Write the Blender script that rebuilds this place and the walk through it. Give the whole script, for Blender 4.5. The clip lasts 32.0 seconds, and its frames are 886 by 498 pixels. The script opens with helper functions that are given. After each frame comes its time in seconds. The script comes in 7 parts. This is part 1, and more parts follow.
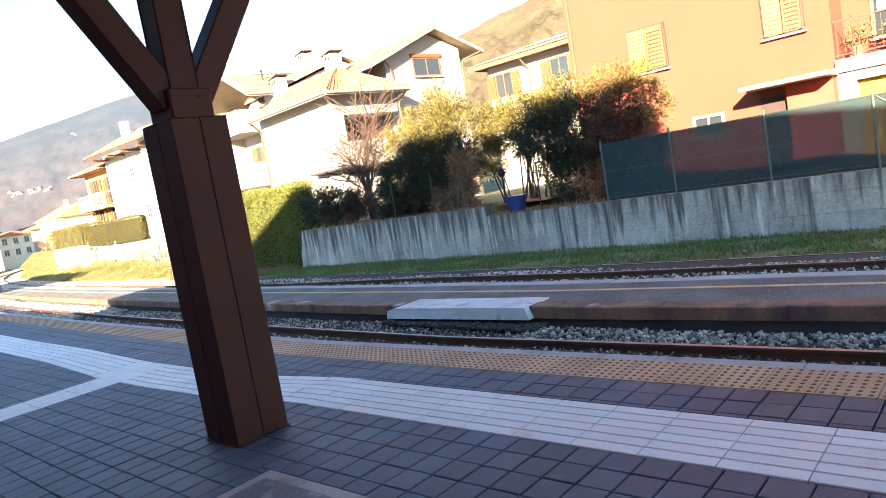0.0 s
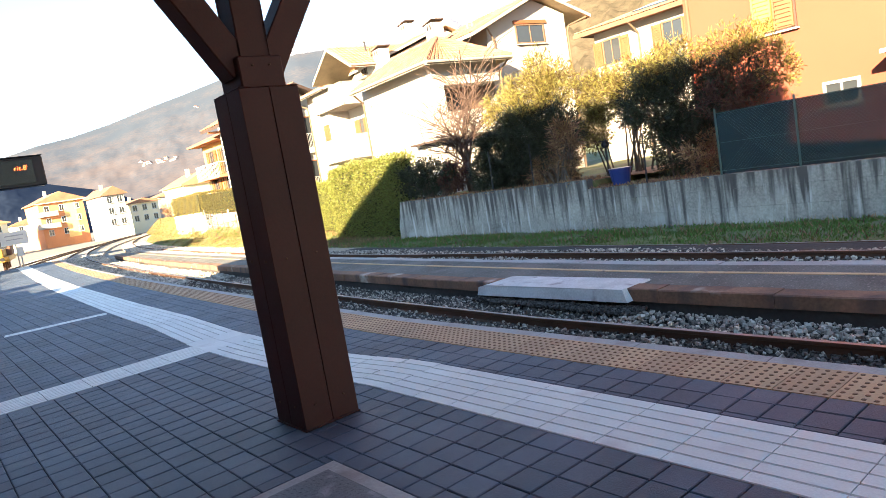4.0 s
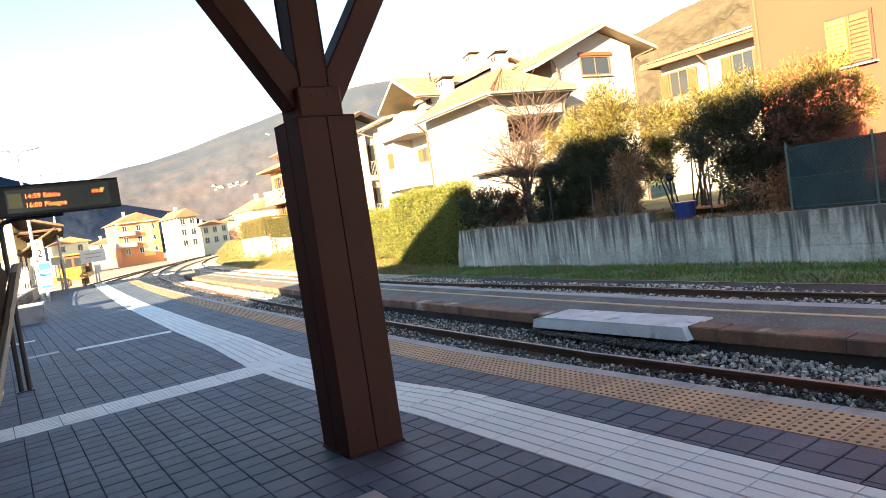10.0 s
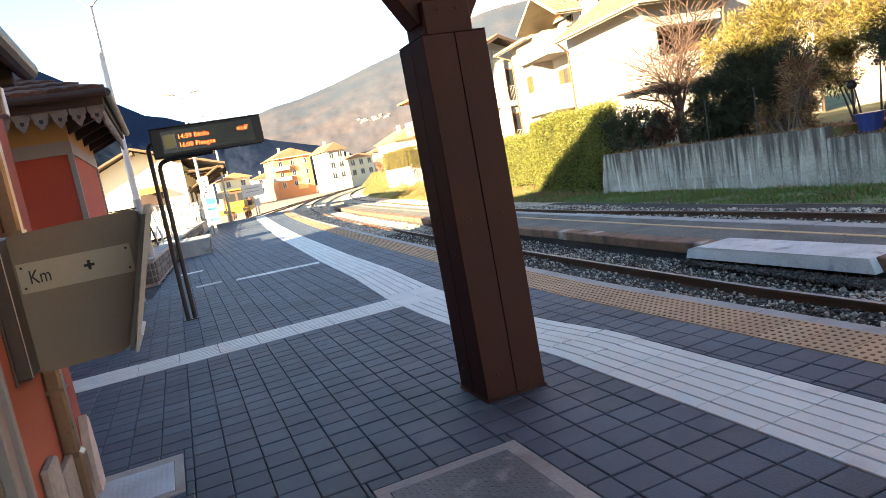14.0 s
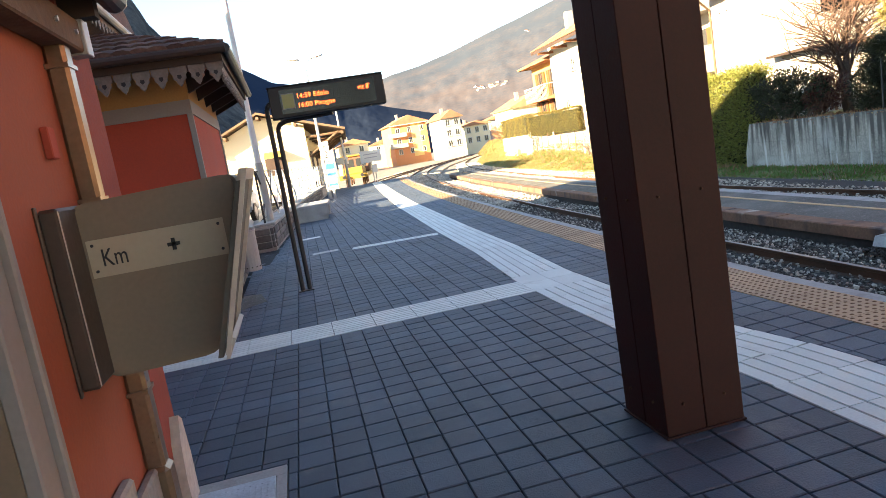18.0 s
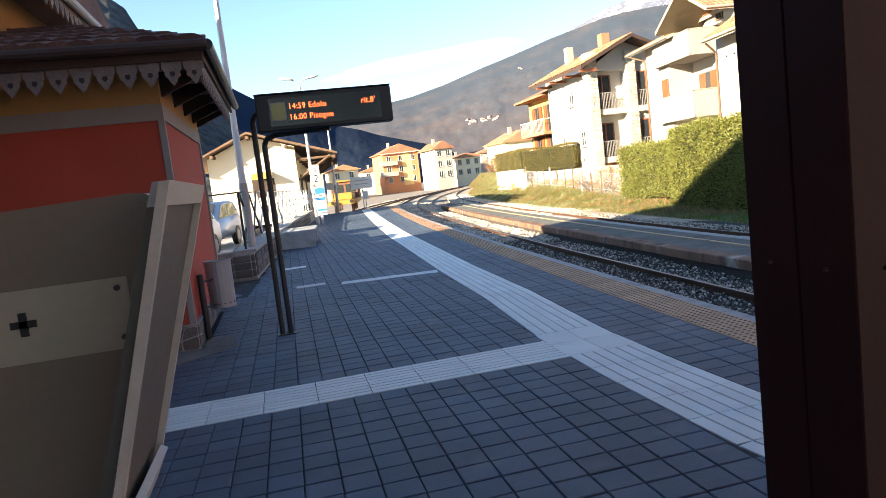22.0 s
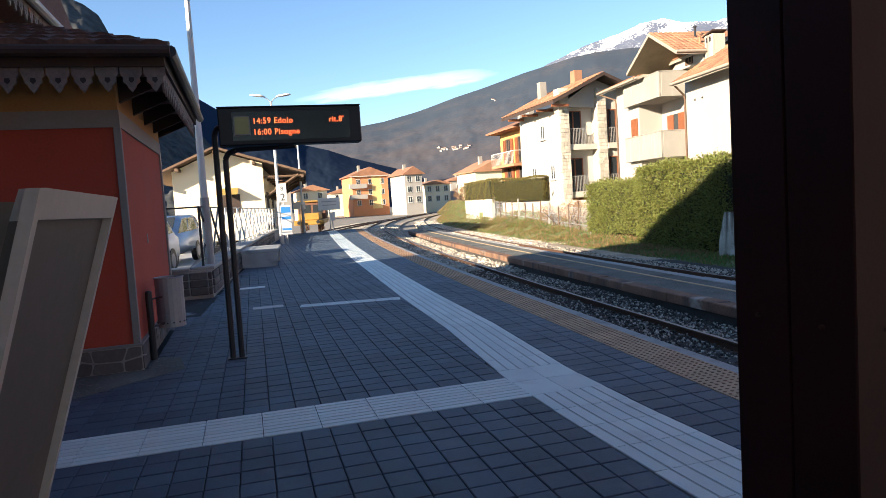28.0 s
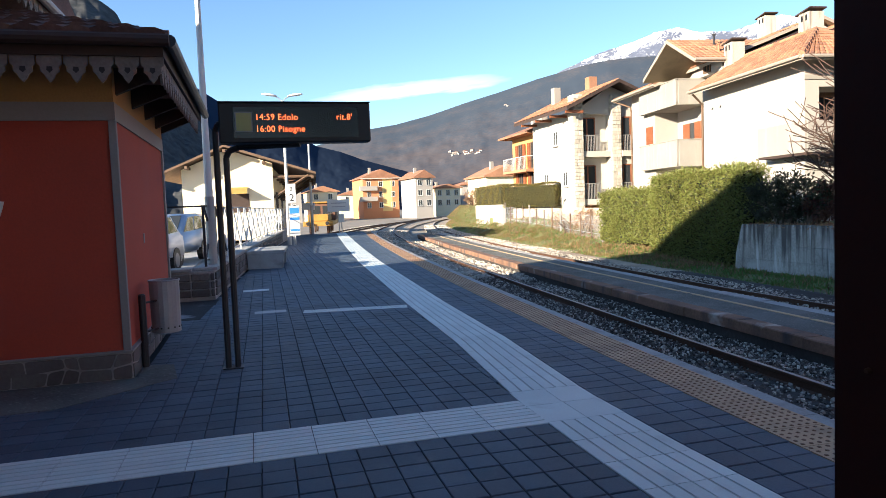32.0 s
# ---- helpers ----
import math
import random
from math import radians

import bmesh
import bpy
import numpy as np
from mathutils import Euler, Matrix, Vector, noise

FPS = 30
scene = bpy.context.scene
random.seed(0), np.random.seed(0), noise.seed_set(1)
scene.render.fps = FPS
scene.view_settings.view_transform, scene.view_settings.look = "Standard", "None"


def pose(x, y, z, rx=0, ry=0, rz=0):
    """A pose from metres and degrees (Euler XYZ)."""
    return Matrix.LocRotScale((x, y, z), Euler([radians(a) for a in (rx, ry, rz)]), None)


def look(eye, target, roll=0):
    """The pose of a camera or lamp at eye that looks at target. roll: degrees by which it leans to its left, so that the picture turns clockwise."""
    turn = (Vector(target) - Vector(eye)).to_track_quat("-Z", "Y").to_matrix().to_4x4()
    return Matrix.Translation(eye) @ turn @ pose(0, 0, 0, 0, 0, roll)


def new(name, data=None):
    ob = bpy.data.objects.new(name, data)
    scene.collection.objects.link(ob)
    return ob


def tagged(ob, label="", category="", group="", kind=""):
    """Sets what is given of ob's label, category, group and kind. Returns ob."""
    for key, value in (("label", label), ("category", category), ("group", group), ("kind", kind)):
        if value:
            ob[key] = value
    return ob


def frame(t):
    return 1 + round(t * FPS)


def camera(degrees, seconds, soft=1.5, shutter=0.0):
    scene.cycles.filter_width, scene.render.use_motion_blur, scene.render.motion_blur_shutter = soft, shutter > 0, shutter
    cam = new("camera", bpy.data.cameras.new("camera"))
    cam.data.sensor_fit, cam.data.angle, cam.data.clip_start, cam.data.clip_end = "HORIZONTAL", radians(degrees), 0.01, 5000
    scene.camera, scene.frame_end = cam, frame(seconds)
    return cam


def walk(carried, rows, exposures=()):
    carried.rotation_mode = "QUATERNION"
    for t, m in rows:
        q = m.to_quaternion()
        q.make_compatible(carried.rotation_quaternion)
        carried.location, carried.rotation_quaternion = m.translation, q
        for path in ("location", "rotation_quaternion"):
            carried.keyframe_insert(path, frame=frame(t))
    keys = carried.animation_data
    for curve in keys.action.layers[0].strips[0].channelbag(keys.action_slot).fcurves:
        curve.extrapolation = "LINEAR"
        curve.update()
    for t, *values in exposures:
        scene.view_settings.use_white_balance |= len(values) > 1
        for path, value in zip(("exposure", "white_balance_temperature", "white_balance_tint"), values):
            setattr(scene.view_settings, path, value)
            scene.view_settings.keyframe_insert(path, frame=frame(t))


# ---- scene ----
cam = camera(66.6, 32.0, soft=0.6)
PATH = [
    (0, (-2.914, -8.218, 1.545), (-1.44, -6.88, 1.35), -9.8),
    (0.5, (-2.871, -8.212, 1.542), (-1.491, -6.778, 1.346), -10.2),
    (1, (-2.839, -8.228, 1.542), (-1.416, -6.837, 1.342), -9.7),
    (1.5, (-2.819, -8.281, 1.53), (-1.272, -7.036, 1.295), -10.7),
    (2, (-2.785, -8.255, 1.534), (-1.096, -7.203, 1.332), -9.4),
    (2.5, (-2.728, -8.153, 1.529), (-1.027, -7.123, 1.313), -9.9),
    (3, (-2.697, -8.078, 1.527), (-0.989, -7.073, 1.258), -10.5),
    (3.5, (-2.632, -8.048, 1.536), (-1.183, -6.686, 1.319), -11.2),
    (4, (-2.524, -8.045, 1.54), (-1.278, -6.497, 1.312), -9.6),
    (4.5, (-2.467, -8.071, 1.548), (-1.301, -6.455, 1.378), -8.4),
    (6.5, (-2.442, -8.057, 1.531), (-1.339, -6.393, 1.402), -8.0),
    (7, (-2.439, -8.068, 1.528), (-1.318, -6.419, 1.372), -8.7),
    (7.5, (-2.45, -8.069, 1.527), (-1.351, -6.409, 1.333), -8.2),
    (8, (-2.444, -8.048, 1.531), (-1.332, -6.397, 1.336), -8.0),
    (8.5, (-2.454, -8.055, 1.528), (-1.338, -6.405, 1.345), -8.1),
    (9, (-2.452, -8.053, 1.529), (-1.323, -6.412, 1.354), -7.9),
    (9.5, (-2.445, -8.055, 1.534), (-1.328, -6.406, 1.359), -8.8),
    (10, (-2.459, -8.072, 1.536), (-1.338, -6.42, 1.42), -8.3),
    (10.5, (-2.444, -8.056, 1.529), (-1.359, -6.383, 1.375), -8.8),
    (11, (-2.429, -8.061, 1.532), (-1.348, -6.386, 1.371), -9.8),
    (11.5, (-2.421, -8.076, 1.534), (-1.364, -6.384, 1.391), -10.2),
    (12, (-2.407, -8.081, 1.531), (-1.374, -6.376, 1.367), -10.0),
    (12.5, (-2.4, -8.05, 1.522), (-1.449, -6.304, 1.308), -10.5),
    (13, (-2.369, -7.924, 1.527), (-1.424, -6.174, 1.317), -10.5),
    (13.5, (-2.346, -7.807, 1.524), (-1.436, -6.047, 1.251), -11.0),
    (14, (-2.238, -7.737, 1.53), (-1.518, -5.889, 1.271), -10.5),
    (14.5, (-2.119, -7.682, 1.543), (-1.465, -5.804, 1.327), -8.9),
    (16.5, (-2.215, -7.271, 1.519), (-1.843, -5.335, 1.184), -5.2),
    (17, (-2.102, -7.17, 1.521), (-1.87, -5.203, 1.247), -8.2),
    (17.5, (-2.103, -6.985, 1.51), (-1.897, -5.02, 1.203), -8.6),
    (18, (-2.157, -6.786, 1.525), (-1.764, -4.847, 1.234), -9.7),
    (18.5, (-2.149, -6.62, 1.512), (-1.766, -4.68, 1.211), -8.9),
    (19, (-2.066, -6.438, 1.526), (-1.771, -4.469, 1.335), -6.7),
    (19.5, (-2.076, -6.263, 1.528), (-1.834, -4.3, 1.234), -7.3),
    (20, (-2.15, -6.059, 1.518), (-1.673, -4.131, 1.287), -5.7),
    (20.5, (-2.163, -5.952, 1.511), (-1.795, -4.0, 1.283), -3.7),
    (21, (-2.067, -5.768, 1.505), (-1.665, -3.821, 1.284), -4.0),
    (21.5, (-2.07, -5.647, 1.53), (-1.787, -3.684, 1.274), -5.9),
    (22, (-2.132, -5.494, 1.527), (-1.681, -3.557, 1.318), -6.7),
    (22.5, (-2.118, -5.305, 1.532), (-1.583, -3.395, 1.277), -6.5),
    (23, (-2.111, -5.356, 1.537), (-1.618, -3.423, 1.391), -6.2),
    (23.5, (-2.106, -5.329, 1.536), (-1.584, -3.405, 1.375), -6.3),
    (24, (-2.119, -5.322, 1.534), (-1.579, -3.405, 1.354), -6.1),
    (24.5, (-2.132, -5.32, 1.536), (-1.589, -3.403, 1.358), -6.1),
    (25, (-2.141, -5.343, 1.541), (-1.635, -3.412, 1.417), -4.8),
    (25.5, (-2.138, -5.362, 1.539), (-1.635, -3.43, 1.437), -5.6),
    (27.5, (-2.187, -5.394, 1.528), (-1.661, -3.466, 1.438), -4.0),
    (28, (-2.055, -5.277, 1.526), (-1.499, -3.362, 1.385), -3.6),
    (28.5, (-1.983, -5.242, 1.532), (-1.52, -3.298, 1.438), -4.3),
    (29, (-1.966, -5.047, 1.536), (-1.416, -3.133, 1.363), -3.0),
    (29.5, (-2.012, -4.974, 1.548), (-1.399, -3.075, 1.416), -4.9),
    (30, (-2.025, -4.961, 1.547), (-1.478, -3.042, 1.421), -4.1),
    (30.5, (-1.988, -4.937, 1.548), (-1.531, -2.994, 1.43), -3.0),
    (31, (-1.969, -4.903, 1.541), (-1.483, -2.969, 1.387), -3.3),
    (31.5, (-1.948, -4.869, 1.544), (-1.421, -2.945, 1.403), -3.2),
    (32, (-1.955, -4.862, 1.545), (-1.423, -2.938, 1.417), -2.2),
]
walk(cam, [(t, look(eye, target, roll)) for t, eye, target, roll in PATH],
     exposures=[(0.0, 3.35, 6000, 10), (3.3, 3.30, 6200, 10), (4.5, 3.25, 6600, 10), (6.5, 2.75, 6900, 10), (7.2, 2.75, 7000, 10), (8.5, 3.15, 7000, 10), (12.0, 3.20, 7000, 10), (17.0, 3.30, 7000, 10), (19.0, 3.00, 6700, 10), (20.0, 2.83, 6400, 10), (23.0, 2.40, 5900, 10), (28.0, 1.87, 5600, 10), (32.0, 1.97, 5400, 10)])

# ---- light ----
SUN_ELEVATION, SUN_HEADING = 15.5, 25.0  # height; the way the light travels, turned from +x towards +y
sun_way = Vector((math.cos(radians(SUN_HEADING)), math.sin(radians(SUN_HEADING)), -math.tan(radians(SUN_ELEVATION)))).normalized()
world = bpy.data.worlds.new("world")
scene.world = world
world.use_nodes = True
wn = world.node_tree.nodes
sky = wn.new("ShaderNodeTexSky")
sky.sky_type, sky.sun_disc = "NISHITA", False
sky.sun_elevation = radians(SUN_ELEVATION)
sky.sun_rotation = math.atan2(-sun_way.x, -sun_way.y)
sky.air_density, sky.dust_density, sky.ozone_density = 0.9, 0.1, 1.3
wn["Background"].inputs["Strength"].default_value = 0.06
# a thin white wisp of cloud over the far ridge, the rest of the sky clear
wl = world.node_tree.links
way = wn.new("ShaderNodeTexCoord")
turned = wn.new("ShaderNodeMapping")
turned.vector_type = "TEXTURE"
turned.inputs["Rotation"].default_value = (radians(9.7), radians(-5.0), radians(-14.0))
wl.new(way.outputs["Generated"], turned.inputs["Vector"])
axes = wn.new("ShaderNodeSeparateXYZ")
wl.new(turned.outputs[0], axes.inputs[0])
streaks = wn.new("ShaderNodeTexNoise")
streaks.inputs["Scale"].default_value, streaks.inputs["Detail"].default_value = 9.0, 6.0
stretch = wn.new("ShaderNodeMapping")
stretch.inputs["Scale"].default_value = (1.0, 1.0, 6.0)
wl.new(turned.outputs[0], stretch.inputs["Vector"])
wl.new(stretch.outputs[0], streaks.inputs["Vector"])


def sums(op, *values):
    q = wn.new("ShaderNodeMath")
    q.operation = op
    for i, val in enumerate(values):
        if isinstance(val, float):
            q.inputs[i].default_value = val
        else:
            wl.new(val, q.inputs[i])
    return q.outputs[0]


across = sums("ADD", axes.outputs[2], sums("MULTIPLY", sums("SUBTRACT", streaks.outputs[0], 0.5), 0.030))
u, v = sums("DIVIDE", axes.outputs[0], 0.15), sums("DIVIDE", across, 0.010)
veil = sums("MAXIMUM", sums("SUBTRACT", 1.0, sums("ADD", sums("MULTIPLY", u, u), sums("MULTIPLY", v, v))), 0.0)
veil = sums("MULTIPLY", sums("MULTIPLY", veil, sums("GREATER_THAN", axes.outputs[1], 0.0)), sums("MULTIPLY", streaks.outputs[0], 0.75))
clouds = wn.new("ShaderNodeMix")
clouds.data_type = "RGBA"
clouds.inputs[7].default_value = (14.0, 13.6, 13.0, 1)
wl.new(veil, clouds.inputs[0])
wl.new(sky.outputs[0], clouds.inputs[6])
wl.new(clouds.outputs[2], wn["Background"].inputs["Color"])
sun_data = bpy.data.lights.new("sun", "SUN")
sun_data.energy, sun_data.angle, sun_data.color = 5.0, radians(0.53), (1.0, 0.77, 0.50)
sun = new("sun", sun_data)
sun.matrix_world = Matrix.Translation((-30, -20, 30)) @ sun_way.to_track_quat("-Z", "Y").to_matrix().to_4x4()

# ---- materials ----


def material(name, color, rough=0.8, metal=0.0, fine=30.0, coarse=2.0, vary=0.25, bump=0.3, island=0.0, stain=None, streak=None, spec=None, drip=None):
    """A worn surface: colour varied by a coarse and a fine noise, relief, differences from piece to piece (island), stains and runs of a second colour."""
    m = bpy.data.materials.new(name)
    m.use_nodes = True
    n, l = m.node_tree.nodes, m.node_tree.links
    b = n["Principled BSDF"]
    b.inputs["Metallic"].default_value = metal
    if spec is not None:
        b.inputs["Specular IOR Level"].default_value = spec
    co = n.new("ShaderNodeTexCoord")
    geo = n.new("ShaderNodeNewGeometry")

    def noise_tex(scale, detail=4.0, vec=None):
        t = n.new("ShaderNodeTexNoise")
        t.inputs["Scale"].default_value, t.inputs["Detail"].default_value = scale, detail
        l.new(vec or geo.outputs["Position"], t.inputs["Vector"])
        return t.outputs["Fac"]

    def math_node(op, a, c):
        t = n.new("ShaderNodeMath")
        t.operation = op
        for i, v in enumerate((a, c)):
            if isinstance(v, (int, float)):
                t.inputs[i].default_value = v
            else:
                l.new(v, t.inputs[i])
        return t.outputs[0]

    def mix(fac, a, c):
        t = n.new("ShaderNodeMix")
        t.data_type = "RGBA"
        for sock, v in ((t.inputs[0], fac), (t.inputs[6], a), (t.inputs[7], c)):
            if isinstance(v, (int, float)):
                sock.default_value = v
            elif isinstance(v, tuple):
                sock.default_value = (*v, 1)
            else:
                l.new(v, sock)
        return t.outputs[2]

    def ramp(fac, lo, hi):
        t = n.new("ShaderNodeMapRange")
        t.inputs[1].default_value, t.inputs[2].default_value = lo, hi
        l.new(fac, t.inputs[0])
        return t.outputs[0]

    c1, f1 = noise_tex(coarse), noise_tex(fine, 6.0)
    dark = tuple(max(0.0, v * (1 - vary)) for v in color)
    light = tuple(min(1.0, v * (1 + vary)) for v in color)
    both = math_node("ADD", math_node("MULTIPLY", c1, 0.55), math_node("MULTIPLY", f1, 0.45))
    col = mix(ramp(both, 0.32, 0.68), dark, light)
    if island:
        info = n.new("ShaderNodeObjectInfo")
        r = math_node("FRACT", math_node("ADD", info.outputs["Random"], geo.outputs["Random Per Island"]), 0)
        hsv = n.new("ShaderNodeHueSaturation")
        l.new(col, hsv.inputs["Color"])
        l.new(math_node("ADD", math_node("MULTIPLY", r, 2 * island), 1 - island), hsv.inputs["Value"])
        l.new(math_node("ADD", math_node("MULTIPLY", r, 0.03 * island), 0.5 - 0.015 * island), hsv.inputs["Hue"])
        col = hsv.outputs[0]
    if stain:
        colour, lo, hi, scale = stain
        col = mix(ramp(noise_tex(scale, 5.0), lo, hi), col, colour)
    if streak:
        colour, lo, hi, sx, sz = streak
        mp = n.new("ShaderNodeMapping")
        mp.inputs["Scale"].default_value = (sx, sx, sz)
        l.new(geo.outputs["Position"], mp.inputs["Vector"])
        col = mix(ramp(noise_tex(1.0, 4.0, mp.outputs[0]), lo, hi), col, colour)
    if drip:  # dark runs of moss and soot that start at the head of a wall
        colour, foot, head = drip
        mp = n.new("ShaderNodeMapping")
        mp.inputs["Scale"].default_value = (7.0, 7.0, 0.5)
        l.new(geo.outputs["Position"], mp.inputs["Vector"])
        sep = n.new("ShaderNodeSeparateXYZ")
        l.new(geo.outputs["Position"], sep.inputs[0])
        run = math_node("ADD", noise_tex(1.0, 5.0, mp.outputs[0]), math_node("MULTIPLY", ramp(sep.outputs[2], foot, head), 0.22))
        col = mix(ramp(run, 0.56, 0.74), col, colour)
    l.new(col, b.inputs["Base Color"])
    l.new(math_node("ADD", math_node("MULTIPLY", f1, 0.25), rough - 0.12), b.inputs["Roughness"])
    if bump:
        bp = n.new("ShaderNodeBump")
        bp.inputs["Strength"].default_value = bump
        bp.inputs["Distance"].default_value = 0.01
        l.new(f1, bp.inputs["Height"])
        l.new(bp.outputs[0], b.inputs["Normal"])
    return m


def plain(name, color, rough=0.5, metal=0.0, emit=0.0):
    m = bpy.data.materials.new(name)
    m.use_nodes = True
    b = m.node_tree.nodes["Principled BSDF"]
    b.inputs["Base Color"].default_value = (*color, 1)
    b.inputs["Roughness"].default_value, b.inputs["Metallic"].default_value = rough, metal
    if emit:
        b.inputs["Emission Color"].default_value = (*color, 1)
        b.inputs["Emission Strength"].default_value = emit
    return m


def leaf_material(name, color, vary=0.4, hue=0.06, rough=0.5):
    """Leaves: colour differs from leaf to leaf; a little light passes through."""
    m = bpy.data.materials.new(name)
    m.use_nodes = True
    n, l = m.node_tree.nodes, m.node_tree.links
    b, out = n["Principled BSDF"], n["Material Output"]
    geo = n.new("ShaderNodeNewGeometry")
    hsv = n.new("ShaderNodeHueSaturation")
    hsv.inputs["Color"].default_value = (*color, 1)
    for i, (lo, hi) in (("Value", (1 - vary, 1 + vary)), ("Hue", (0.5 - hue, 0.5 + hue / 2))):
        r = n.new("ShaderNodeMapRange")
        r.inputs[3].default_value, r.inputs[4].default_value = lo, hi
        l.new(geo.outputs["Random Per Island"], r.inputs[0])
        l.new(r.outputs[0], hsv.inputs[i])
    l.new(hsv.outputs[0], b.inputs["Base Color"])
    b.inputs["Roughness"].default_value = rough
    tr = n.new("ShaderNodeBsdfTranslucent")
    l.new(hsv.outputs[0], tr.inputs["Color"])
    mx = n.new("ShaderNodeMixShader")
    mx.inputs[0].default_value = 0.3
    l.new(b.outputs[0], mx.inputs[1])
    l.new(tr.outputs[0], mx.inputs[2])
    l.new(mx.outputs[0], out.inputs["Surface"])
    return m


M_PAVER = material("paver_anthracite", (0.065, 0.089, 0.121), 0.62, fine=110, coarse=1.2, vary=0.36, bump=0.35, island=0.16, stain=((0.12, 0.135, 0.155), 0.60, 0.78, 2.6), spec=0.35)
M_JOINT = material("joint_sand", (0.018, 0.018, 0.02), 0.95, fine=120, bump=0.3, stain=((0.26, 0.27, 0.28), 0.57, 0.66, 1.3))
M_WHITE_TILE = material("white_tactile_tile", (0.62, 0.68, 0.655), 0.6, fine=70, coarse=1.5, vary=0.10, bump=0.2, island=0.06, stain=((0.40, 0.39, 0.37), 0.60, 0.85, 2.3))
M_GROOVE = material("tile_groove", (0.37, 0.38, 0.37), 0.9, fine=60, bump=0.1)
M_YELLOW_TILE = material("ochre_tactile_tile", (0.46, 0.305, 0.165), 0.7, fine=70, coarse=1.6, vary=0.16, bump=0.2, island=0.12, stain=((0.30, 0.21, 0.12), 0.58, 0.8, 2.5))
M_DOME = material("tile_dome", (0.20, 0.105, 0.052), 0.75, fine=80, vary=0.3, bump=0.1)
M_KERB = material("kerb_concrete", (0.34, 0.345, 0.33), 0.8, fine=50, coarse=2.5, vary=0.2, bump=0.35, stain=((0.2, 0.19, 0.18), 0.55, 0.75, 3))
M_KERB_TAN = material("beige_concrete", (0.42, 0.36, 0.28), 0.9, fine=25, coarse=1.2, vary=0.2, bump=0.3)
M_CONCRETE = material("concrete", (0.34, 0.335, 0.32), 0.85, fine=35, coarse=1.2, vary=0.22, bump=0.5)
M_WALL_CONCRETE = material("weathered_concrete", (0.31, 0.295, 0.255), 0.9, fine=20, coarse=0.8, vary=0.45, bump=0.6, island=0.08,
                           stain=((0.40, 0.39, 0.36), 0.56, 0.72, 1.1), streak=((0.52, 0.51, 0.47), 0.59, 0.70, 5.5, 0.7), drip=((0.085, 0.080, 0.072), -0.6, 0.62))
M_CORTEN = material("rust_brown_steel_paint", (0.036, 0.0115, 0.0085), 0.62, fine=60, coarse=1.5, vary=0.3, bump=0.08, spec=0.25)
M_RAMP = material("pale_fresh_concrete", (0.52, 0.545, 0.53), 0.85, fine=35, coarse=2.5, vary=0.22, bump=0.7, stain=((0.30, 0.30, 0.29), 0.60, 0.72, 4))
M_RAIL_RUST = material("rail_rust", (0.10, 0.052, 0.030), 0.8, metal=0.3, fine=40, vary=0.35, bump=0.3)
M_RAIL_TOP = material("rail_running_surface", (0.26, 0.24, 0.22), 0.5, metal=0.7, fine=50, vary=0.2, bump=0.05)
M_BALLAST_DARK = material("dark_ballast_stone", (0.075, 0.064, 0.054), 0.85, fine=30, coarse=0.7, vary=0.45, bump=0.4, island=0.7)
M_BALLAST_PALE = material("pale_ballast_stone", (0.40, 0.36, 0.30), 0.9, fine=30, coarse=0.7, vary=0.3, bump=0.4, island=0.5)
# Beds of one ballast: shaded stretch coloured dark, sunlit stretch coloured pale.
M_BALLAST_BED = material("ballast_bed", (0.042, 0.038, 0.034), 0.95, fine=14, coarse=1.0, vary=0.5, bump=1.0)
M_BED_SUNLIT = material("sunlit_ballast_bed", (0.38, 0.31, 0.23), 0.95, fine=9, coarse=0.8, vary=0.5, bump=1.0)
M_ASPHALT = material("old_asphalt", (0.108, 0.112, 0.100), 0.92, fine=45, coarse=1.3, vary=0.6, bump=0.6, stain=((0.24, 0.235, 0.215), 0.60, 0.70, 22))
M_KERB_RUST = material("rust_stained_kerb", (0.19, 0.105, 0.062), 0.85, fine=25, coarse=1.2, vary=0.45, bump=0.5, stain=((0.42, 0.37, 0.31), 0.60, 0.7, 1.6), streak=((0.07, 0.05, 0.045), 0.5, 0.7, 2.5, 0.5))
M_LINE = material("worn_line_paint", (0.50, 0.37, 0.20), 0.8, fine=40, coarse=2, vary=0.2, bump=0.1, stain=((0.15, 0.14, 0.13), 0.60, 0.70, 5))
M_SLEEPER = material("sleeper_timber", (0.075, 0.055, 0.042), 0.9, fine=30, vary=0.3, bump=0.5)
M_GRASS_GROUND = material("grassy_soil", (0.125, 0.138, 0.052), 0.95, fine=6, coarse=0.5, vary=0.5, bump=0.8, stain=((0.17, 0.145, 0.09), 0.55, 0.7, 0.4))
M_GRASS = leaf_material("grass_blades", (0.10, 0.18, 0.030), 0.45, 0.05)
M_DIRT = material("gravel_earth", (0.22, 0.195, 0.16), 0.95, fine=8, coarse=0.4, vary=0.3, bump=0.8)
M_PARKING = material("parking_asphalt", (0.32, 0.315, 0.30), 0.9, fine=20, coarse=0.5, vary=0.2, bump=0.3)
M_RED_PLASTER = material("brick_red_plaster", (0.38, 0.062, 0.034), 0.88, fine=45, coarse=0.8, vary=0.14, bump=0.2, stain=((0.33, 0.07, 0.05), 0.55, 0.8, 0.9))
M_RED_PLASTER_LIGHT = material("salmon_red_plaster", (0.285, 0.078, 0.042), 0.88, fine=45, coarse=0.8, vary=0.12, bump=0.2)
M_ORANGE_PLASTER = material("orange_plaster", (0.195, 0.050, 0.026), 0.9, fine=30, coarse=0.5, vary=0.08, bump=0.15)
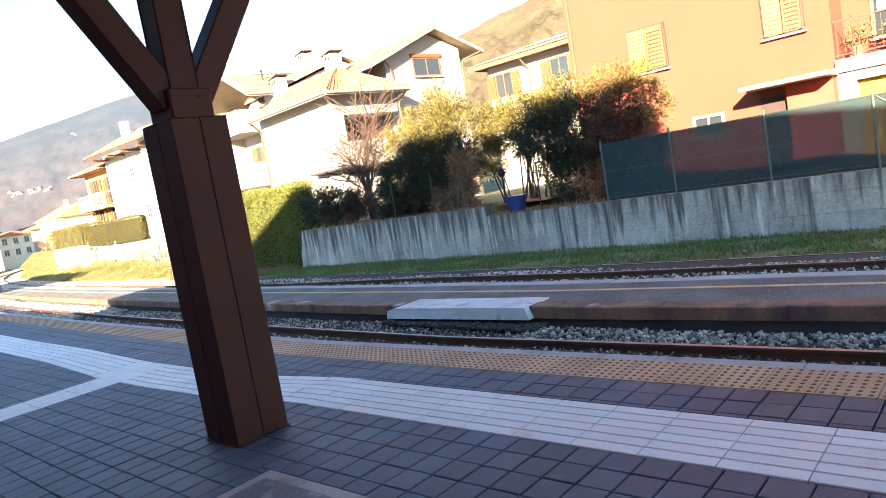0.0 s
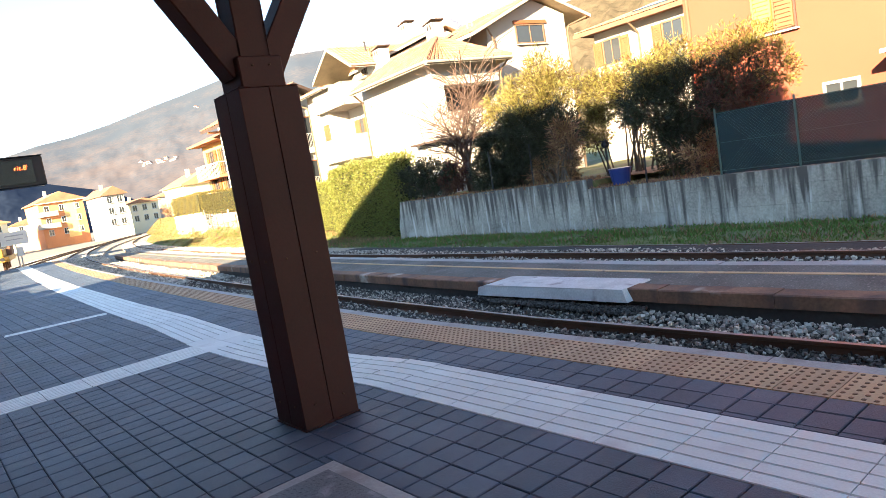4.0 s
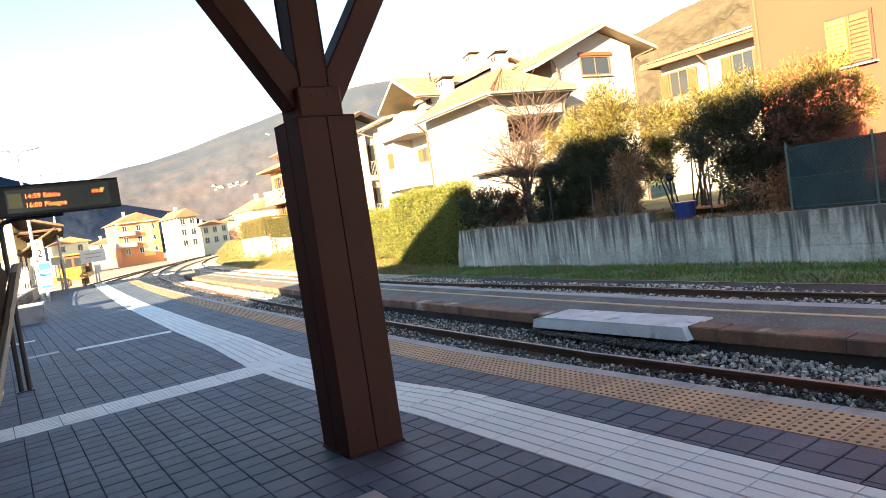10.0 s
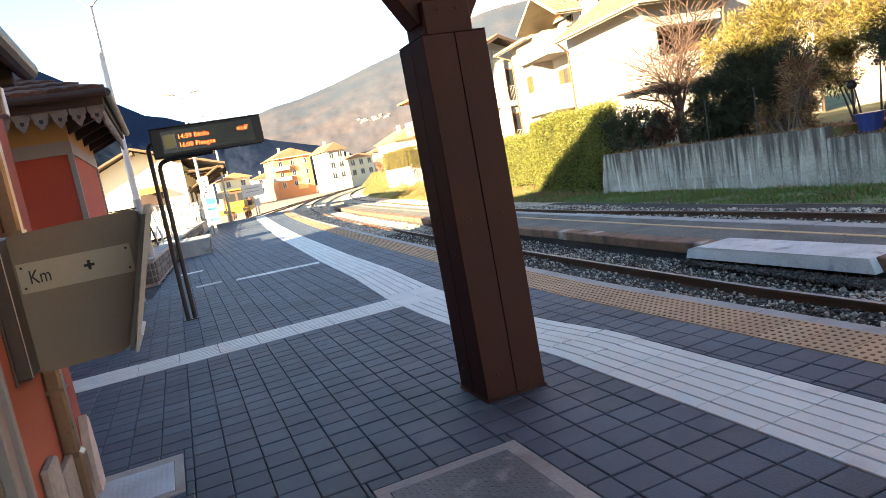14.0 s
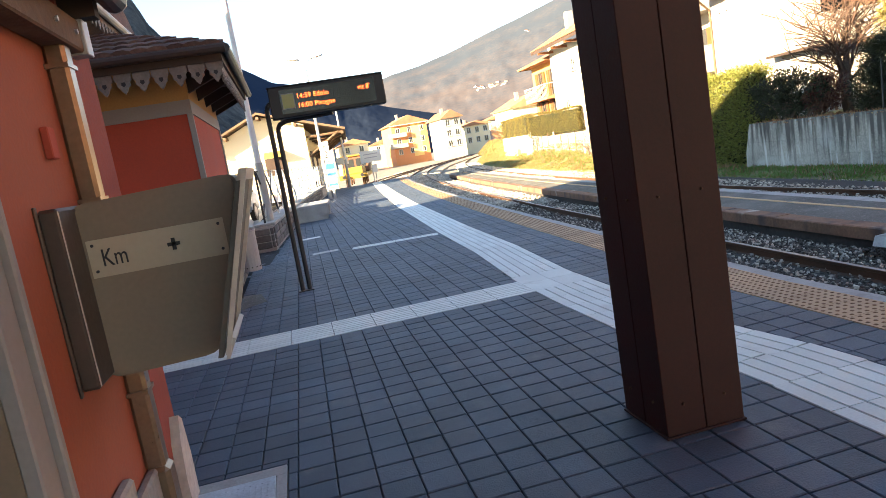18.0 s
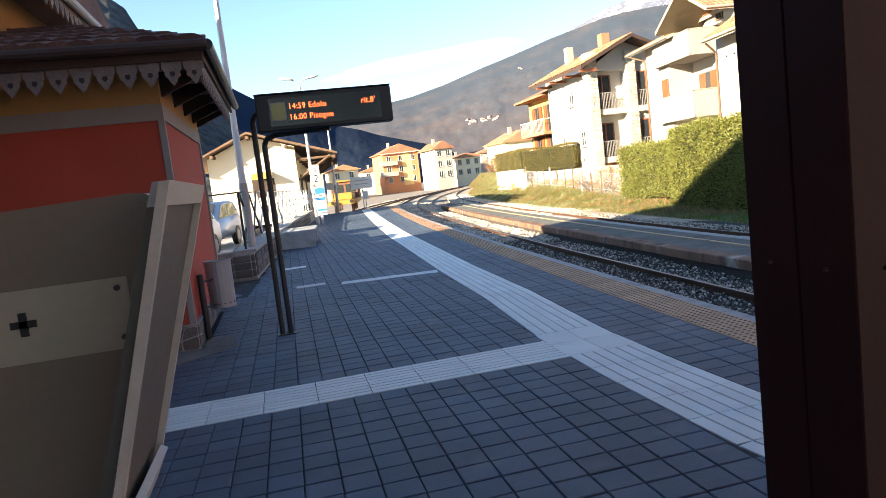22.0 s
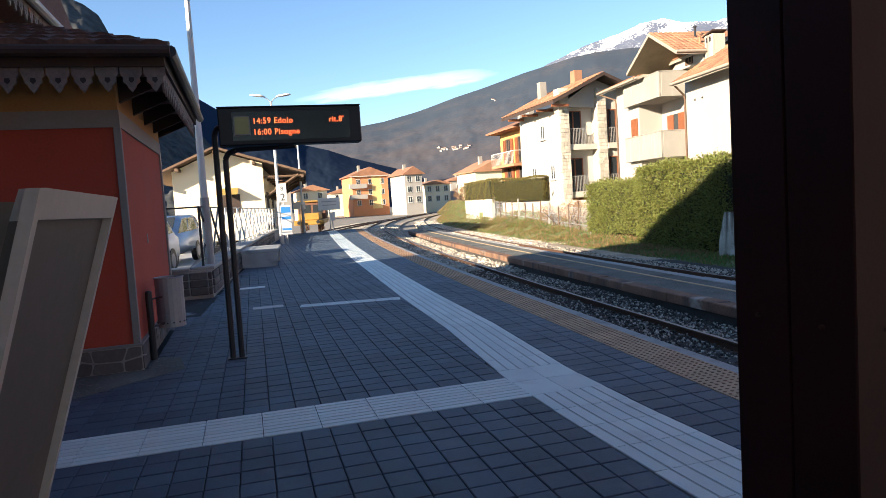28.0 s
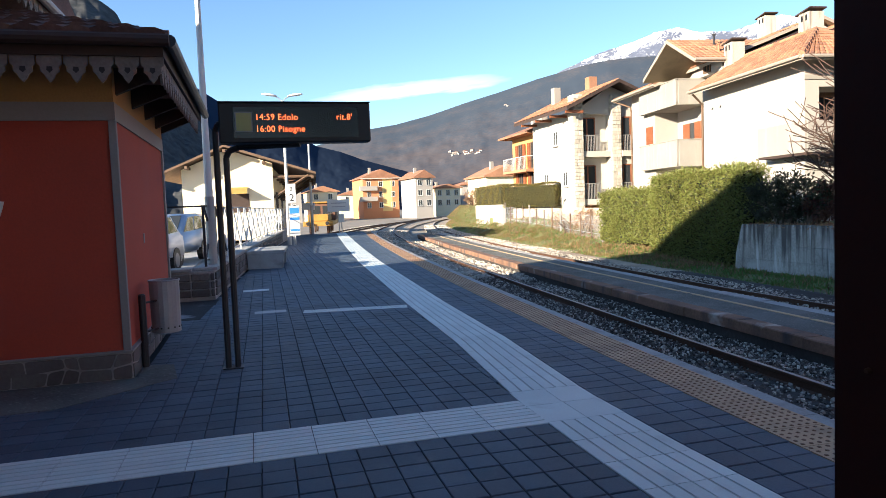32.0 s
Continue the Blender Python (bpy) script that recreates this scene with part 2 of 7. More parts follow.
M_OCHRE_PLASTER = material("ochre_plaster", (0.38, 0.215, 0.075), 0.88, fine=45, coarse=0.8, vary=0.12, bump=0.2)
M_TRIM_GREY = material("pale_grey_trim", (0.242, 0.234, 0.226), 0.8, fine=40, coarse=1, vary=0.1, bump=0.1)
M_WHITE_PLASTER = material("white_plaster", (0.35, 0.325, 0.29), 0.9, fine=30, coarse=0.4, vary=0.05, bump=0.15)
# Lighter copy of the white plaster, colour raised for fronts the sun only grazes.
M_BRIGHT_PLASTER = material("brightened_white_plaster", (0.46, 0.43, 0.375), 0.9, fine=30, coarse=0.4, vary=0.06, bump=0.15)
M_CREAM_PLASTER = material("cream_plaster", (0.78, 0.68, 0.47), 0.9, fine=30, coarse=0.4, vary=0.06, bump=0.15)
M_YELLOW_PLASTER = material("yellow_plaster", (0.55, 0.30, 0.09), 0.9, fine=30, coarse=0.4, vary=0.06, bump=0.15)
M_BALCONY = material("balcony_concrete", (0.27, 0.255, 0.225), 0.9, fine=25, coarse=0.7, vary=0.12, bump=0.25, streak=((0.34, 0.315, 0.27), 0.55, 0.75, 3, 0.3))
M_TERRACOTTA = material("terracotta_tile", (0.31, 0.155, 0.085), 0.85, fine=18, coarse=0.7, vary=0.3, bump=0.4, island=0.25)
M_OLD_TILE = material("dark_old_roof_tile", (0.12, 0.066, 0.052), 0.9, fine=30, coarse=1.2, vary=0.4, bump=0.5, island=0.3)
M_SOFFIT = material("boarded_soffit", (0.30, 0.235, 0.15), 0.85, fine=25, coarse=2, vary=0.2, bump=0.3)
M_FASCIA = material("pale_fascia_paint", (0.30, 0.26, 0.21), 0.7, fine=30, coarse=1, vary=0.15, bump=0.1)
M_CHIMNEY = material("sooty_render", (0.42, 0.38, 0.31), 0.9, fine=20, coarse=1.5, vary=0.2, bump=0.3, streak=((0.12, 0.10, 0.09), 0.52, 0.72, 3, 0.4))
M_TIMBER = material("weathered_timber", (0.125, 0.078, 0.048), 0.85, fine=25, coarse=2, vary=0.3, bump=0.4)
M_TIMBER_DARK = material("dark_timber", (0.042, 0.026, 0.020), 0.8, fine=25, coarse=2, vary=0.3, bump=0.3)
M_LACE = material("grey_fretwork_timber", (0.17, 0.15, 0.135), 0.85, fine=35, coarse=3, vary=0.3, bump=0.3, stain=((0.30, 0.13, 0.07), 0.62, 0.7, 4))
M_SHUTTER = material("brown_shutter_wood", (0.20, 0.068, 0.026), 0.6, fine=30, coarse=2, vary=0.2, bump=0.2)
M_SHUTTER_YELLOW = material("varnished_shutter", (0.34, 0.225, 0.05), 0.55, fine=30, coarse=2, vary=0.15, bump=0.2)
M_STONE_VENEER = material("rubble_stone", (0.33, 0.305, 0.27), 0.9, fine=25, coarse=2, vary=0.3, bump=0.6, island=0.3)
M_BASE_STONE = material("dark_base_stone", (0.115, 0.105, 0.10), 0.85, fine=25, coarse=3, vary=0.3, bump=0.6, island=0.3)
M_MORTAR = material("pale_mortar", (0.33, 0.31, 0.29), 0.95, fine=40, bump=0.4)
M_STEEL_GREY = material("galvanised_steel", (0.36, 0.37, 0.38), 0.5, metal=0.4, fine=40, coarse=2, vary=0.12, bump=0.05)
M_GALVANISED = material("bright_galvanised_plate", (0.46, 0.52, 0.56), 0.45, metal=0.35, fine=60, coarse=3, vary=0.25, bump=0.1)
M_CHEQUER = material("dull_chequer_steel", (0.125, 0.13, 0.135), 0.6, metal=0.1, fine=60, coarse=2, vary=0.35, bump=0.3, stain=((0.30, 0.30, 0.29), 0.58, 0.72, 5))
M_PIPE = material("brown_anodised_pipe", (0.24, 0.175, 0.115), 0.32, metal=0.55, fine=40, coarse=1.5, vary=0.2, bump=0.03)
M_STEEL_DARK = material("dark_painted_steel", (0.020, 0.021, 0.025), 0.45, fine=40, vary=0.2, bump=0.03)
M_WHITE_METAL = material("white_painted_steel", (0.62, 0.62, 0.60), 0.5, fine=40, vary=0.06, bump=0.03)
M_TAUPE_METAL = material("taupe_enamelled_metal", (0.20, 0.153, 0.106), 0.55, fine=50, coarse=1.5, vary=0.12, bump=0.05, stain=((0.12, 0.10, 0.08), 0.66, 0.78, 6))
M_PLATE = material("cream_enamel_plate", (0.40, 0.335, 0.24), 0.5, fine=50, vary=0.06, bump=0.02)
M_PIER_STONE = material("pale_pier_stone", (0.46, 0.42, 0.35), 0.9, fine=25, coarse=2, vary=0.25, bump=0.6, island=0.2)
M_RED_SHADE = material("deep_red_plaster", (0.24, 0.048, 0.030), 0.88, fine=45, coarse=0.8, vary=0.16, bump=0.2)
M_RIM = material("worn_pale_enamel_and_glint", (0.42, 0.40, 0.36), 0.5, fine=40, vary=0.15, bump=0.03)
M_BRACKET = material("dark_brown_enamel", (0.062, 0.048, 0.038), 0.5, fine=40, vary=0.2, bump=0.04)
M_LID_DARK = material("dark_enamel", (0.105, 0.092, 0.074), 0.55, fine=40, vary=0.2, bump=0.03)
M_FAR_ORANGE = material("faded_orange_plaster", (0.52, 0.22, 0.10), 0.9, fine=20, coarse=0.4, vary=0.1, bump=0.1)
M_FAR_YELLOW = material("faded_yellow_plaster", (0.66, 0.47, 0.19), 0.9, fine=20, coarse=0.4, vary=0.1, bump=0.1)
M_GARAGE = material("yellow_garage_paint", (0.42, 0.27, 0.012), 0.5, fine=20, coarse=1, vary=0.08, bump=0.05)
M_IRON = material("brown_iron_paint", (0.05, 0.03, 0.022), 0.5, fine=40, vary=0.2, bump=0.03)
M_BLACK = plain("black_paint", (0.012, 0.012, 0.013), 0.5)
M_SCREEN = plain("dark_display_glass", (0.012, 0.013, 0.014), 0.25)
M_LED = plain("orange_led", (1.0, 0.13, 0.025), 0.5, emit=0.9)
M_STICKER = plain("olive_sticker", (0.32, 0.32, 0.12), 0.5)
M_GLASS_DARK = plain("window_glass", (0.03, 0.035, 0.04), 0.08)
M_FENCE_GREEN = material("green_windbreak_net", (0.012, 0.030, 0.034), 0.85, fine=120, coarse=1.0, vary=0.25, bump=0.2)
net_nodes, net_links = M_FENCE_GREEN.node_tree.nodes, M_FENCE_GREEN.node_tree.links
net_mix, net_clear = net_nodes.new("ShaderNodeMixShader"), net_nodes.new("ShaderNodeBsdfTransparent")
net_mix.inputs[0].default_value = 0.15
net_links.new(net_nodes["Principled BSDF"].outputs[0], net_mix.inputs[1])
net_links.new(net_clear.outputs[0], net_mix.inputs[2])
net_links.new(net_mix.outputs[0], net_nodes["Material Output"].inputs["Surface"])
M_POST_GREEN = plain("green_post", (0.05, 0.09, 0.075), 0.5)
M_BLUE = plain("blue_plastic", (0.012, 0.03, 0.15), 0.4)
M_TRUNK = material("bark", (0.10, 0.075, 0.055), 0.95, fine=20, vary=0.4, bump=0.8)
M_TWIG = material("bare_twigs", (0.085, 0.052, 0.038), 0.9, fine=20, vary=0.3, bump=0.2)
M_LEAF_DARK = leaf_material("dark_evergreen_leaves", (0.036, 0.042, 0.020), 0.45, 0.05)
M_LEAF_OLIVE = leaf_material("olive_leaves", (0.165, 0.142, 0.036), 0.6, 0.05)
M_LEAF_RED = leaf_material("red_leaves", (0.10, 0.048, 0.030), 0.45, 0.04)
M_LEAF_HEDGE = leaf_material("hedge_leaves", (0.17, 0.19, 0.042), 0.4, 0.04)
M_LEAF_DRY = leaf_material("dry_twig_leaves", (0.28, 0.17, 0.085), 0.4, 0.04)
M_HEDGE_CORE = material("hedge_shade_core", (0.022, 0.026, 0.012), 0.95, fine=8, vary=0.4, bump=0.8)

# ---- building blocks ----


def part(name, bm, mat, parent=None, label="", smooth=False):
    """Links a bmesh as one mesh object, under parent if one is given."""
    me = bpy.data.meshes.new(name)
    bm.normal_update()
    bm.to_mesh(me)
    bm.free()
    for one in mat if isinstance(mat, (list, tuple)) else (mat,):
        me.materials.append(one)
    if smooth:
        me.polygons.foreach_set("use_smooth", [True] * len(me.polygons))
    ob = new(name, me)
    ob.parent = parent
    if label:
        tagged(ob, label)
    return ob


def thing(name, label, category, at=(0, 0, 0), turn=0.0, group="", kind=""):
    ob = new(name)
    ob.matrix_world = pose(*at, 0, 0, turn)
    return tagged(ob, label, category, group, kind)


def box(bm, x0, x1, y0, y1, z0, z1, bevel=0.0, m=None, mat=0):
    r = bmesh.ops.create_cube(bm, size=1.0)
    vs = r["verts"]
    for v in vs:
        v.co = Vector(((x0 + x1) / 2 + v.co.x * (x1 - x0), (y0 + y1) / 2 + v.co.y * (y1 - y0), (z0 + z1) / 2 + v.co.z * (z1 - z0)))
        if m is not None:
            v.co = m @ v.co
    if mat:
        for f in {f for v in vs for f in v.link_faces}:
            f.material_index = mat
    if bevel:
        es = list({e for v in vs for e in v.link_edges})
        bmesh.ops.bevel(bm, geom=es, offset=bevel, segments=1, affect="EDGES")
    return bm


def boxes(*rows, bevel=0.0):
    bm = bmesh.new()
    for r in rows:
        box(bm, *r, bevel=bevel)
    return bm


def prism(bm, pts, axis, a, b, mat=0):
    """A polygon of (u, w) pairs pushed along an axis: x -> (y, z), y -> (x, z), z -> (x, y)."""
    def at(u, w, s):
        return {"x": (s, u, w), "y": (u, s, w), "z": (u, w, s)}[axis]
    lo = [bm.verts.new(at(u, w, a)) for u, w in pts]
    hi = [bm.verts.new(at(u, w, b)) for u, w in pts]
    k = len(pts)
    fs = [bm.faces.new(lo), bm.faces.new(hi[::-1])]
    for i in range(k):
        fs.append(bm.faces.new((lo[i], hi[i], hi[(i + 1) % k], lo[(i + 1) % k])))
    for f in fs:
        f.material_index = mat
    bmesh.ops.recalc_face_normals(bm, faces=fs)
    return bm


def tube(bm, p0, p1, r0, r1=None, n=10, caps=True):
    r1 = r0 if r1 is None else r1
    p0, p1 = Vector(p0), Vector(p1)
    q = (p1 - p0).to_track_quat("Z", "Y")
    rings = []
    for p, r in ((p0, r0), (p1, r1)):
        rings.append([bm.verts.new(p + q @ Vector((r * math.cos(2 * math.pi * i / n), r * math.sin(2 * math.pi * i / n), 0))) for i in range(n)])
    for i in range(n):
        bm.faces.new((rings[0][i], rings[0][(i + 1) % n], rings[1][(i + 1) % n], rings[1][i]))
    if caps:
        bm.faces.new(rings[0][::-1])
        bm.faces.new(rings[1])
    return bm


def pipe(bm, pts, r, n=8):
    for a, b in zip(pts, pts[1:]):
        tube(bm, a, b, r, r, n)
    return bm


def sweep(bm, profile, line, mat=0, closed=True):
    """A profile of (u, w) pushed along a line of (x, y, turn): u is across the line, w is up."""
    rings = []
    for x, y, a in line:
        c, s = math.cos(a), math.sin(a)
        rings.append([bm.verts.new((x + u * c, y - u * s, w)) for u, w in profile])
    k = len(profile)
    for r, q in zip(rings, rings[1:]):
        for i in range(k if closed else k - 1):
            f = bm.faces.new((r[i], q[i], q[(i + 1) % k], r[(i + 1) % k]))
            f.material_index = mat
    if closed:
        bm.faces.new(rings[0])
        bm.faces.new(rings[-1][::-1])
    bmesh.ops.recalc_face_normals(bm, faces=bm.faces[:])
    return bm


def quads(name, verts, faces, mat, parent=None, label="", kind=""):
    me = bpy.data.meshes.new(name)
    me.from_pydata(verts, [], faces)
    me.materials.append(mat)
    ob = new(name, me)
    ob.parent = parent
    return tagged(ob, label, kind=kind)


rng = np.random.default_rng(7)


def leaves(points, normals, length, width, spread=0.8):
    """Small bent leaves at the points: two quads each, turned about the given directions."""
    k = len(points)
    d = normals + rng.normal(0, spread, (k, 3))
    d /= np.linalg.norm(d, axis=1, keepdims=True) + 1e-9
    up = rng.normal(0, 1, (k, 3))
    side = np.cross(d, up)
    side /= np.linalg.norm(side, axis=1, keepdims=True) + 1e-9
    fold = np.cross(side, d)
    ln = (length * rng.uniform(0.6, 1.3, k))[:, None]
    wd = (width * rng.uniform(0.6, 1.3, k))[:, None]
    p = np.asarray(points)
    rows = [p, p + d * ln * 0.5 + side * wd * 0.5 + fold * wd * 0.2, p + d * ln - fold * ln * 0.15, p + d * ln * 0.5 - side * wd * 0.5 + fold * wd * 0.2]
    verts = np.stack(rows, 1).reshape(-1, 3)
    f = np.arange(4 * k).reshape(-1, 4)
    faces = np.concatenate([f[:, [0, 1, 2]], f[:, [0, 2, 3]]])
    return verts.tolist(), faces.tolist()

# ---- lines of the place: y runs along the platform, x across it towards the tracks ----


def bend(y):
    """How far the platform's edge and the tracks have swung to the right at y."""
    s = max(0.0, y + 2.0)
    far = max(0.0, y - 42.0)
    return 0.055 * s + 0.0009 * s * s + 0.0016 * far * far


def bend_turn(y):
    return math.atan2(bend(y + 0.5) - bend(y - 0.5), 1.0)


def path_mid(y):
    return 0.395 + float(np.interp(y, [-3.5, -2.6, -1.2, 0.0, 2.4, 5.5, 8.0, 12.0, 14.0, 22.0, 33.0, 40.0],
                                   [0.0, -0.13, -0.155, -0.135, 0.07, 0.22, 0.38, 0.64, 0.76, 1.42, 2.42, 3.1]))


def line(x, y0, y1, step=1.0):
    k = max(2, int((y1 - y0) / step) + 1)
    return [(x + bend(y), y, bend_turn(y)) for y in np.linspace(y0, y1, k)]


def box_mesh(name, sx, sy, z0, z1, bevel=0.006):
    """A bevelled piece about its middle, to be shared by alike pieces."""
    bm = bmesh.new()
    x, y, b = sx / 2, sy / 2, bevel
    lo = [bm.verts.new((u, w, z0)) for u, w in ((-x, -y), (x, -y), (x, y), (-x, y))]
    mid = [bm.verts.new((u, w, z1 - b)) for u, w in ((-x, -y), (x, -y), (x, y), (-x, y))]
    top = [bm.verts.new((u, w, z1)) for u, w in ((-x + b, -y + b), (x - b, -y + b), (x - b, y - b), (-x + b, y - b))]
    for r, q in ((lo, mid), (mid, top)):
        for i in range(4):
            bm.faces.new((r[i], r[(i + 1) % 4], q[(i + 1) % 4], q[i]))
    bm.faces.new(top)
    me = bpy.data.meshes.new(name)
    bm.to_mesh(me)
    bm.free()
    return me


# ---- ground ----
bm = bmesh.new()
span = np.concatenate([-np.geomspace(3500, 60, 12), np.linspace(-45, 70, 30), np.geomspace(90, 3500, 14)])
grid = [[bm.verts.new((x, y, -0.95)) for x in span] for y in span]
for i in range(len(span) - 1):
    for j in range(len(span) - 1):
        bm.faces.new((grid[i][j], grid[i][j + 1], grid[i + 1][j + 1], grid[i + 1][j]))
ground = tagged(part("ground", bm, M_DIRT), "flat valley floor of gravelly earth", "ground", kind="structure")

# platform one: a bed under the pavers, kerb and face towards the track
Y0, Y1 = -16.0, 41.0
bm = bmesh.new()
sweep(bm, [(-9.0, -0.95), (-9.0, -0.055), (1.60, -0.055), (1.60, -0.95)], line(0, Y0, Y1))
platform = tagged(part("platform", bm, M_JOINT), "station platform of dark concrete pavers beside the track", "platform", kind="structure")
bm = bmesh.new()
y = Y0
while y < Y1:
    y2 = min(y + 1.0, Y1)
    sweep(bm, [(1.575, -0.16), (1.575, -0.004), (1.70, -0.004), (1.712, -0.016), (1.712, -0.16)], line(0, y + 0.004, y2 - 0.004, 1.0))
    y = y2
part("kerb", bm, M_KERB, platform, "grey concrete kerb at the platform's edge")
bm = bmesh.new()
sweep(bm, [(1.602, -0.94), (1.602, -0.165), (1.66, -0.165), (1.66, -0.94)], line(0, Y0, Y1))
part("edge_face", bm, M_CONCRETE, platform, "dark concrete face below the kerb")

# platform two: asphalt between the tracks, rusty stone kerbs
P2 = -0.45
P2A, P2B = 4.95, 6.75
bm = bmesh.new()
sweep(bm, [(P2A + 0.30, -0.94), (P2A + 0.30, P2 - 0.012), (P2B - 0.25, P2 - 0.006), (P2B - 0.25, -0.94)], line(0, -24, 43))
platform_two = tagged(part("middle_platform", bm, M_ASPHALT), "low worn asphalt platform between two tracks", "platform", kind="structure")
for a, b, m in ((P2A, P2A + 0.30, M_KERB_RUST), (P2B - 0.25, P2B, M_CONCRETE)):
    y = -24.0
    while y < 43:
        y2 = min(y + 1.5, 43)
        bm = bmesh.new()
        j = random.uniform(-0.012, 0.012)
        dz = random.uniform(-0.008, 0.008)
        sweep(bm, [(a + j, P2 - 0.17), (a + j, P2 - 0.015 + dz), (a + j + 0.015, P2 + dz), (b + j, P2 + dz), (b + j, P2 - 0.17)], line(0, y + 0.006, y2 - 0.006, 1.5))
        part("kerb_stone", bm, m, platform_two)
        y = y2
bm = bmesh.new()
sweep(bm, [(P2A + 0.05, -0.94), (P2A + 0.05, P2 - 0.172), (P2A + 0.29, P2 - 0.172), (P2A + 0.29, -0.94)], line(0, -24, 43))
part("kerb_wall", bm, M_BALLAST_BED, platform_two, "dark concrete footing below the kerb")
bm = bmesh.new()
sweep(bm, [(5.98, P2 - 0.012), (5.98, P2 + 0.001), (6.07, P2 + 0.001), (6.07, P2 - 0.012)], line(0, -24, 43, 0.8))
part("safety_line", bm, M_LINE, platform_two, "worn cream safety line")
bm = bmesh.new()
prism(bm, [(-2.60, P2 - 0.16), (-2.52, P2 + 0.012), (0.18, P2 + 0.012), (0.36, P2 - 0.03), (0.38, P2 - 0.16)], "x", 4.86, 5.53)
for v in bm.verts:
    if v.co.z < P2 - 0.1:
        v.co.x += -0.03 if v.co.x < 5 else 0.0
part("crossing_ramp", bm, M_RAMP, platform_two, "pale concrete wedge of a foot crossing")

# track beds; beyond y 13.5 a paler colour stands in for sunlight
for a, b in ((1.66, P2A + 0.06), (P2B - 0.02, 10.6)):
    for y0, y1, mat, label in ((-30, 13.5, M_BALLAST_BED, "ballast bed under the rails, coloured dark for the shaded stretch"), (13.5, 118, M_BED_SUNLIT, "ballast bed under the rails, coloured pale as if sunlit")):
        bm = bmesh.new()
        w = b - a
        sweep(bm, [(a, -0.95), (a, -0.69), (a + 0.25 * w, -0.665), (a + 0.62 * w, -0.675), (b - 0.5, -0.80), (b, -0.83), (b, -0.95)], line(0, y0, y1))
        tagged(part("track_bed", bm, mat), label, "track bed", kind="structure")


def stones(name, a, b, y0, y1, k, z, size, label, mat):
    """Broken ballast stones, each a squashed eight-cornered lump."""
    cube = np.array([(x, y, w) for x in (-1, 1) for y in (-1, 1) for w in (-1, 1)], float)
    fc = np.array([(0, 1, 3, 2), (4, 6, 7, 5), (0, 4, 5, 1), (2, 3, 7, 6), (0, 2, 6, 4), (1, 5, 7, 3)])
    ys = rng.uniform(y0, y1, k)
    us = rng.uniform(a, b, k)
    xs = us + np.array([bend(v) for v in ys])
    sz = size * rng.uniform(0.55, 1.35, k)
    v = cube[None] * (1 + rng.normal(0, 0.22, (k, 8, 3))) * (sz[:, None, None] * rng.uniform(0.6, 1.1, (k, 1, 3)))
    ang = rng.uniform(0, 6.28, (k, 2))
    c, s = np.cos(ang), np.sin(ang)
    x, y, w = v[..., 0].copy(), v[..., 1].copy(), v[..., 2].copy()
    x, w = x * c[:, :1] - w * s[:, :1], x * s[:, :1] + w * c[:, :1]
    x, y = x * c[:, 1:] - y * s[:, 1:], x * s[:, 1:] + y * c[:, 1:]
    zz = z + rng.uniform(-0.015, 0.02, k) + 0.02 * np.sin(us * 3 + ys * 0.7) - 0.10 * np.clip((us - a - 0.6 * (b - a)) / 0.8, 0, 1)
    v = np.stack([x + xs[:, None], y + ys[:, None], w + zz[:, None]], -1).reshape(-1, 3)
    faces = (fc[None] + 8 * np.arange(k)[:, None, None]).reshape(-1, 4)
    ob = quads(name, v.tolist(), faces.tolist(), mat)
    return tagged(ob, label, "ballast", kind="stuff")


# Past the shadow's edge the dark stones stop, so paleness paints in sunlight.
stones("ballast", 1.80, 4.98, -9, 14, 36000, -0.67, 0.017, "dark ballast stones between the rails", M_BALLAST_DARK)
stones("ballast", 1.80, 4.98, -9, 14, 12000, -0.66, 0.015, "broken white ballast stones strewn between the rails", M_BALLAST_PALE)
stones("ballast", 1.80, 4.98, 14, 60, 14000, -0.655, 0.036, "grey and white ballast, coloured pale to look sunlit", M_BALLAST_PALE)
stones("ballast", -3.2, 1.8, 43, 90, 9000, -0.86, 0.05, "pale ballast of the siding yard", M_BALLAST_PALE)
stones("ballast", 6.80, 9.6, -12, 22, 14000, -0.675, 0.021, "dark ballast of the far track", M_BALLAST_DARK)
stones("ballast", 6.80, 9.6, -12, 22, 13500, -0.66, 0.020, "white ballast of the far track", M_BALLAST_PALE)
stones("ballast", 6.80, 9.8, 22, 70, 11000, -0.655, 0.042, "far-track ballast, coloured pale to look sunlit", M_BALLAST_PALE)
stones("ballast", 4.0, 4.95, -8, -2.7, 700, -0.70, 0.019, "large white stones below the kerb", M_BALLAST_PALE)
stones("ballast", 4.62, 4.98, -2.8, 0.5, 2600, -0.70, 0.016, "black gravel heaped below the foot crossing", M_BALLAST_DARK)

RAIL = [(-0.065, 0.0), (-0.065, 0.018), (-0.012, 0.035), (-0.012, 0.105), (-0.034, 0.122), (-0.034, 0.150), (0.034, 0.150), (0.034, 0.122), (0.012, 0.105), (0.012, 0.035), (0.065, 0.018), (0.065, 0.0)]


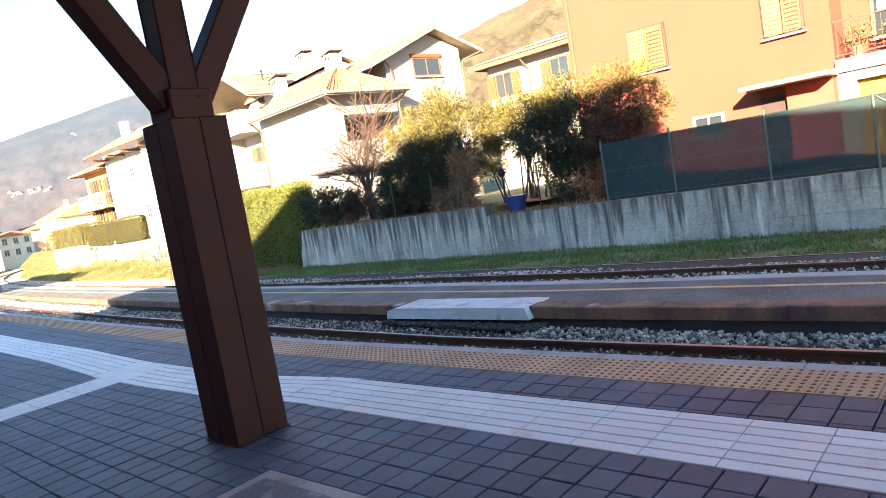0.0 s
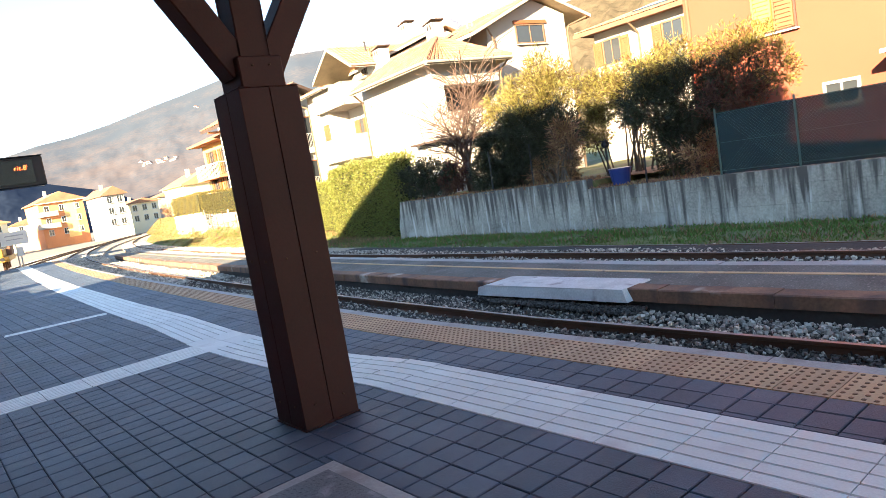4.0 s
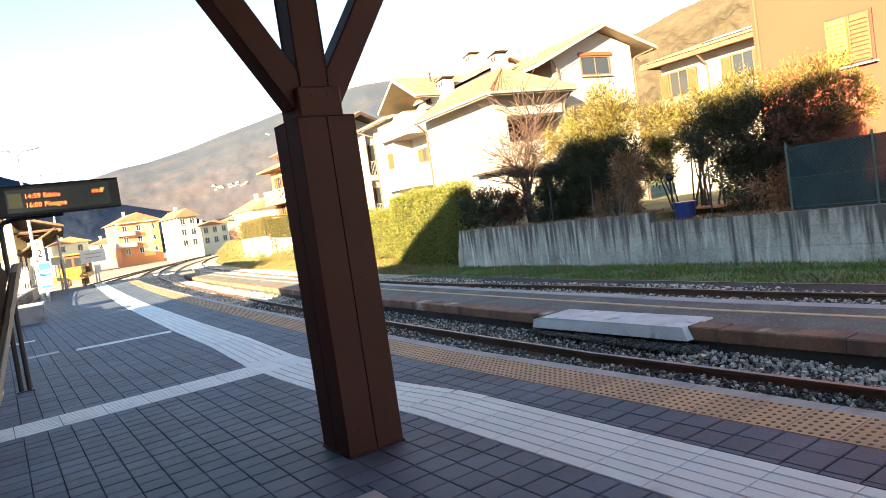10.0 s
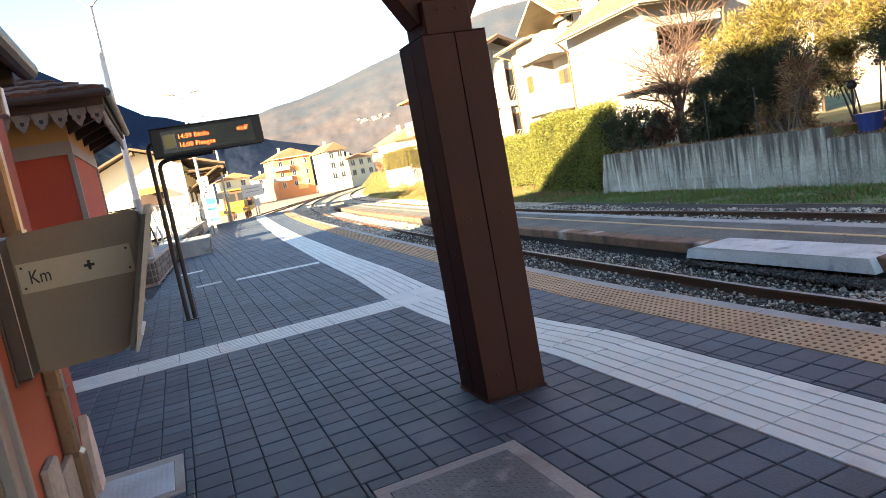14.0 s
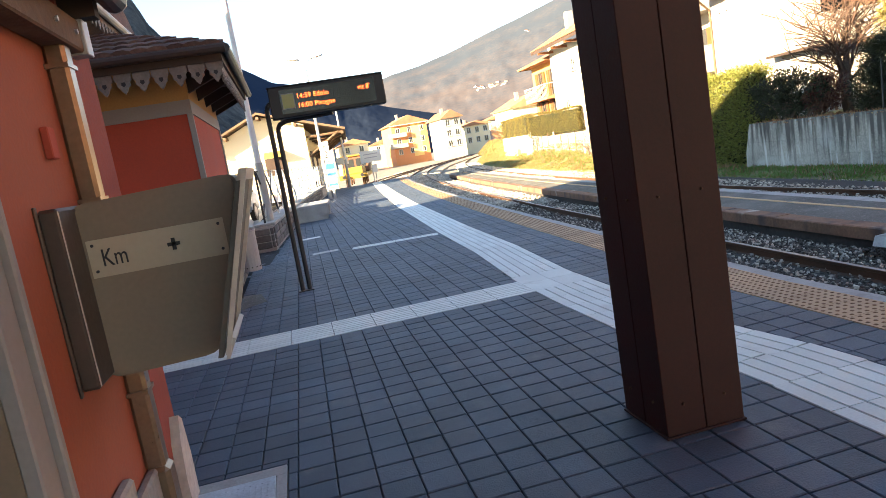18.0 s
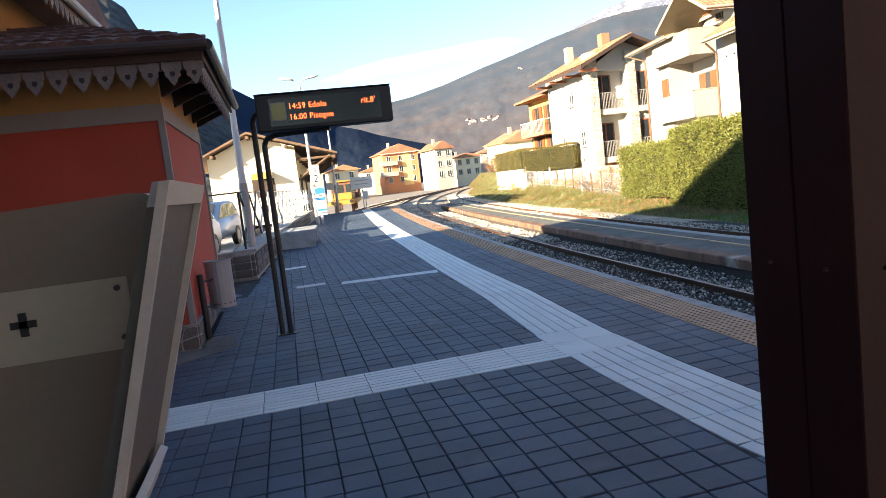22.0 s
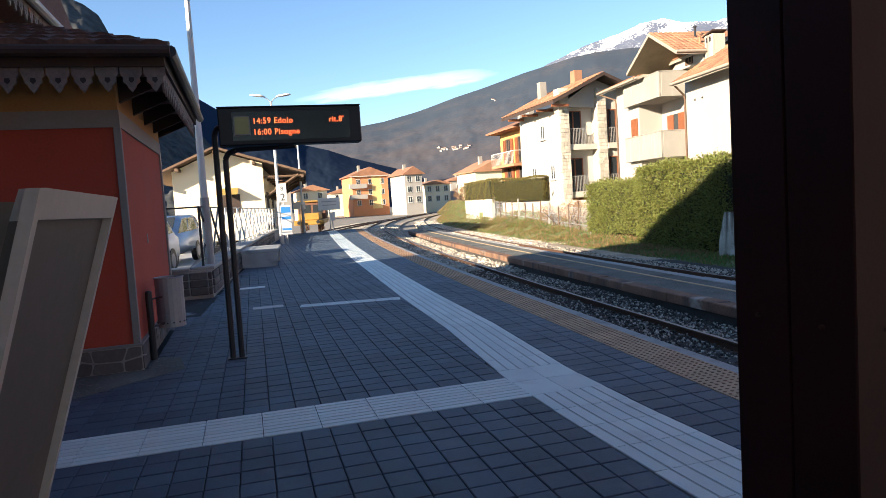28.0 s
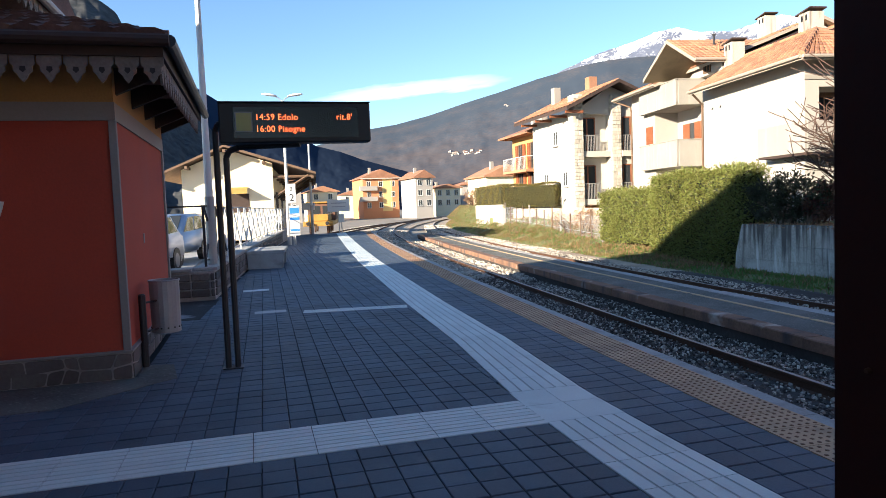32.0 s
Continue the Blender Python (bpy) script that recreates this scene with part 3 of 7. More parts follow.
def track(name, mid, y0, y1, label, sleepers=True, extra=None, sunk=0.0):
    rail_line = (lambda u: [(x + (extra(y) if extra else 0), y, a) for x, y, a in line(mid + u, y0, y1, 1.0)])
    t = thing(name, label, "railway track", (0, 0, 0))
    for u in (-0.7525, 0.7525):
        bm = bmesh.new()
        dz = -0.69 - (sunk if u > 0 else 0.0)
        sweep(bm, [(p, w + dz) for p, w in RAIL], rail_line(u))
        rail = part("rail", bm, M_RAIL_RUST, t)
        bm = bmesh.new()
        sweep(bm, [(-0.027, dz + 0.1495), (-0.027, dz + 0.1515), (0.027, dz + 0.1515), (0.027, dz + 0.1495)], rail_line(u))
        part("running_surface", bm, M_RAIL_TOP, rail, "polished top of the rail")
    if sleepers:
        me = box_mesh("sleeper", 2.4, 0.24, -0.80, -0.685, 0.01)
        me.materials.append(M_SLEEPER)
        y = -10.0
        while y < 36:
            ob = new("sleeper", me)
            ob.matrix_world = pose(mid + bend(y), y, 0, 0, 0, -math.degrees(bend_turn(y)))
            ob.parent = t
            y += 0.62
    return t


track("railway_track", 2.95, -40, 116, "rusty rails of the track beside the platform")
track("railway_track", 8.62, -40, 112, "rusty rails of the far track sunk in ballast and grass", False, lambda y: -0.33 * min(1.0, max(0.0, (y - 2) / 6.0)) * (1 - min(1.0, max(0.0, (y - 22) / 20.0))), 0.15)
track("railway_track", 0.25, 43.5, 100, "siding track joining beyond the platform's end", False, lambda y: -2.3 + 5.0 * min(1.0, max(0.0, (y - 50) / 45.0)) ** 1.3)

# ---- verge, wall, upper ground ----


def bank_rise(y):
    """How much of its full height the bank beside the far track has at y."""
    return np.clip((y - 15) / 15, 0, 1) + 0.3 * np.clip((y - 28) / 6, 0, 1) + 0.5 * np.clip((y - 40) / 10, 0, 1)


bm = bmesh.new()
rows = []
for y in np.concatenate([np.arange(-40, 60, 1.5), np.arange(60, 120, 4)]):
    b, bank = bend(y), float(bank_rise(y))
    crest = -0.82 + 1.3 * bank if y > 40 else -0.95 + (0.9 if y > 12.9 else 0) + 0.75 * bank
    rows.append([bm.verts.new((x + b * (1 if i < 3 else 0.9), y, z + 0.03 * math.sin(y * 1.3 + i * 2))) for i, (x, z) in enumerate(
        ((9.0, -0.94), (9.35, -0.74), (10.6, -0.72 + 0.36 * bank), (11.9, -0.80 + 1.0 * bank), (12.56, -0.82 + 1.3 * bank), (15.2, crest), (90.0, crest)))])
for r, q in zip(rows, rows[1:]):
    for i in range(len(r) - 1):
        bm.faces.new((r[i], r[i + 1], q[i + 1], q[i]))
verge = tagged(part("verge", bm, M_GRASS_GROUND, smooth=True), "grassy verge between the far track and the wall", "verge", kind="structure")
pts = []
k = 90000
ys = np.concatenate([rng.uniform(-12, 42, 66000), rng.uniform(42, 85, 24000)])
us = rng.uniform(9.25, 12.5, k)
patchy = np.sin(ys * 1.9 + us * 1.3) * np.sin(ys * 0.7 - us * 2.1) + 0.4 * np.sin(ys * 4.3 + us * 5.0)
keepers = rng.uniform(0, 1, k) < np.clip((us - 9.2) / 0.6, 0.05, 1) * np.clip(0.7 + 0.6 * patchy, 0.12, 1)
ys, us, patchy = ys[keepers], us[keepers], patchy[keepers]
bank = bank_rise(ys)
zs = np.interp(us, [9.35, 10.6, 11.9, 12.56], [-0.74, -0.72, -0.80, -0.82]) + bank * np.interp(us, [9.35, 10.6, 11.9, 12.56], [0, 0.36, 1.0, 1.3])
xs = us + np.array([bend(v) for v in ys]) * np.where(us < 10.7, 1.0, 0.9)
p = np.stack([xs, ys, zs - 0.01], 1)
v, f = leaves(p, np.tile((0.0, 0.0, 1.2), (len(p), 1)), 0.105, 0.022, 0.75)
tall = np.nonzero(rng.uniform(0, 1, len(p)) < np.where(ys < 13.5, 0.12, 0.55))[0]
v2, f2 = leaves(p[tall], np.tile((0.0, 0.0, 1.0), (len(tall), 1)), 0.17, 0.016, 0.8)
quads("dry_grass", v2, f2, M_LEAF_DRY, None, "tufts of dry straw-coloured grass on the verge", "stuff")["category"] = "grass"
quads("grass", v, f, M_GRASS, None, "short winter grass with weeds on the verge", "stuff")["category"] = "grass"

WX = 12.52
wall = thing("retaining_wall", "streaked grey concrete retaining wall in cast courses", "wall", kind="structure")


def wall_run(y0, y1, top):
    """Cast lifts with thin joints."""
    zs = [-0.95, -0.42, 0.02, top]
    for c in range(3):
        y = y0
        while y < y1 - 0.01:
            y2 = min(y + 1.95 + 0.35 * ((c + int(y * 3)) % 2), y1)
            bm = boxes((WX + random.uniform(-0.006, 0.006), WX + 0.30, y + 0.0015, y2 - 0.0015, zs[c] + 0.002, zs[c + 1] - 0.002), bevel=0.005)
            part("panel", bm, M_WALL_CONCRETE, wall)
            y = y2


wall_run(3.90, 12.75, 0.63)
wall_run(-26.0, 3.88, 0.36)
bm = bmesh.new()
prism(bm, [(12.78, -0.95), (12.78, 0.60), (13.05, -0.3), (13.1, -0.95)], "x", WX + 0.02, WX + 0.28)
part("wall_end", bm, M_WALL_CONCRETE, wall, "broken sloping end of the wall")
bm = bmesh.new()
box(bm, WX + 0.28, 60, -40, 3.9, -0.95, 0.30)
box(bm, WX + 0.28, 60, 3.9, 13, -0.95, 0.55)
box(bm, 15.0, 60, 13, 43, -0.95, 0.5)
tagged(part("upper_ground", bm, M_GRASS_GROUND), "raised garden ground behind the retaining wall", "ground", kind="structure")

# ---- the pillar of the canopy ----
pillar = thing("canopy_pillar", "rust-brown painted steel pillar with forked struts", "pillar", (-0.473, -3.818, 0))
bm = bmesh.new()
for sx in (-1, 1):
    for sy in (-1, 1):
        box(bm, sx * 0.104 - 0.1025, sx * 0.104 + 0.1025, sy * 0.104 - 0.1025, sy * 0.104 + 0.1025, 0.012, 2.25, bevel=0.004)
part("shaft", bm, M_CORTEN, pillar)
part("foot_plate", boxes((-0.215, 0.215, -0.215, 0.215, 0.0, 0.012), bevel=0.003), M_CORTEN, pillar)
part("collar", boxes((-0.155, 0.155, -0.155, 0.155, 2.25, 2.46), bevel=0.01), M_CORTEN, pillar)
part("cap_plate", boxes((-0.208, 0.208, -0.208, 0.208, 2.2505, 2.258), bevel=0.003), M_CORTEN, pillar)
for a, b, w in (((0, 0, 2.44), (0, 0, 4.05), 0.10), ((-0.09, 0, 2.38), (-1.15, 0, 4.05), 0.095), ((0.09, 0, 2.38), (1.15, 0, 4.05), 0.095)):
    a, b = Vector(a), Vector(b)
    m = Matrix.Translation(a) @ (b - a).to_track_quat("Z", "Y").to_matrix().to_4x4()
    bm = bmesh.new()
    box(bm, -w, w, -w, w, 0, (b - a).length, bevel=0.008, m=m)
    part("strut", bm, M_CORTEN, pillar)
for z, du in ((0.16, 0.11), (1.15, 0.11), (2.40, 0.06)):
    for u in (-1, 1):
        for face in range(4):
            bm = bmesh.new()
            d = 0.209 if z < 2.26 else 0.158
            p0 = Matrix.Rotation(face * math.pi / 2, 4, "Z") @ Vector((u * max(du, 0.03), -d + 0.01, z))
            p1 = Matrix.Rotation(face * math.pi / 2, 4, "Z") @ Vector((u * max(du, 0.03), -d - 0.008, z))
            tube(bm, p0, p1, 0.008, 0.006, 6)
            part("bolt", bm, M_RAIL_RUST, pillar)
canopy = thing("platform_canopy", "plain brown canopy roof over the platform", "canopy", (0, 0, 0))
part("deck", boxes((-2.1, 1.1, -9.6, -2.2, 4.20, 4.32)), M_TIMBER_DARK, canopy)
for x in (-1.65, -0.47, 0.7):
    part("beam", boxes((x - 0.1, x + 0.1, -9.5, -2.3, 4.05, 4.20)), M_CORTEN, canopy)

# ---- station building beside the platform ----
SX = -3.02
station = thing("station_building", "brick-red plastered station house with stone plinth and tiled roof", "building")
for row in ((-11.5, SX - 0.38, -13.6, -6.30, 0.0, 6.0), (-11.5, SX, -4.80, -3.58, 0.0, 6.0), (-11.5, SX, -6.30, -4.80, 2.10, 6.0), (-11.5, SX - 0.20, -6.30, -4.80, 0.0, 2.10)):
    part("wall", boxes(row), M_RED_PLASTER_LIGHT, station)
part("corner_pilaster", boxes((-11.5, SX + 0.05, -3.58, -3.20, 0.0, 6.0), bevel=0.01), M_RED_SHADE, station, "darker red corner pilaster")
# Hip roof out of view, its height and ridge chosen for the shadow it throws.
bm = bmesh.new()
a = [bm.verts.new(v) for v in ((-12, -14.1, 6.0), (-2.3, -14.1, 6.0), (-2.3, -2.7, 6.0), (-12, -2.7, 6.0), (-7.2, -9.4, 8.3), (-7.2, -6.0, 8.3))]
for f in ((0, 1, 4), (1, 2, 5, 4), (2, 3, 5), (3, 0, 4, 5), (3, 2, 1, 0)):
    bm.faces.new([a[i] for i in f])
part("roof", bm, M_OLD_TILE, station)
# door in its recess, with a moulded surround
for row in ((SX, SX + 0.03, -4.783, -4.657, 0.0, 2.16), (SX, SX + 0.055, -4.657, -4.62, 0.0, 2.163), (SX - 0.004, SX + 0.045, -4.815, -4.783, 0.0, 2.10)):
    part("door_surround", boxes(row, bevel=0.006), M_TRIM_GREY, station, "pale moulded door surround")
part("reveal", boxes((SX - 0.19, SX - 0.002, -4.818, -4.798, 0.0, 2.09), bevel=0.0), M_TAUPE_METAL, station)
door = part("door", boxes((SX - 0.19, SX - 0.13, -5.60, -4.83, 0.02, 2.08), bevel=0.006), M_STEEL_DARK, station, "dark grey metal door")
for z0, z1 in ((1.12, 1.95), (0.15, 1.0)):
    part("panel", boxes((SX - 0.132, SX - 0.115, -5.50, -4.93, z0, z1), bevel=0.004), M_STEEL_DARK, door)
bm = bmesh.new()
tube(bm, (SX - 0.13, -4.88, 1.05), (SX - 0.07, -4.88, 1.05), 0.011)
tube(bm, (SX - 0.07, -4.88, 1.05), (SX - 0.07, -5.00, 1.06), 0.010)
part("door_handle", bm, M_STEEL_DARK, door, "black lever handle")
part("lock", boxes((SX - 0.132, SX - 0.12, -4.91, -4.85, 0.88, 0.98), bevel=0.004), M_STEEL_GREY, door)
# stone plinth slabs along the foot of the wall
y, k = -4.60, 0
while y < -3.56:
    w = (0.30, 0.24, 0.38, 0.22)[k % 4]
    part("plinth_stone", boxes((SX, SX + 0.05, y + 0.008, min(y + w, -3.55) - 0.008, 0.0, 0.36 + 0.12 * (k % 2)), bevel=0.012), M_STONE_VENEER, station)
    y, k = y + w, k + 1
bm = bmesh.new()
prism(bm, [(-3.44, 0.0), (-3.25, 0.0), (-3.24, 0.21), (-3.27, 0.41), (-3.33, 0.45), (-3.41, 0.33), (-3.45, 0.16)], "x", SX + 0.05, SX + 0.095)
part("plinth_stone", bm, M_STONE_VENEER, station, "broken pale plinth stone")
# downpipe with brackets
bm = bmesh.new()
box(bm, SX, SX + 0.085, -3.73, -3.63, 0.35, 2.30, bevel=0.015)
part("downpipe", bm, M_PIPE, station, "square brown metal downpipe")
for z in (0.7, 1.55, 2.1):
    part("pipe_bracket", boxes((SX, SX + 0.090, -3.745, -3.615, z, z + 0.018)), M_PIPE, station)
part("shoe_pipe", boxes((SX, SX + 0.10, -3.745, -3.615, 0.0, 0.36), bevel=0.02), M_PIPE, station, "brown metal shoe of the downpipe")
part("wall_box", boxes((SX, SX + 0.03, -3.99, -3.915, 1.73, 1.85), bevel=0.004), M_RED_PLASTER, station, "small red junction box")
# low porch eave above the wall
bm = bmesh.new()
prism(bm, [(SX + 0.001, 2.50), (SX + 0.20, 2.45), (SX + 0.20, 2.41), (SX + 0.001, 2.44)], "y", -6.4, -3.42)
part("porch_roof", bm, M_TIMBER_DARK, station, "dark boarded porch roof")
part("porch_beam", boxes((SX, SX + 0.11, -6.4, -3.44, 2.19, 2.33), bevel=0.008), M_TIMBER, station, "weathered timber wall plate")
part("beam_end", boxes((SX + 0.002, SX + 0.125, -3.52, -3.425, 2.18, 2.34), bevel=0.004), M_STEEL_GREY, station, "bright steel end shoe of the beam")
for y in (-3.6, -3.85):
    bm = bmesh.new()
    tube(bm, (SX + 0.11, y, 2.26), (SX + 0.122, y, 2.26), 0.011, n=8)
    part("bolt", bm, M_STEEL_GREY, station)
for y in (-5.9, -5.0, -4.1, -3.5):
    bm = bmesh.new()
    prism(bm, [(SX + 0.02, 2.33), (SX + 0.19, 2.33), (SX + 0.19, 2.41), (SX + 0.02, 2.44)], "y", y - 0.04, y + 0.04)
    part("rafter", bm, M_TIMBER_DARK, station)
bm = bmesh.new()
tube(bm, (SX + 0.25, -6.4, 2.42), (SX + 0.25, -3.40, 2.42), 0.055, n=12)
part("gutter", bm, M_STEEL_DARK, station, "dark gutter along the porch")
bm = bmesh.new()
tube(bm, (SX + 0.25, -3.40, 2.42), (SX + 0.25, -3.39, 2.42), 0.057, n=12)
part("gutter_cap", bm, M_STEEL_GREY, station, "bright gutter end cap")
# Added block, never in view; its outline shapes the shadow on hedge and shrubs.
block = thing("shadow_caster", "unseen block added behind the station to cast its shadow", "building")
part("wall", boxes((-14, -10, -12.0, 6.2, 0, 7.0)), M_CREAM_PLASTER, block)
bm = bmesh.new()
prism(bm, [(6.6, 7.0), (1.6, 9.6), (-5.3, 10.1), (-12.2, 10.5), (-12.2, 6.9), (6.6, 6.9)], "x", -14.3, -9.8)
part("roof", bm, M_OLD_TILE, block)

# ---- line telephone box on the wall ----
tel = thing("line_telephone_box", "taupe enamelled railway telephone box on a wall bracket", "telephone box")
def round_poly(pts, r, n=4):
    """The polygon with its corners rounded off."""
    out = []
    for i, p in enumerate(pts):
        p, a, b = Vector(p), Vector(pts[i - 1]), Vector(pts[(i + 1) % len(pts)])
        u, w = p + (a - p).normalized() * r, p + (b - p).normalized() * r
        for s in range(n + 1):
            t = s / n
            out.append(tuple(u.lerp(p, t).lerp(p.lerp(w, t), t)))
    return out


part("wall_bracket", boxes((SX, SX + 0.072, -4.24, -3.70, 0.89, 1.545), bevel=0.012), M_BRACKET, tel, "dark brown wall bracket")
part("wall_flange", boxes((SX, SX + 0.010, -4.262, -4.24, 0.875, 1.56), bevel=0.003), M_BRACKET, tel, "thin wall flange")
# Pale strip that draws the bright reflection along the bracket's corner.
part("bracket_edge", boxes((SX + 0.0695, SX + 0.0735, -4.2415, -4.2375, 0.90, 1.535), bevel=0.001), M_RIM, tel, "thin pale strip painting the glint on the bracket's edge")
bm = bmesh.new()
prism(bm, round_poly([(-2.985, 0.872), (-2.985, 1.545), (-2.345, 1.572), (-2.54, 0.885)], 0.075), "y", -4.06, -3.80)
bmesh.ops.bevel(bm, geom=[e for e in bm.edges if abs((e.verts[0].co - e.verts[1].co).y) < 0.01], offset=0.014, segments=2, affect="EDGES")
part("housing", bm, M_TAUPE_METAL, tel)
LID = [(-2.330, 1.575), (-2.300, 1.575), (-2.500, 0.915), (-2.530, 0.915)]
for y0, y1, edge in ((-4.31, -4.288, [(-2.317, 1.575), (-2.300, 1.575), (-2.487, 0.93), (-2.504, 0.93)]), (-3.778, -3.758, LID)):
    bm = bmesh.new()
    prism(bm, edge, "y", y0, y1)
    part("front_rim", bm, M_RIM, tel, "pale worn edge of the front")
bm = bmesh.new()
prism(bm, [(-2.345, 1.535), (-2.312, 1.535), (-2.300, 1.576), (-2.330, 1.576)], "y", -4.288, -3.778)
part("front_rim", bm, M_RIM, tel, "pale rim along the top of the front")
bm = bmesh.new()
prism(bm, [(-2.345, 1.535), (-2.328, 1.535), (-2.515, 0.92), (-2.535, 0.92)], "y", -4.288, -3.778)
part("front_lid", bm, M_LID_DARK, tel, "dark taupe sloping front panel")
bm = bmesh.new()
prism(bm, [(-2.515, 0.90), (-2.50, 0.90), (-2.465, 0.97), (-2.48, 0.98)], "y", -4.25, -3.82)
part("latch_flap", bm, M_RIM, tel, "pale hinged flap")
plate = part("number_plate", boxes((-2.937, -2.441, -4.066, -4.059, 1.266, 1.408), bevel=0.0), M_PLATE, tel, "cream plate lettered Km")
for x in (-2.917, -2.461):
    for z in (1.29, 1.388):
        bm = bmesh.new()
        tube(bm, (x, -4.063, z), (x, -4.071, z), 0.006, n=8)
        part("screw", bm, M_STEEL_DARK, plate)


def lettering(text, m, size, mat, parent, name="lettering", depth=0.0015, gap=1.0):
    cu = bpy.data.curves.new(name, "FONT")
    cu.body, cu.size, cu.extrude, cu.space_character = text, size, depth, gap
    tmp = bpy.data.objects.new(name, cu)
    scene.collection.objects.link(tmp)
    me = bpy.data.meshes.new_from_object(tmp.evaluated_get(bpy.context.evaluated_depsgraph_get()))
    bpy.data.objects.remove(tmp)
    me.transform(m)
    me.materials.clear()
    me.materials.append(mat)
    ob = new(name, me)
    ob.parent = parent
    return ob


lettering("Km", pose(-2.895, -4.0685, 1.305, 90, 0, 0) @ Matrix.Diagonal((0.70, 1, 1, 1)), 0.095, M_BLACK, plate)
part("cross_mark", boxes((-2.657, -2.611, -4.0695, -4.0655, 1.335, 1.349), (-2.641, -2.627, -4.0695, -4.0655, 1.319, 1.365)), M_BLACK, plate, "black plus sign")

# ---- the red hut ----
hut = thing("red_hut", "small brick-red station hut with tiled roof and fretwork eaves", "hut")
HX, HY0, HY1 = -3.19, 2.15, 5.55
part("wall", boxes((-7.5, HX, HY0, HY1, 0.27, 3.05)), M_RED_PLASTER, hut)
part("frieze", boxes((-7.51, HX + 0.012, HY0 - 0.012, HY1 + 0.012, 2.635, 3.06)), M_OCHRE_PLASTER, hut, "ochre frieze under the eaves")
bm = bmesh.new()
box(bm, -7.52, HX + 0.02, HY0 - 0.02, HY1 + 0.02, 2.465, 2.635)
part("band", bm, M_TRIM_GREY, hut, "pale grey band")
part("corner_strip", boxes((HX - 0.045, HX + 0.022, HY0 - 0.022, HY0 + 0.045, 0.27, 2.465), bevel=0.004), M_TRIM_GREY, hut, "pale grey corner strip")
part("corner_strip", boxes((HX - 0.05, HX + 0.022, HY1 - 0.10, HY1 + 0.022, 0.27, 2.465), bevel=0.004), M_TRIM_GREY, hut, "pale grey corner strip")
part("plinth", boxes((-7.55, HX + 0.03, HY0 - 0.03, HY1 + 0.03, 0.0, 0.27)), M_MORTAR, hut, "rubble stone plinth")
bm = bmesh.new()
a = [bm.verts.new(v) for v in ((-7.8, HY0 - 0.5, 3.05), (-2.66, HY0 - 0.5, 3.05), (-2.66, HY1 + 0.5, 3.05), (-7.8, HY1 + 0.5, 3.05),
                               (-7.8, HY0 - 0.5, 3.13), (-2.66, HY0 - 0.5, 3.13), (-2.66, HY1 + 0.5, 3.13), (-7.8, HY1 + 0.5, 3.13), (-4.4, 3.86, 3.85), (-7.8, 3.86, 3.85))]
for f in ((0, 1, 2, 3), (0, 4, 5, 1), (1, 5, 6, 2), (2, 6, 7, 3), (4, 9, 8, 5), (5, 8, 6), (6, 8, 9, 7)):
    bm.faces.new([a[i] for i in f])
part("roof", bm, M_OLD_TILE, hut)

# ---- houses across the tracks ----


def window(parent, m, w, h, shutters=None, frame_mat=M_TIMBER, sill=True, depth=0.12):
    """A window in the plane of m: x across, z up, y out of the wall."""
    def bx(*a, bevel=0.0):
        b = bmesh.new()
        box(b, *a, bevel=bevel)
        b.transform(m)
        return b
    win = part("window", bx(-w / 2, w / 2, -0.02, 0.012, 0, h), M_GLASS_DARK, parent)
    for a in ((-w / 2 - 0.05, -w / 2 + 0.03, 0.0, 0.05, 0.03, h - 0.03), (w / 2 - 0.03, w / 2 + 0.05, 0.0, 0.05, 0.03, h - 0.03), (-w / 2 - 0.05, w / 2 + 0.05, 0.0, 0.05, -0.05, 0.03), (-w / 2 - 0.05, w / 2 + 0.05, 0.0, 0.05, h - 0.03, h + 0.05), (-0.025, 0.025, 0.0, 0.045, 0.03, h - 0.03)):
        part("frame", bx(*a), frame_mat, win)
    if sill:
        part("sill", bx(-w / 2 - 0.1, w / 2 + 0.1, 0.0, 0.14, -0.10, -0.05), M_TRIM_GREY, win)
    if shutters:
        for s in shutters:
            a, b = (-w / 2, -0.02) if s < 0 else (0.02, w / 2)
            if abs(s) == 2:
                a, b = (-w - 0.05, -w / 2 - 0.05) if s < 0 else (w / 2 + 0.05, w + 0.05)
            leaf_mat = M_SHUTTER_YELLOW if s == 1 else M_SHUTTER
            sh = part("shutter", bx(a, b, 0.05, 0.08, 0.0, h), leaf_mat, win)
            for u0, u1 in ((a, a + 0.05), (b - 0.05, b)):
                part("stile", bx(u0, u1, 0.08, 0.125, 0.0, h), leaf_mat, sh)
            for i in range(10):
                z = 0.05 + i * (h - 0.1) / 10
                part("slat", bx(a + 0.05, b - 0.05, 0.08, 0.118, z, z + (h - 0.1) / 19), leaf_mat, sh)
    return win


def facing(x, y, z, turn):
    """A plane on a wall at (x, y, z) whose outward side points to -x (turn 90) or -y (turn 0)."""
    return pose(x, y, z, 0, 0, 0) @ Matrix.Rotation(radians(turn), 4, "Z") @ Matrix.Rotation(math.pi, 4, "Z")


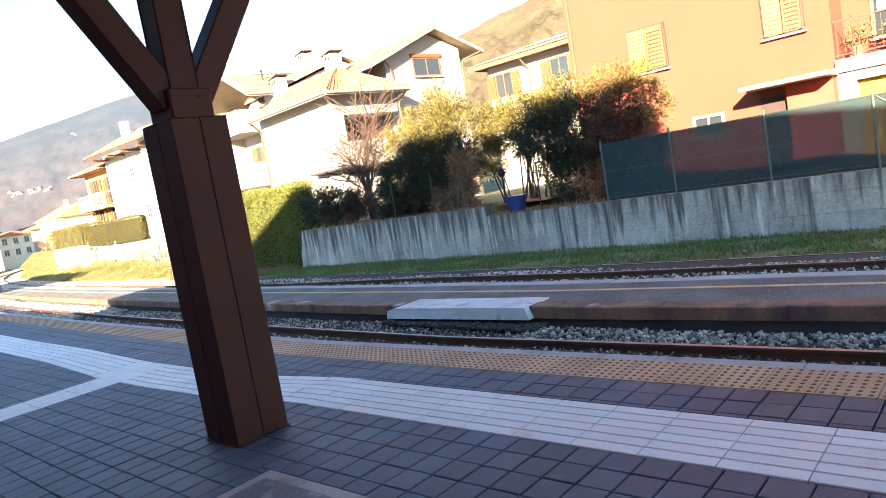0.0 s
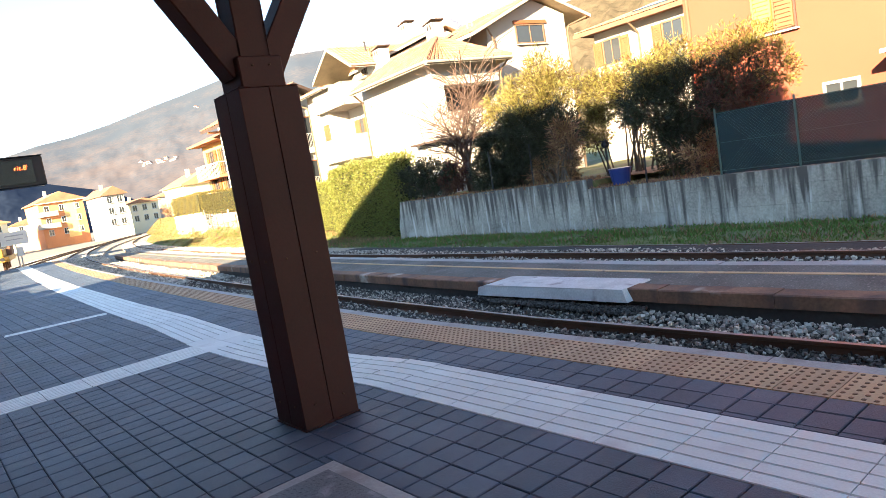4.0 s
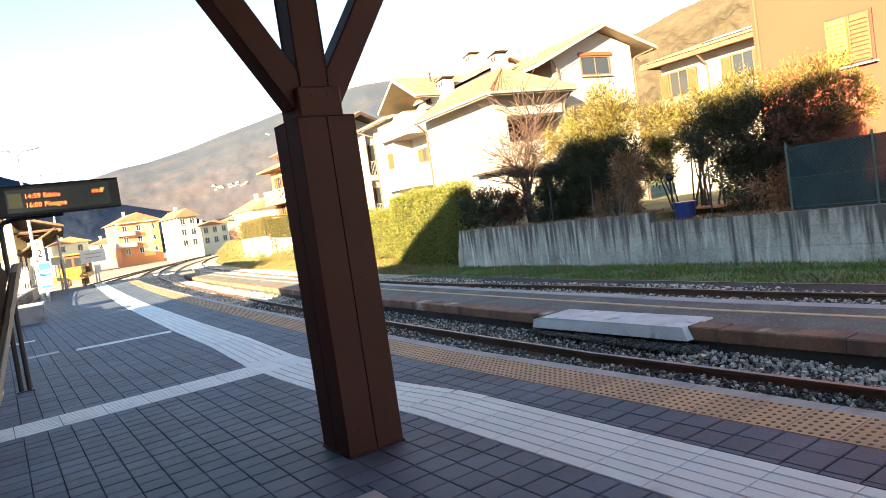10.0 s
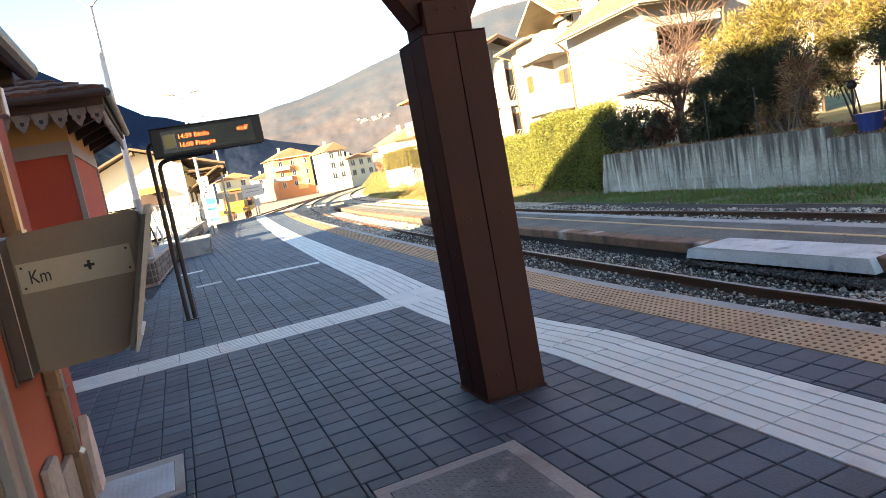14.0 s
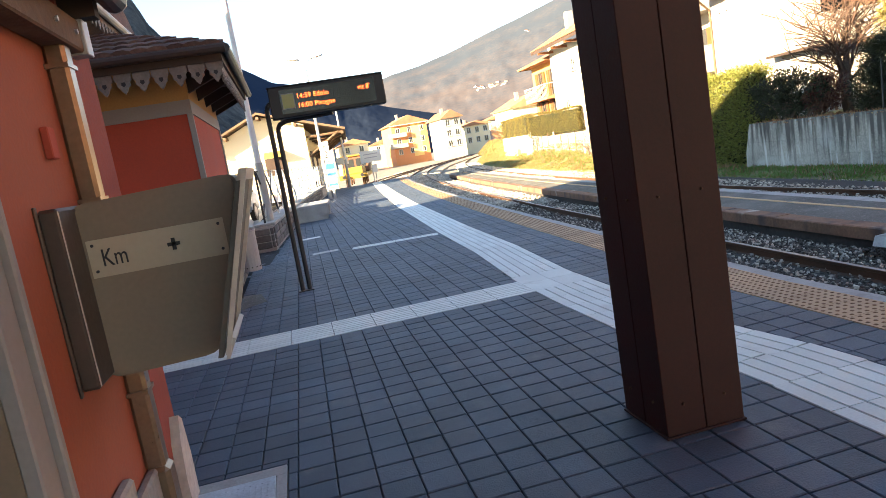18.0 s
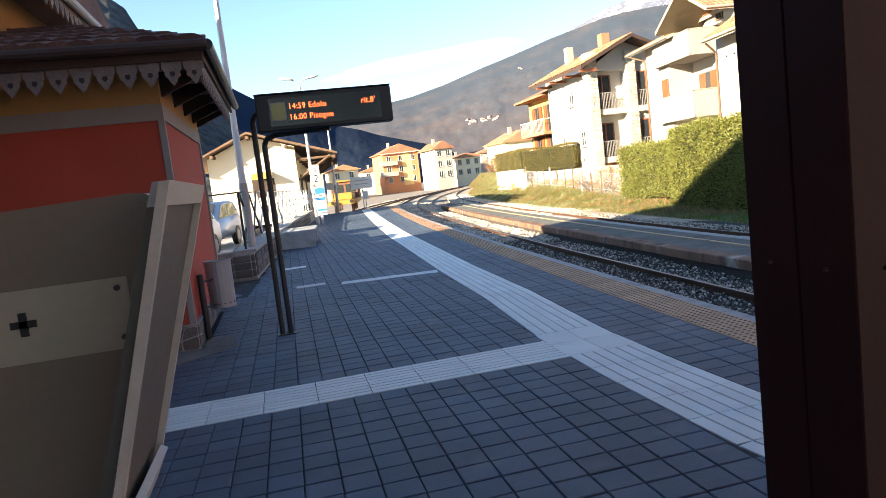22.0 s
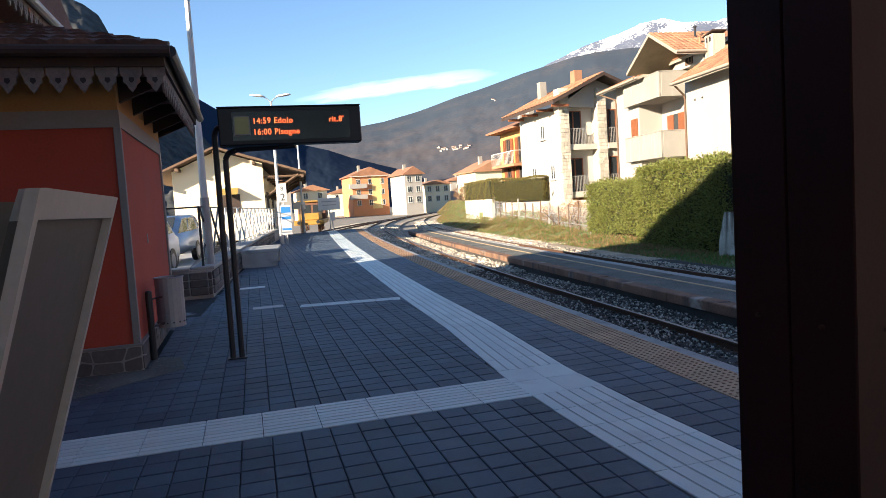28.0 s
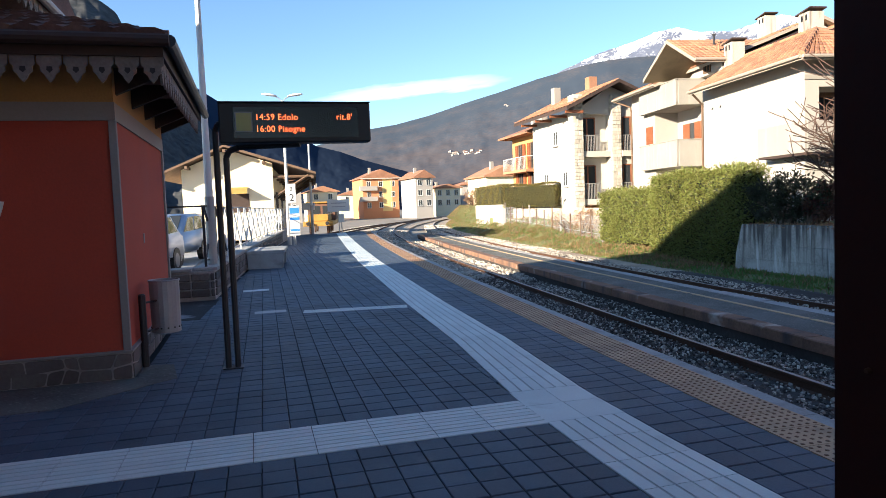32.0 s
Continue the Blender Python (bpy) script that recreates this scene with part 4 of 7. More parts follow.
# orange block behind the green fence
OX = 17.0
orange = thing("orange_house", "orange plastered apartment house with varnished shutters and balconies", "house")
bm = bmesh.new()
box(bm, OX, 29, -4.45, 2.95, 0.3, 10.5)
box(bm, OX + 1.4, 29, -26, -4.45, 0.3, 10.5)
part("wall", bm, M_ORANGE_PLASTER, orange)
part("roof", boxes((OX - 0.8, 29.6, -26.5, 3.6, 10.5, 10.75)), M_TERRACOTTA, orange)
for y, z, w, h, sh in ((0.36, 3.78, 1.08, 1.22, (-1, 1)), (-3.36, 3.86, 0.90, 1.18, (-1, 1))):
    window(orange, facing(OX, y, z, -90), w, h, sh, M_IRON)
for z in (2.55, 5.55):
    part("balcony_slab", boxes((OX - 0.1, OX + 1.45, -26, -4.45, z, z + 0.32)), M_WHITE_PLASTER, orange, "white balcony slab")
part("pier", boxes((OX, OX + 0.4, -7.4, -7.0, 0.3, 10.5)), M_WHITE_PLASTER, orange, "white pier")

def tile_slope(parent, e0, e1, r0, r1, n, rows, r=0.05, mat=None):
    """Courses of half-round tiles between an eave line and a ridge line."""
    e0, e1, r0, r1 = (Vector(v) for v in (e0, e1, r0, r1))
    verts, faces = [], []
    nrm = (e1 - e0).cross(r0 - e0).normalized()
    if nrm.z < 0:
        nrm.negate()
    d = (e1 - e0).normalized()
    for c in range(rows):
        t0, t1 = c / rows, min(1.0, (c + 1.15) / rows)
        w = (e1 - e0).lerp(r1 - r0, t0).length / n * 0.45
        for i in range(n):
            u = (i + 0.5) / n
            a, b = e0.lerp(e1, u), r0.lerp(r1, u)
            k = len(verts)
            for p_, lift in ((a.lerp(b, t0), 0.03), (a.lerp(b, t1), 0.0)):
                for s in range(4):
                    g = math.pi * s / 3
                    verts.append(tuple(p_ - d * math.cos(g) * w + nrm * (math.sin(g) * r + lift)))
            faces += [(k + s, k + s + 1, k + 5 + s, k + 4 + s) for s in range(3)]
            faces.append((k, k + 1, k + 2, k + 3))
    quads("roof_tiles", verts, faces, mat or M_TERRACOTTA, parent, "rows of terracotta tiles", "stuff")


# white house with the hipped wing, its balconies and the gabled part behind
AT_A, TURN_A = (15.93, 13.87, 0), -6.9
house_a = thing("white_house", "white plastered house with terracotta hip roof and concrete balconies", "house", AT_A, TURN_A)
house_b = thing("gabled_house", "white gabled house with dark window under wide eaves", "house", AT_A, TURN_A)


def roof_slope(parent, name, top, t=0.15, tiles=None):
    """One slope of a roof: a slab whose upper side carries tiles and whose edges and underside are boarded. top: eave, eave, ridge, ridge (or one apex)."""
    bm = bmesh.new()
    hi = [bm.verts.new(p) for p in top]
    lo = [bm.verts.new((p[0], p[1], p[2] - t)) for p in top]
    bm.faces.new(hi)
    bm.faces.new(lo[::-1]).material_index = 1
    k = len(top)
    for i in range(k):
        bm.faces.new((hi[i], lo[i], lo[(i + 1) % k], hi[(i + 1) % k])).material_index = 2
    bmesh.ops.recalc_face_normals(bm, faces=bm.faces[:])
    ob = part(name, bm, (M_TERRACOTTA, M_SOFFIT, M_FASCIA), parent)
    if tiles:
        e0, e1, r1 = top[0], top[1], top[2]
        r0 = top[3] if k == 4 else top[2]
        tile_slope(ob, e0, e1, r0, r1, *tiles)
    return ob


def eave_gutter(parent, a, b):
    bm = bmesh.new()
    tube(bm, a, b, 0.065, n=8)
    part("gutter", bm, M_FASCIA, parent, "pale painted gutter")


def chimney(parent, x, y, z0, z1, w=0.62, lean=0.10):
    ch = part("chimney", boxes((x, x + w, y, y + w, z0, z1), bevel=0.015), M_CHIMNEY, parent, "stained rendered chimney")
    bm = bmesh.new()
    prism(bm, [(y - 0.09, z1 + lean), (y + w + 0.12, z1 - lean * 0.3), (y + w + 0.12, z1 + 0.05 - lean * 0.3), (y - 0.09, z1 + 0.05 + lean)], "x", x - 0.05, x + w + 0.05)
    part("chimney_cap", bm, M_TIMBER_DARK, ch, "thin tilted cap slab")
    for s in (0.12, 0.38):
        part("chimney_slot", boxes((x - 0.006, x + 0.001, y + s, y + s + 0.11, z1 - 0.32, z1 - 0.10)), M_BLACK, ch)
    return ch


def round_pipe(parent, pts, r=0.045, mat=None):
    bm = bmesh.new()
    pipe(bm, pts, r, 8)
    part("downpipe", bm, mat or M_TIMBER, parent, "brown downpipe")


# walls: the hipped wing with its loggia, the main body and the end wing
HA0, HA1 = 0.5, 4.1
for row in ((HA0, HA1, 0.6, 7.2, 0.4, 3.95), (HA0, HA1, 1.9, 7.2, 3.95, 5.15), (HA0, 1.05, 0.6, 1.9, 3.95, 5.15), (HA0, HA1, 0.6, 7.2, 5.15, 6.12), (2.6, 10.0, 7.2, 13.4, 0.4, 7.35), (1.3, 10.0, 13.4, 16.2, 0.4, 7.35)):
    part("wall", boxes(row), M_WHITE_PLASTER, house_a)
bm = bmesh.new()
prism(bm, [(1.45, 0.4), (1.45, 7.35), (6.1, 9.1), (10.0, 7.6), (10.0, 0.4)], "y", 7.2, 7.5)
prism(bm, [(1.3, 7.3), (6.1, 9.1), (10.0, 7.6), (10.0, 7.3)], "y", 15.9, 16.2)
part("gable", bm, M_WHITE_PLASTER, house_a)
bm = bmesh.new()
prism(bm, [(7.5, 7.30), (7.5, 7.42), (9.45, 8.55), (11.4, 7.42), (11.4, 7.30)], "x", 2.2, 2.6)
part("gable", bm, M_WHITE_PLASTER, house_a)
# roofs
roof_slope(house_a, "roof", [(-0.3, 6.9, 6.06), (-0.2, -0.2, 6.06), (2.1, 2.1, 7.45), (2.1, 6.9, 7.45)], tiles=(30, 9))
roof_slope(house_a, "roof", [(-0.2, -0.2, 6.06), (4.4, -0.2, 6.06), (2.1, 2.1, 7.45)], tiles=(20, 9))
roof_slope(house_a, "roof", [(4.4, -0.2, 6.06), (4.4, 6.9, 6.06), (2.1, 6.9, 7.45), (2.1, 2.1, 7.45)])
roof_slope(house_a, "main_roof", [(0.6, 17.2, 7.30), (0.6, 11.9, 7.30), (6.1, 11.9, 9.39), (6.1, 17.2, 9.39)], tiles=(22, 15))
roof_slope(house_a, "main_roof", [(2.0, 11.9, 7.832), (2.0, 6.9, 7.832), (6.1, 6.9, 9.39), (6.1, 11.9, 9.39)], tiles=(22, 12))
roof_slope(house_a, "main_roof", [(10.6, 6.9, 7.60), (10.6, 17.2, 7.60), (6.1, 17.2, 9.39), (6.1, 6.9, 9.39)])
roof_slope(house_a, "dormer_roof", [(0.0, 6.95, 7.52), (4.9, 6.95, 7.52), (4.9, 9.45, 8.88), (0.0, 9.45, 8.88)], 0.17, (20, 8))
roof_slope(house_a, "dormer_roof", [(4.9, 12.0, 7.52), (0.0, 12.0, 7.52), (0.0, 9.45, 8.88), (4.9, 9.45, 8.88)], 0.17)
eave_gutter(house_a, (-0.36, 6.9, 6.02), (-0.26, -0.2, 6.02))
eave_gutter(house_a, (-0.2, -0.26, 6.02), (4.4, -0.26, 6.02))
eave_gutter(house_a, (0.54, 17.2, 7.25), (0.54, 11.9, 7.25))
eave_gutter(house_a, (0.0, 6.89, 7.47), (2.4, 6.89, 7.47))
# a hip cap of ridge tiles
for a, b in (((-0.2, -0.2, 6.10), (2.1, 2.1, 7.49)), ((4.4, -0.2, 6.10), (2.1, 2.1, 7.49)), ((2.1, 2.1, 7.49), (2.1, 6.9, 7.49))):
    a, b = Vector(a), Vector(b)
    bm = bmesh.new()
    n_ = int((b - a).length / 0.4)
    for i in range(n_):
        tube(bm, a.lerp(b, i / n_), a.lerp(b, (i + 1.1) / n_), 0.105, 0.085, 8)
    tagged(part("ridge_tiles", bm, M_TERRACOTTA, house_a), kind="stuff")
# balconies of board-marked concrete
for z0, z1 in ((6.02, 7.24), (3.02, 4.32)):
    bal = part("balcony", boxes((0.95, 2.6, 10.4, 14.5, z0, z0 + 0.16)), M_BALCONY, house_a, "grey concrete balcony")
    for i in range(4):
        part("parapet_panel", boxes((0.93, 1.05, 10.4 + i * 1.025, 11.415 + i * 1.025, z0 + 0.0, z1), bevel=0.012), M_BALCONY, bal)
    part("parapet_panel", boxes((1.052, 2.6, 10.38, 10.50, z0 + 0.0, z1), bevel=0.012), M_BALCONY, bal)
    part("coping", boxes((0.90, 1.08, 10.36, 14.5, z1, z1 + 0.04), (1.08, 2.6, 10.36, 10.53, z1, z1 + 0.04)), M_BALCONY, bal)
# the loggia's shutters and glazed door between the balconies, shutters of the end wing
for x, y, z, w, h in ((2.6, 10.95, 3.2, 0.62, 2.1), (2.6, 12.1, 3.2, 0.62, 2.1), (1.3, 13.6, 4.05, 0.72, 1.3)):
    sh = part("shutter", boxes((x - 0.07, x, y, y + w, z, z + h), bevel=0.006), M_SHUTTER, house_a, "brown wooden shutter")
    k = int(h / 0.13)
    for i in range(k):
        part("slat", boxes((x - 0.088, x - 0.07, y + 0.06, y + w - 0.06, z + 0.05 + i * 0.13, z + 0.13 + i * 0.13)), M_SHUTTER, sh)
part("door_glass", boxes((2.57, 2.60, 11.58, 12.08, 3.2, 5.3)), M_GLASS_DARK, house_a)
window(house_a, pose(1.3, 13.95, 1.2, 0, 0, 90), 0.62, 0.95, None, M_WHITE_METAL)
window(house_a, pose(2.2, 9.7, 7.45, 0, 0, 90), 0.55, 0.62, None, M_TIMBER, sill=False)
# corner balcony of the wing, dark underside, and the loggia behind
part("corner_balcony", boxes((-0.05, HA0, 0.6, 2.4, 2.78, 2.92), (-0.05, 4.0, -0.15, 0.6, 2.78, 2.92)), M_TIMBER_DARK, house_a, "dark balcony underside")
part("balcony_parapet", boxes((-0.07, 0.03, -0.15, 2.4, 2.86, 3.92), (0.03, 4.0, -0.17, -0.07, 2.86, 3.92), (0.03, HA0, 2.3, 2.4, 2.86, 3.92), bevel=0.008), M_BALCONY, house_a, "pale concrete parapet")
part("loggia_back", boxes((1.05, 4.1, 1.86, 1.9, 3.95, 5.15)), M_TIMBER, house_a, "brown boarded wall at the back of the loggia")
window(house_a, pose(2.2, 1.86, 4.0, 0, 0, 180), 1.2, 1.0, None, M_TIMBER, sill=False)
part("lintel", boxes((HA0 - 0.02, 4.12, 0.56, 0.602, 5.40, 5.56)), M_BALCONY, house_a, "pale lintel band")
for y in (5.75, 6.35):
    bm = bmesh.new()
    prism(bm, [(y, 5.20), (y + 0.16, 5.24), (y, 5.30)], "x", HA0 - 0.012, HA0 + 0.01)
    part("vent", bm, M_BLACK, house_a)
part("wall_plate", boxes((HA0 - 0.01, HA0 + 0.004, 5.55, 5.95, 2.55, 2.85), (HA0 - 0.012, HA0 + 0.004, 6.1, 6.7, 2.50, 2.55)), M_TRIM_GREY, house_a, "small grey service plate")
round_pipe(house_a, [(-0.3, 6.75, 6.0), (0.40, 7.1, 5.55), (0.45, 7.15, 5.35), (0.45, 7.15, 0.5)])
round_pipe(house_a, [(4.2, -0.22, 6.0), (4.2, 0.45, 5.6), (4.2, 0.55, 5.4), (4.2, 0.55, 0.5)])
round_pipe(house_a, [(0.56, 17.0, 7.2), (1.22, 16.25, 6.75), (1.25, 16.2, 6.5), (1.25, 16.2, 0.5)])
round_pipe(house_a, [(2.3, 6.87, 7.4), (2.0, 7.12, 6.9), (1.4, 7.16, 6.7), (1.4, 7.16, 6.2)])
chimney(house_a, 1.45, 6.45, 6.9, 8.10, 0.62)
chimney(house_a, 3.15, 3.85, 6.6, 8.66, 0.66)
chimney(house_a, 5.7, 10.4, 9.0, 10.32, 0.62)
for x, y, z, h, mt in ((1.9, 8.6, 8.35, 0.55, M_STEEL_DARK), (1.6, 7.7, 7.85, 0.42, M_TERRACOTTA)):
    bm = bmesh.new()
    tube(bm, (x, y, z), (x, y, z + h), 0.05, n=8)
    tube(bm, (x, y, z + h), (x, y, z + h + 0.06), 0.09, 0.09, n=8)
    part("vent_pipe", bm, mt, house_a, "short roof vent pipe")
# the gabled part behind
bm = bmesh.new()
prism(bm, [(4.6, 0.4), (4.6, 7.75), (7.63, 9.0), (9.65, 8.3), (9.65, 0.4)], "y", 1.6, 2.0)
part("wall", bm, M_WHITE_PLASTER, house_b)
part("side_wall", boxes((4.6, 4.9, 2.0, 7.2, 0.4, 7.8), (9.35, 9.65, 2.0, 7.2, 0.4, 8.3)), M_WHITE_PLASTER, house_b)
roof_slope(house_b, "roof", [(3.3, 7.3, 7.43), (3.3, 0.95, 7.43), (7.63, 0.95, 9.27), (7.63, 7.3, 9.27)], 0.16, (26, 14))
roof_slope(house_b, "roof", [(10.9, 0.95, 8.10), (10.9, 7.3, 8.10), (7.63, 7.3, 9.27), (7.63, 0.95, 9.27)], 0.16)
window(house_b, pose(7.25, 1.6, 6.95, 0, 0, 180), 1.75, 0.86, None, M_TIMBER)
part("blind_box", boxes((6.25, 8.30, 1.50, 1.60, 7.86, 8.02)), M_SHUTTER, house_b, "brown roller-shutter box")
round_pipe(house_b, [(4.1, 1.0, 7.7), (4.75, 1.45, 7.35), (4.95, 1.55, 7.0), (4.95, 1.55, 5.5)])
round_pipe(house_b, [(10.7, 1.1, 8.0), (9.8, 1.5, 7.7), (9.72, 1.55, 7.4), (9.72, 1.55, 0.5)])

house_c = thing("white_house", "white house with brown shuttered window and solar panel", "house")
part("wall", boxes((27, 36, 6, 13.6, 0.5, 7.06)), M_WHITE_PLASTER, house_c)
bm = bmesh.new()
a = [bm.verts.new(v) for v in ((26.2, 5.3, 7.05), (26.2, 14.2, 7.05), (37, 14.2, 7.05), (37, 5.3, 7.05), (26.2, 5.3, 7.2), (26.2, 14.2, 7.2), (37, 14.2, 7.2), (37, 5.3, 7.2), (30.0, 8.5, 8.15), (30.0, 12.3, 8.15))]
for f in ((0, 1, 2, 3), (0, 4, 5, 1), (1, 5, 6, 2), (2, 6, 7, 3), (3, 7, 4, 0), (4, 8, 9, 5), (5, 9, 6), (6, 9, 8, 7), (7, 8, 4)):
    bm.faces.new([a[i] for i in f])
bmesh.ops.recalc_face_normals(bm, faces=bm.faces[:])
part("roof", bm, M_TERRACOTTA, house_c)
part("eave_board", boxes((26.14, 26.2, 5.3, 14.25, 6.98, 7.18)), M_TIMBER, house_c)

house_d = thing("stone_pier_house", "white house with rubble stone piers and railed loggias", "house")
bm = boxes((17.4, 28, 33.6, 40.0, 0.5, 7.1), (19.6, 28, 33.1, 33.6, 0.5, 7.1))
part("wall", bm, M_BRIGHT_PLASTER, house_d)
for x in (17.05, 19.65):
    part("pier", boxes((x, x + 0.62, 32.9, 33.6, 0.5, 8.0)), M_PIER_STONE, house_d, "rubble stone pier")
bm = bmesh.new()
prism(bm, [(16.2, 7.15), (19.7, 8.80), (25, 6.6), (25, 6.4), (19.7, 8.60), (16.2, 6.95)], "y", 32.0, 40.5)
bm.normal_update()
for f in bm.faces:
    f.material_index = 0 if f.normal.z > 0.3 else 1
part("roof", bm, (M_TERRACOTTA, M_TIMBER_DARK), house_d)
house_e = thing("yellow_house", "yellow house with balconies beyond the stone-pier house", "house")
part("wall", boxes((18.2, 26, 40.2, 46, 0.5, 6.8)), M_YELLOW_PLASTER, house_e)
bm = bmesh.new()
prism(bm, [(17.2, 6.7), (21, 8.0), (27, 6.7), (27, 6.55), (17.2, 6.55)], "y", 40.6, 46.6)
part("roof", bm, M_TERRACOTTA, house_e)

# ---- mountains ----


def mountain(name, rows, dist, depth, foot, label, mat, rough, seed):
    """A ridge seen on the horizon: rows of (bearing from +y to +x, height in degrees), falling towards the place."""
    az = np.linspace(rows[0][0], rows[-1][0], 260)
    el = np.interp(az, [r[0] for r in rows], [r[1] for r in rows])
    verts, faces = [], []
    k = 60
    for i, (a, e) in enumerate(zip(az, el)):
        for j in range(k):
            s = j / (k - 1)
            d = dist + depth * s
            h = math.tan(radians(e)) * (dist + depth)
            z = foot + (h - foot) * s ** 1.15
            q = Vector((a * 0.35, s * 5.0, seed))
            z += (h * rough) * ((noise.fractal(q * 1.6, 1.0, 2.0, 5) + 0.3 * noise.fractal(q * 6.0, 0.9, 2.0, 4)) * (0.10 + 0.90 * math.sin(math.pi * min(1, s * 1.0))))
            verts.append((d * math.sin(radians(a)), d * math.cos(radians(a)), z))
    for i in range(len(az) - 1):
        for j in range(k - 1):
            faces.append((i * k + j, (i + 1) * k + j, (i + 1) * k + j + 1, i * k + j + 1))
    ob = quads(name, verts, faces, mat)
    ob.data.polygons.foreach_set("use_smooth", [True] * len(faces))
    return tagged(ob, label, "mountain", kind="structure")


def mountain_material(name, forest, rock, snow_from=None, conifers_from=None):
    m = bpy.data.materials.new(name)
    m.use_nodes = True
    n, l = m.node_tree.nodes, m.node_tree.links
    b = n["Principled BSDF"]
    b.inputs["Roughness"].default_value = 1.0
    b.inputs["Specular IOR Level"].default_value = 0.0
    geo = n.new("ShaderNodeNewGeometry")
    t1, t2 = n.new("ShaderNodeTexNoise"), n.new("ShaderNodeTexNoise")
    t1.inputs["Scale"].default_value, t2.inputs["Scale"].default_value = 0.007, 0.085
    t1.inputs["Detail"].default_value = t2.inputs["Detail"].default_value = 8
    t2.inputs["Roughness"].default_value = 0.7
    mx = n.new("ShaderNodeMix")
    mx.data_type = "RGBA"
    mx.inputs[6].default_value, mx.inputs[7].default_value = (*forest, 1), (*rock, 1)
    ad = n.new("ShaderNodeMath")
    ad.operation = "ADD"
    mr = n.new("ShaderNodeMapRange")
    mr.inputs[1].default_value, mr.inputs[2].default_value = 0.78, 1.30
    for t in (t1, t2):
        l.new(geo.outputs["Position"], t.inputs["Vector"])
    l.new(t1.outputs[0], ad.inputs[0])
    l.new(t2.outputs[0], ad.inputs[1])
    l.new(ad.outputs[0], mr.inputs[0])
    l.new(mr.outputs[0], mx.inputs[0])
    if conifers_from:  # evergreen woods above, bare brown woods and fields below
        up = n.new("ShaderNodeSeparateXYZ")
        l.new(geo.outputs["Position"], up.inputs[0])
        fall = n.new("ShaderNodeMapRange")
        fall.inputs[1].default_value, fall.inputs[2].default_value = conifers_from - 160, conifers_from + 90
        fall.inputs[3].default_value, fall.inputs[4].default_value = 0.16, -0.22
        l.new(up.outputs[2], fall.inputs[0])
        ad2 = n.new("ShaderNodeMath")
        ad2.operation = "ADD"
        l.new(ad.outputs[0], ad2.inputs[0])
        l.new(fall.outputs[0], ad2.inputs[1])
        l.new(ad2.outputs[0], mr.inputs[0])
    col = mx.outputs[2]
    if snow_from:
        sep = n.new("ShaderNodeSeparateXYZ")
        l.new(geo.outputs["Position"], sep.inputs[0])
        a2 = n.new("ShaderNodeMath")
        a2.operation = "MULTIPLY_ADD"
        a2.inputs[1].default_value = 900.0
        l.new(ad.outputs[0], a2.inputs[0])
        l.new(sep.outputs[2], a2.inputs[2])
        r2 = n.new("ShaderNodeMapRange")
        r2.inputs[1].default_value, r2.inputs[2].default_value = snow_from, snow_from + 50
        l.new(a2.outputs[0], r2.inputs[0])
        m2 = n.new("ShaderNodeMix")
        m2.data_type = "RGBA"
        m2.inputs[7].default_value = (0.85, 0.87, 0.9, 1)
        l.new(r2.outputs[0], m2.inputs[0])
        l.new(col, m2.inputs[6])
        col = m2.outputs[2]
    l.new(col, b.inputs["Base Color"])
    return m


# Blue haze is mixed into the distant colours; M_MT_DARK also holds painted shade.
M_MT_FAR = mountain_material("haze_tinted_far_slope", (0.052, 0.067, 0.090), (0.100, 0.090, 0.094), None, 260)
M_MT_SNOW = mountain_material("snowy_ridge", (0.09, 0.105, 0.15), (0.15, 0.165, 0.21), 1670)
M_MT_DARK = mountain_material("wooded_slope_painted_shade", (0.020, 0.031, 0.055), (0.025, 0.037, 0.062))
M_MT_ROCK = mountain_material("rocky_near_slope", (0.030, 0.036, 0.040), (0.11, 0.11, 0.11))
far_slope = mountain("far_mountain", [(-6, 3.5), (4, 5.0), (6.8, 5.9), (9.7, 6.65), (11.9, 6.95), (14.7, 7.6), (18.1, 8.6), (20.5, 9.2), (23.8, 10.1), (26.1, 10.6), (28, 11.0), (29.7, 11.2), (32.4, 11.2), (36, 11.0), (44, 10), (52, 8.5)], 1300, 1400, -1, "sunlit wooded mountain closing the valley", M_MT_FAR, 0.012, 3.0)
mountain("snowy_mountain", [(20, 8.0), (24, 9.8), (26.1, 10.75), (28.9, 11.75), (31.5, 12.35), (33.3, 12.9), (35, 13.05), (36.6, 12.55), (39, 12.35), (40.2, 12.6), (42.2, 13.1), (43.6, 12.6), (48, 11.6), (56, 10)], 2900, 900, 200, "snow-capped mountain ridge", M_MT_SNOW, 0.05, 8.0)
mountain("shaded_mountain", [(-12, 11.5), (-7, 11.9), (-4.4, 10.3), (-2.2, 8.9), (0, 7.5), (1.3, 7.2), (3.5, 6.3), (5.2, 5.4), (7.1, 4.9), (8.9, 4.2), (11.7, 3.35), (13.6, 2.8), (16, 1.5)], 700, 500, -1, "wooded mountain slope with blue shade in its colour", M_MT_DARK, 0.012, 5.0)
mountain("rocky_hill", [(-40, 20), (-20, 18.5), (-13, 16.7), (-11.9, 16.5), (-10.5, 16.0), (-9.5, 15.3), (-8.8, 13.8), (-8.5, 13.0), (-7.1, 11.3), (-4, 8), (-1, 4)], 420, 350, -1, "steep rocky hill", M_MT_ROCK, 0.07, 6.0)
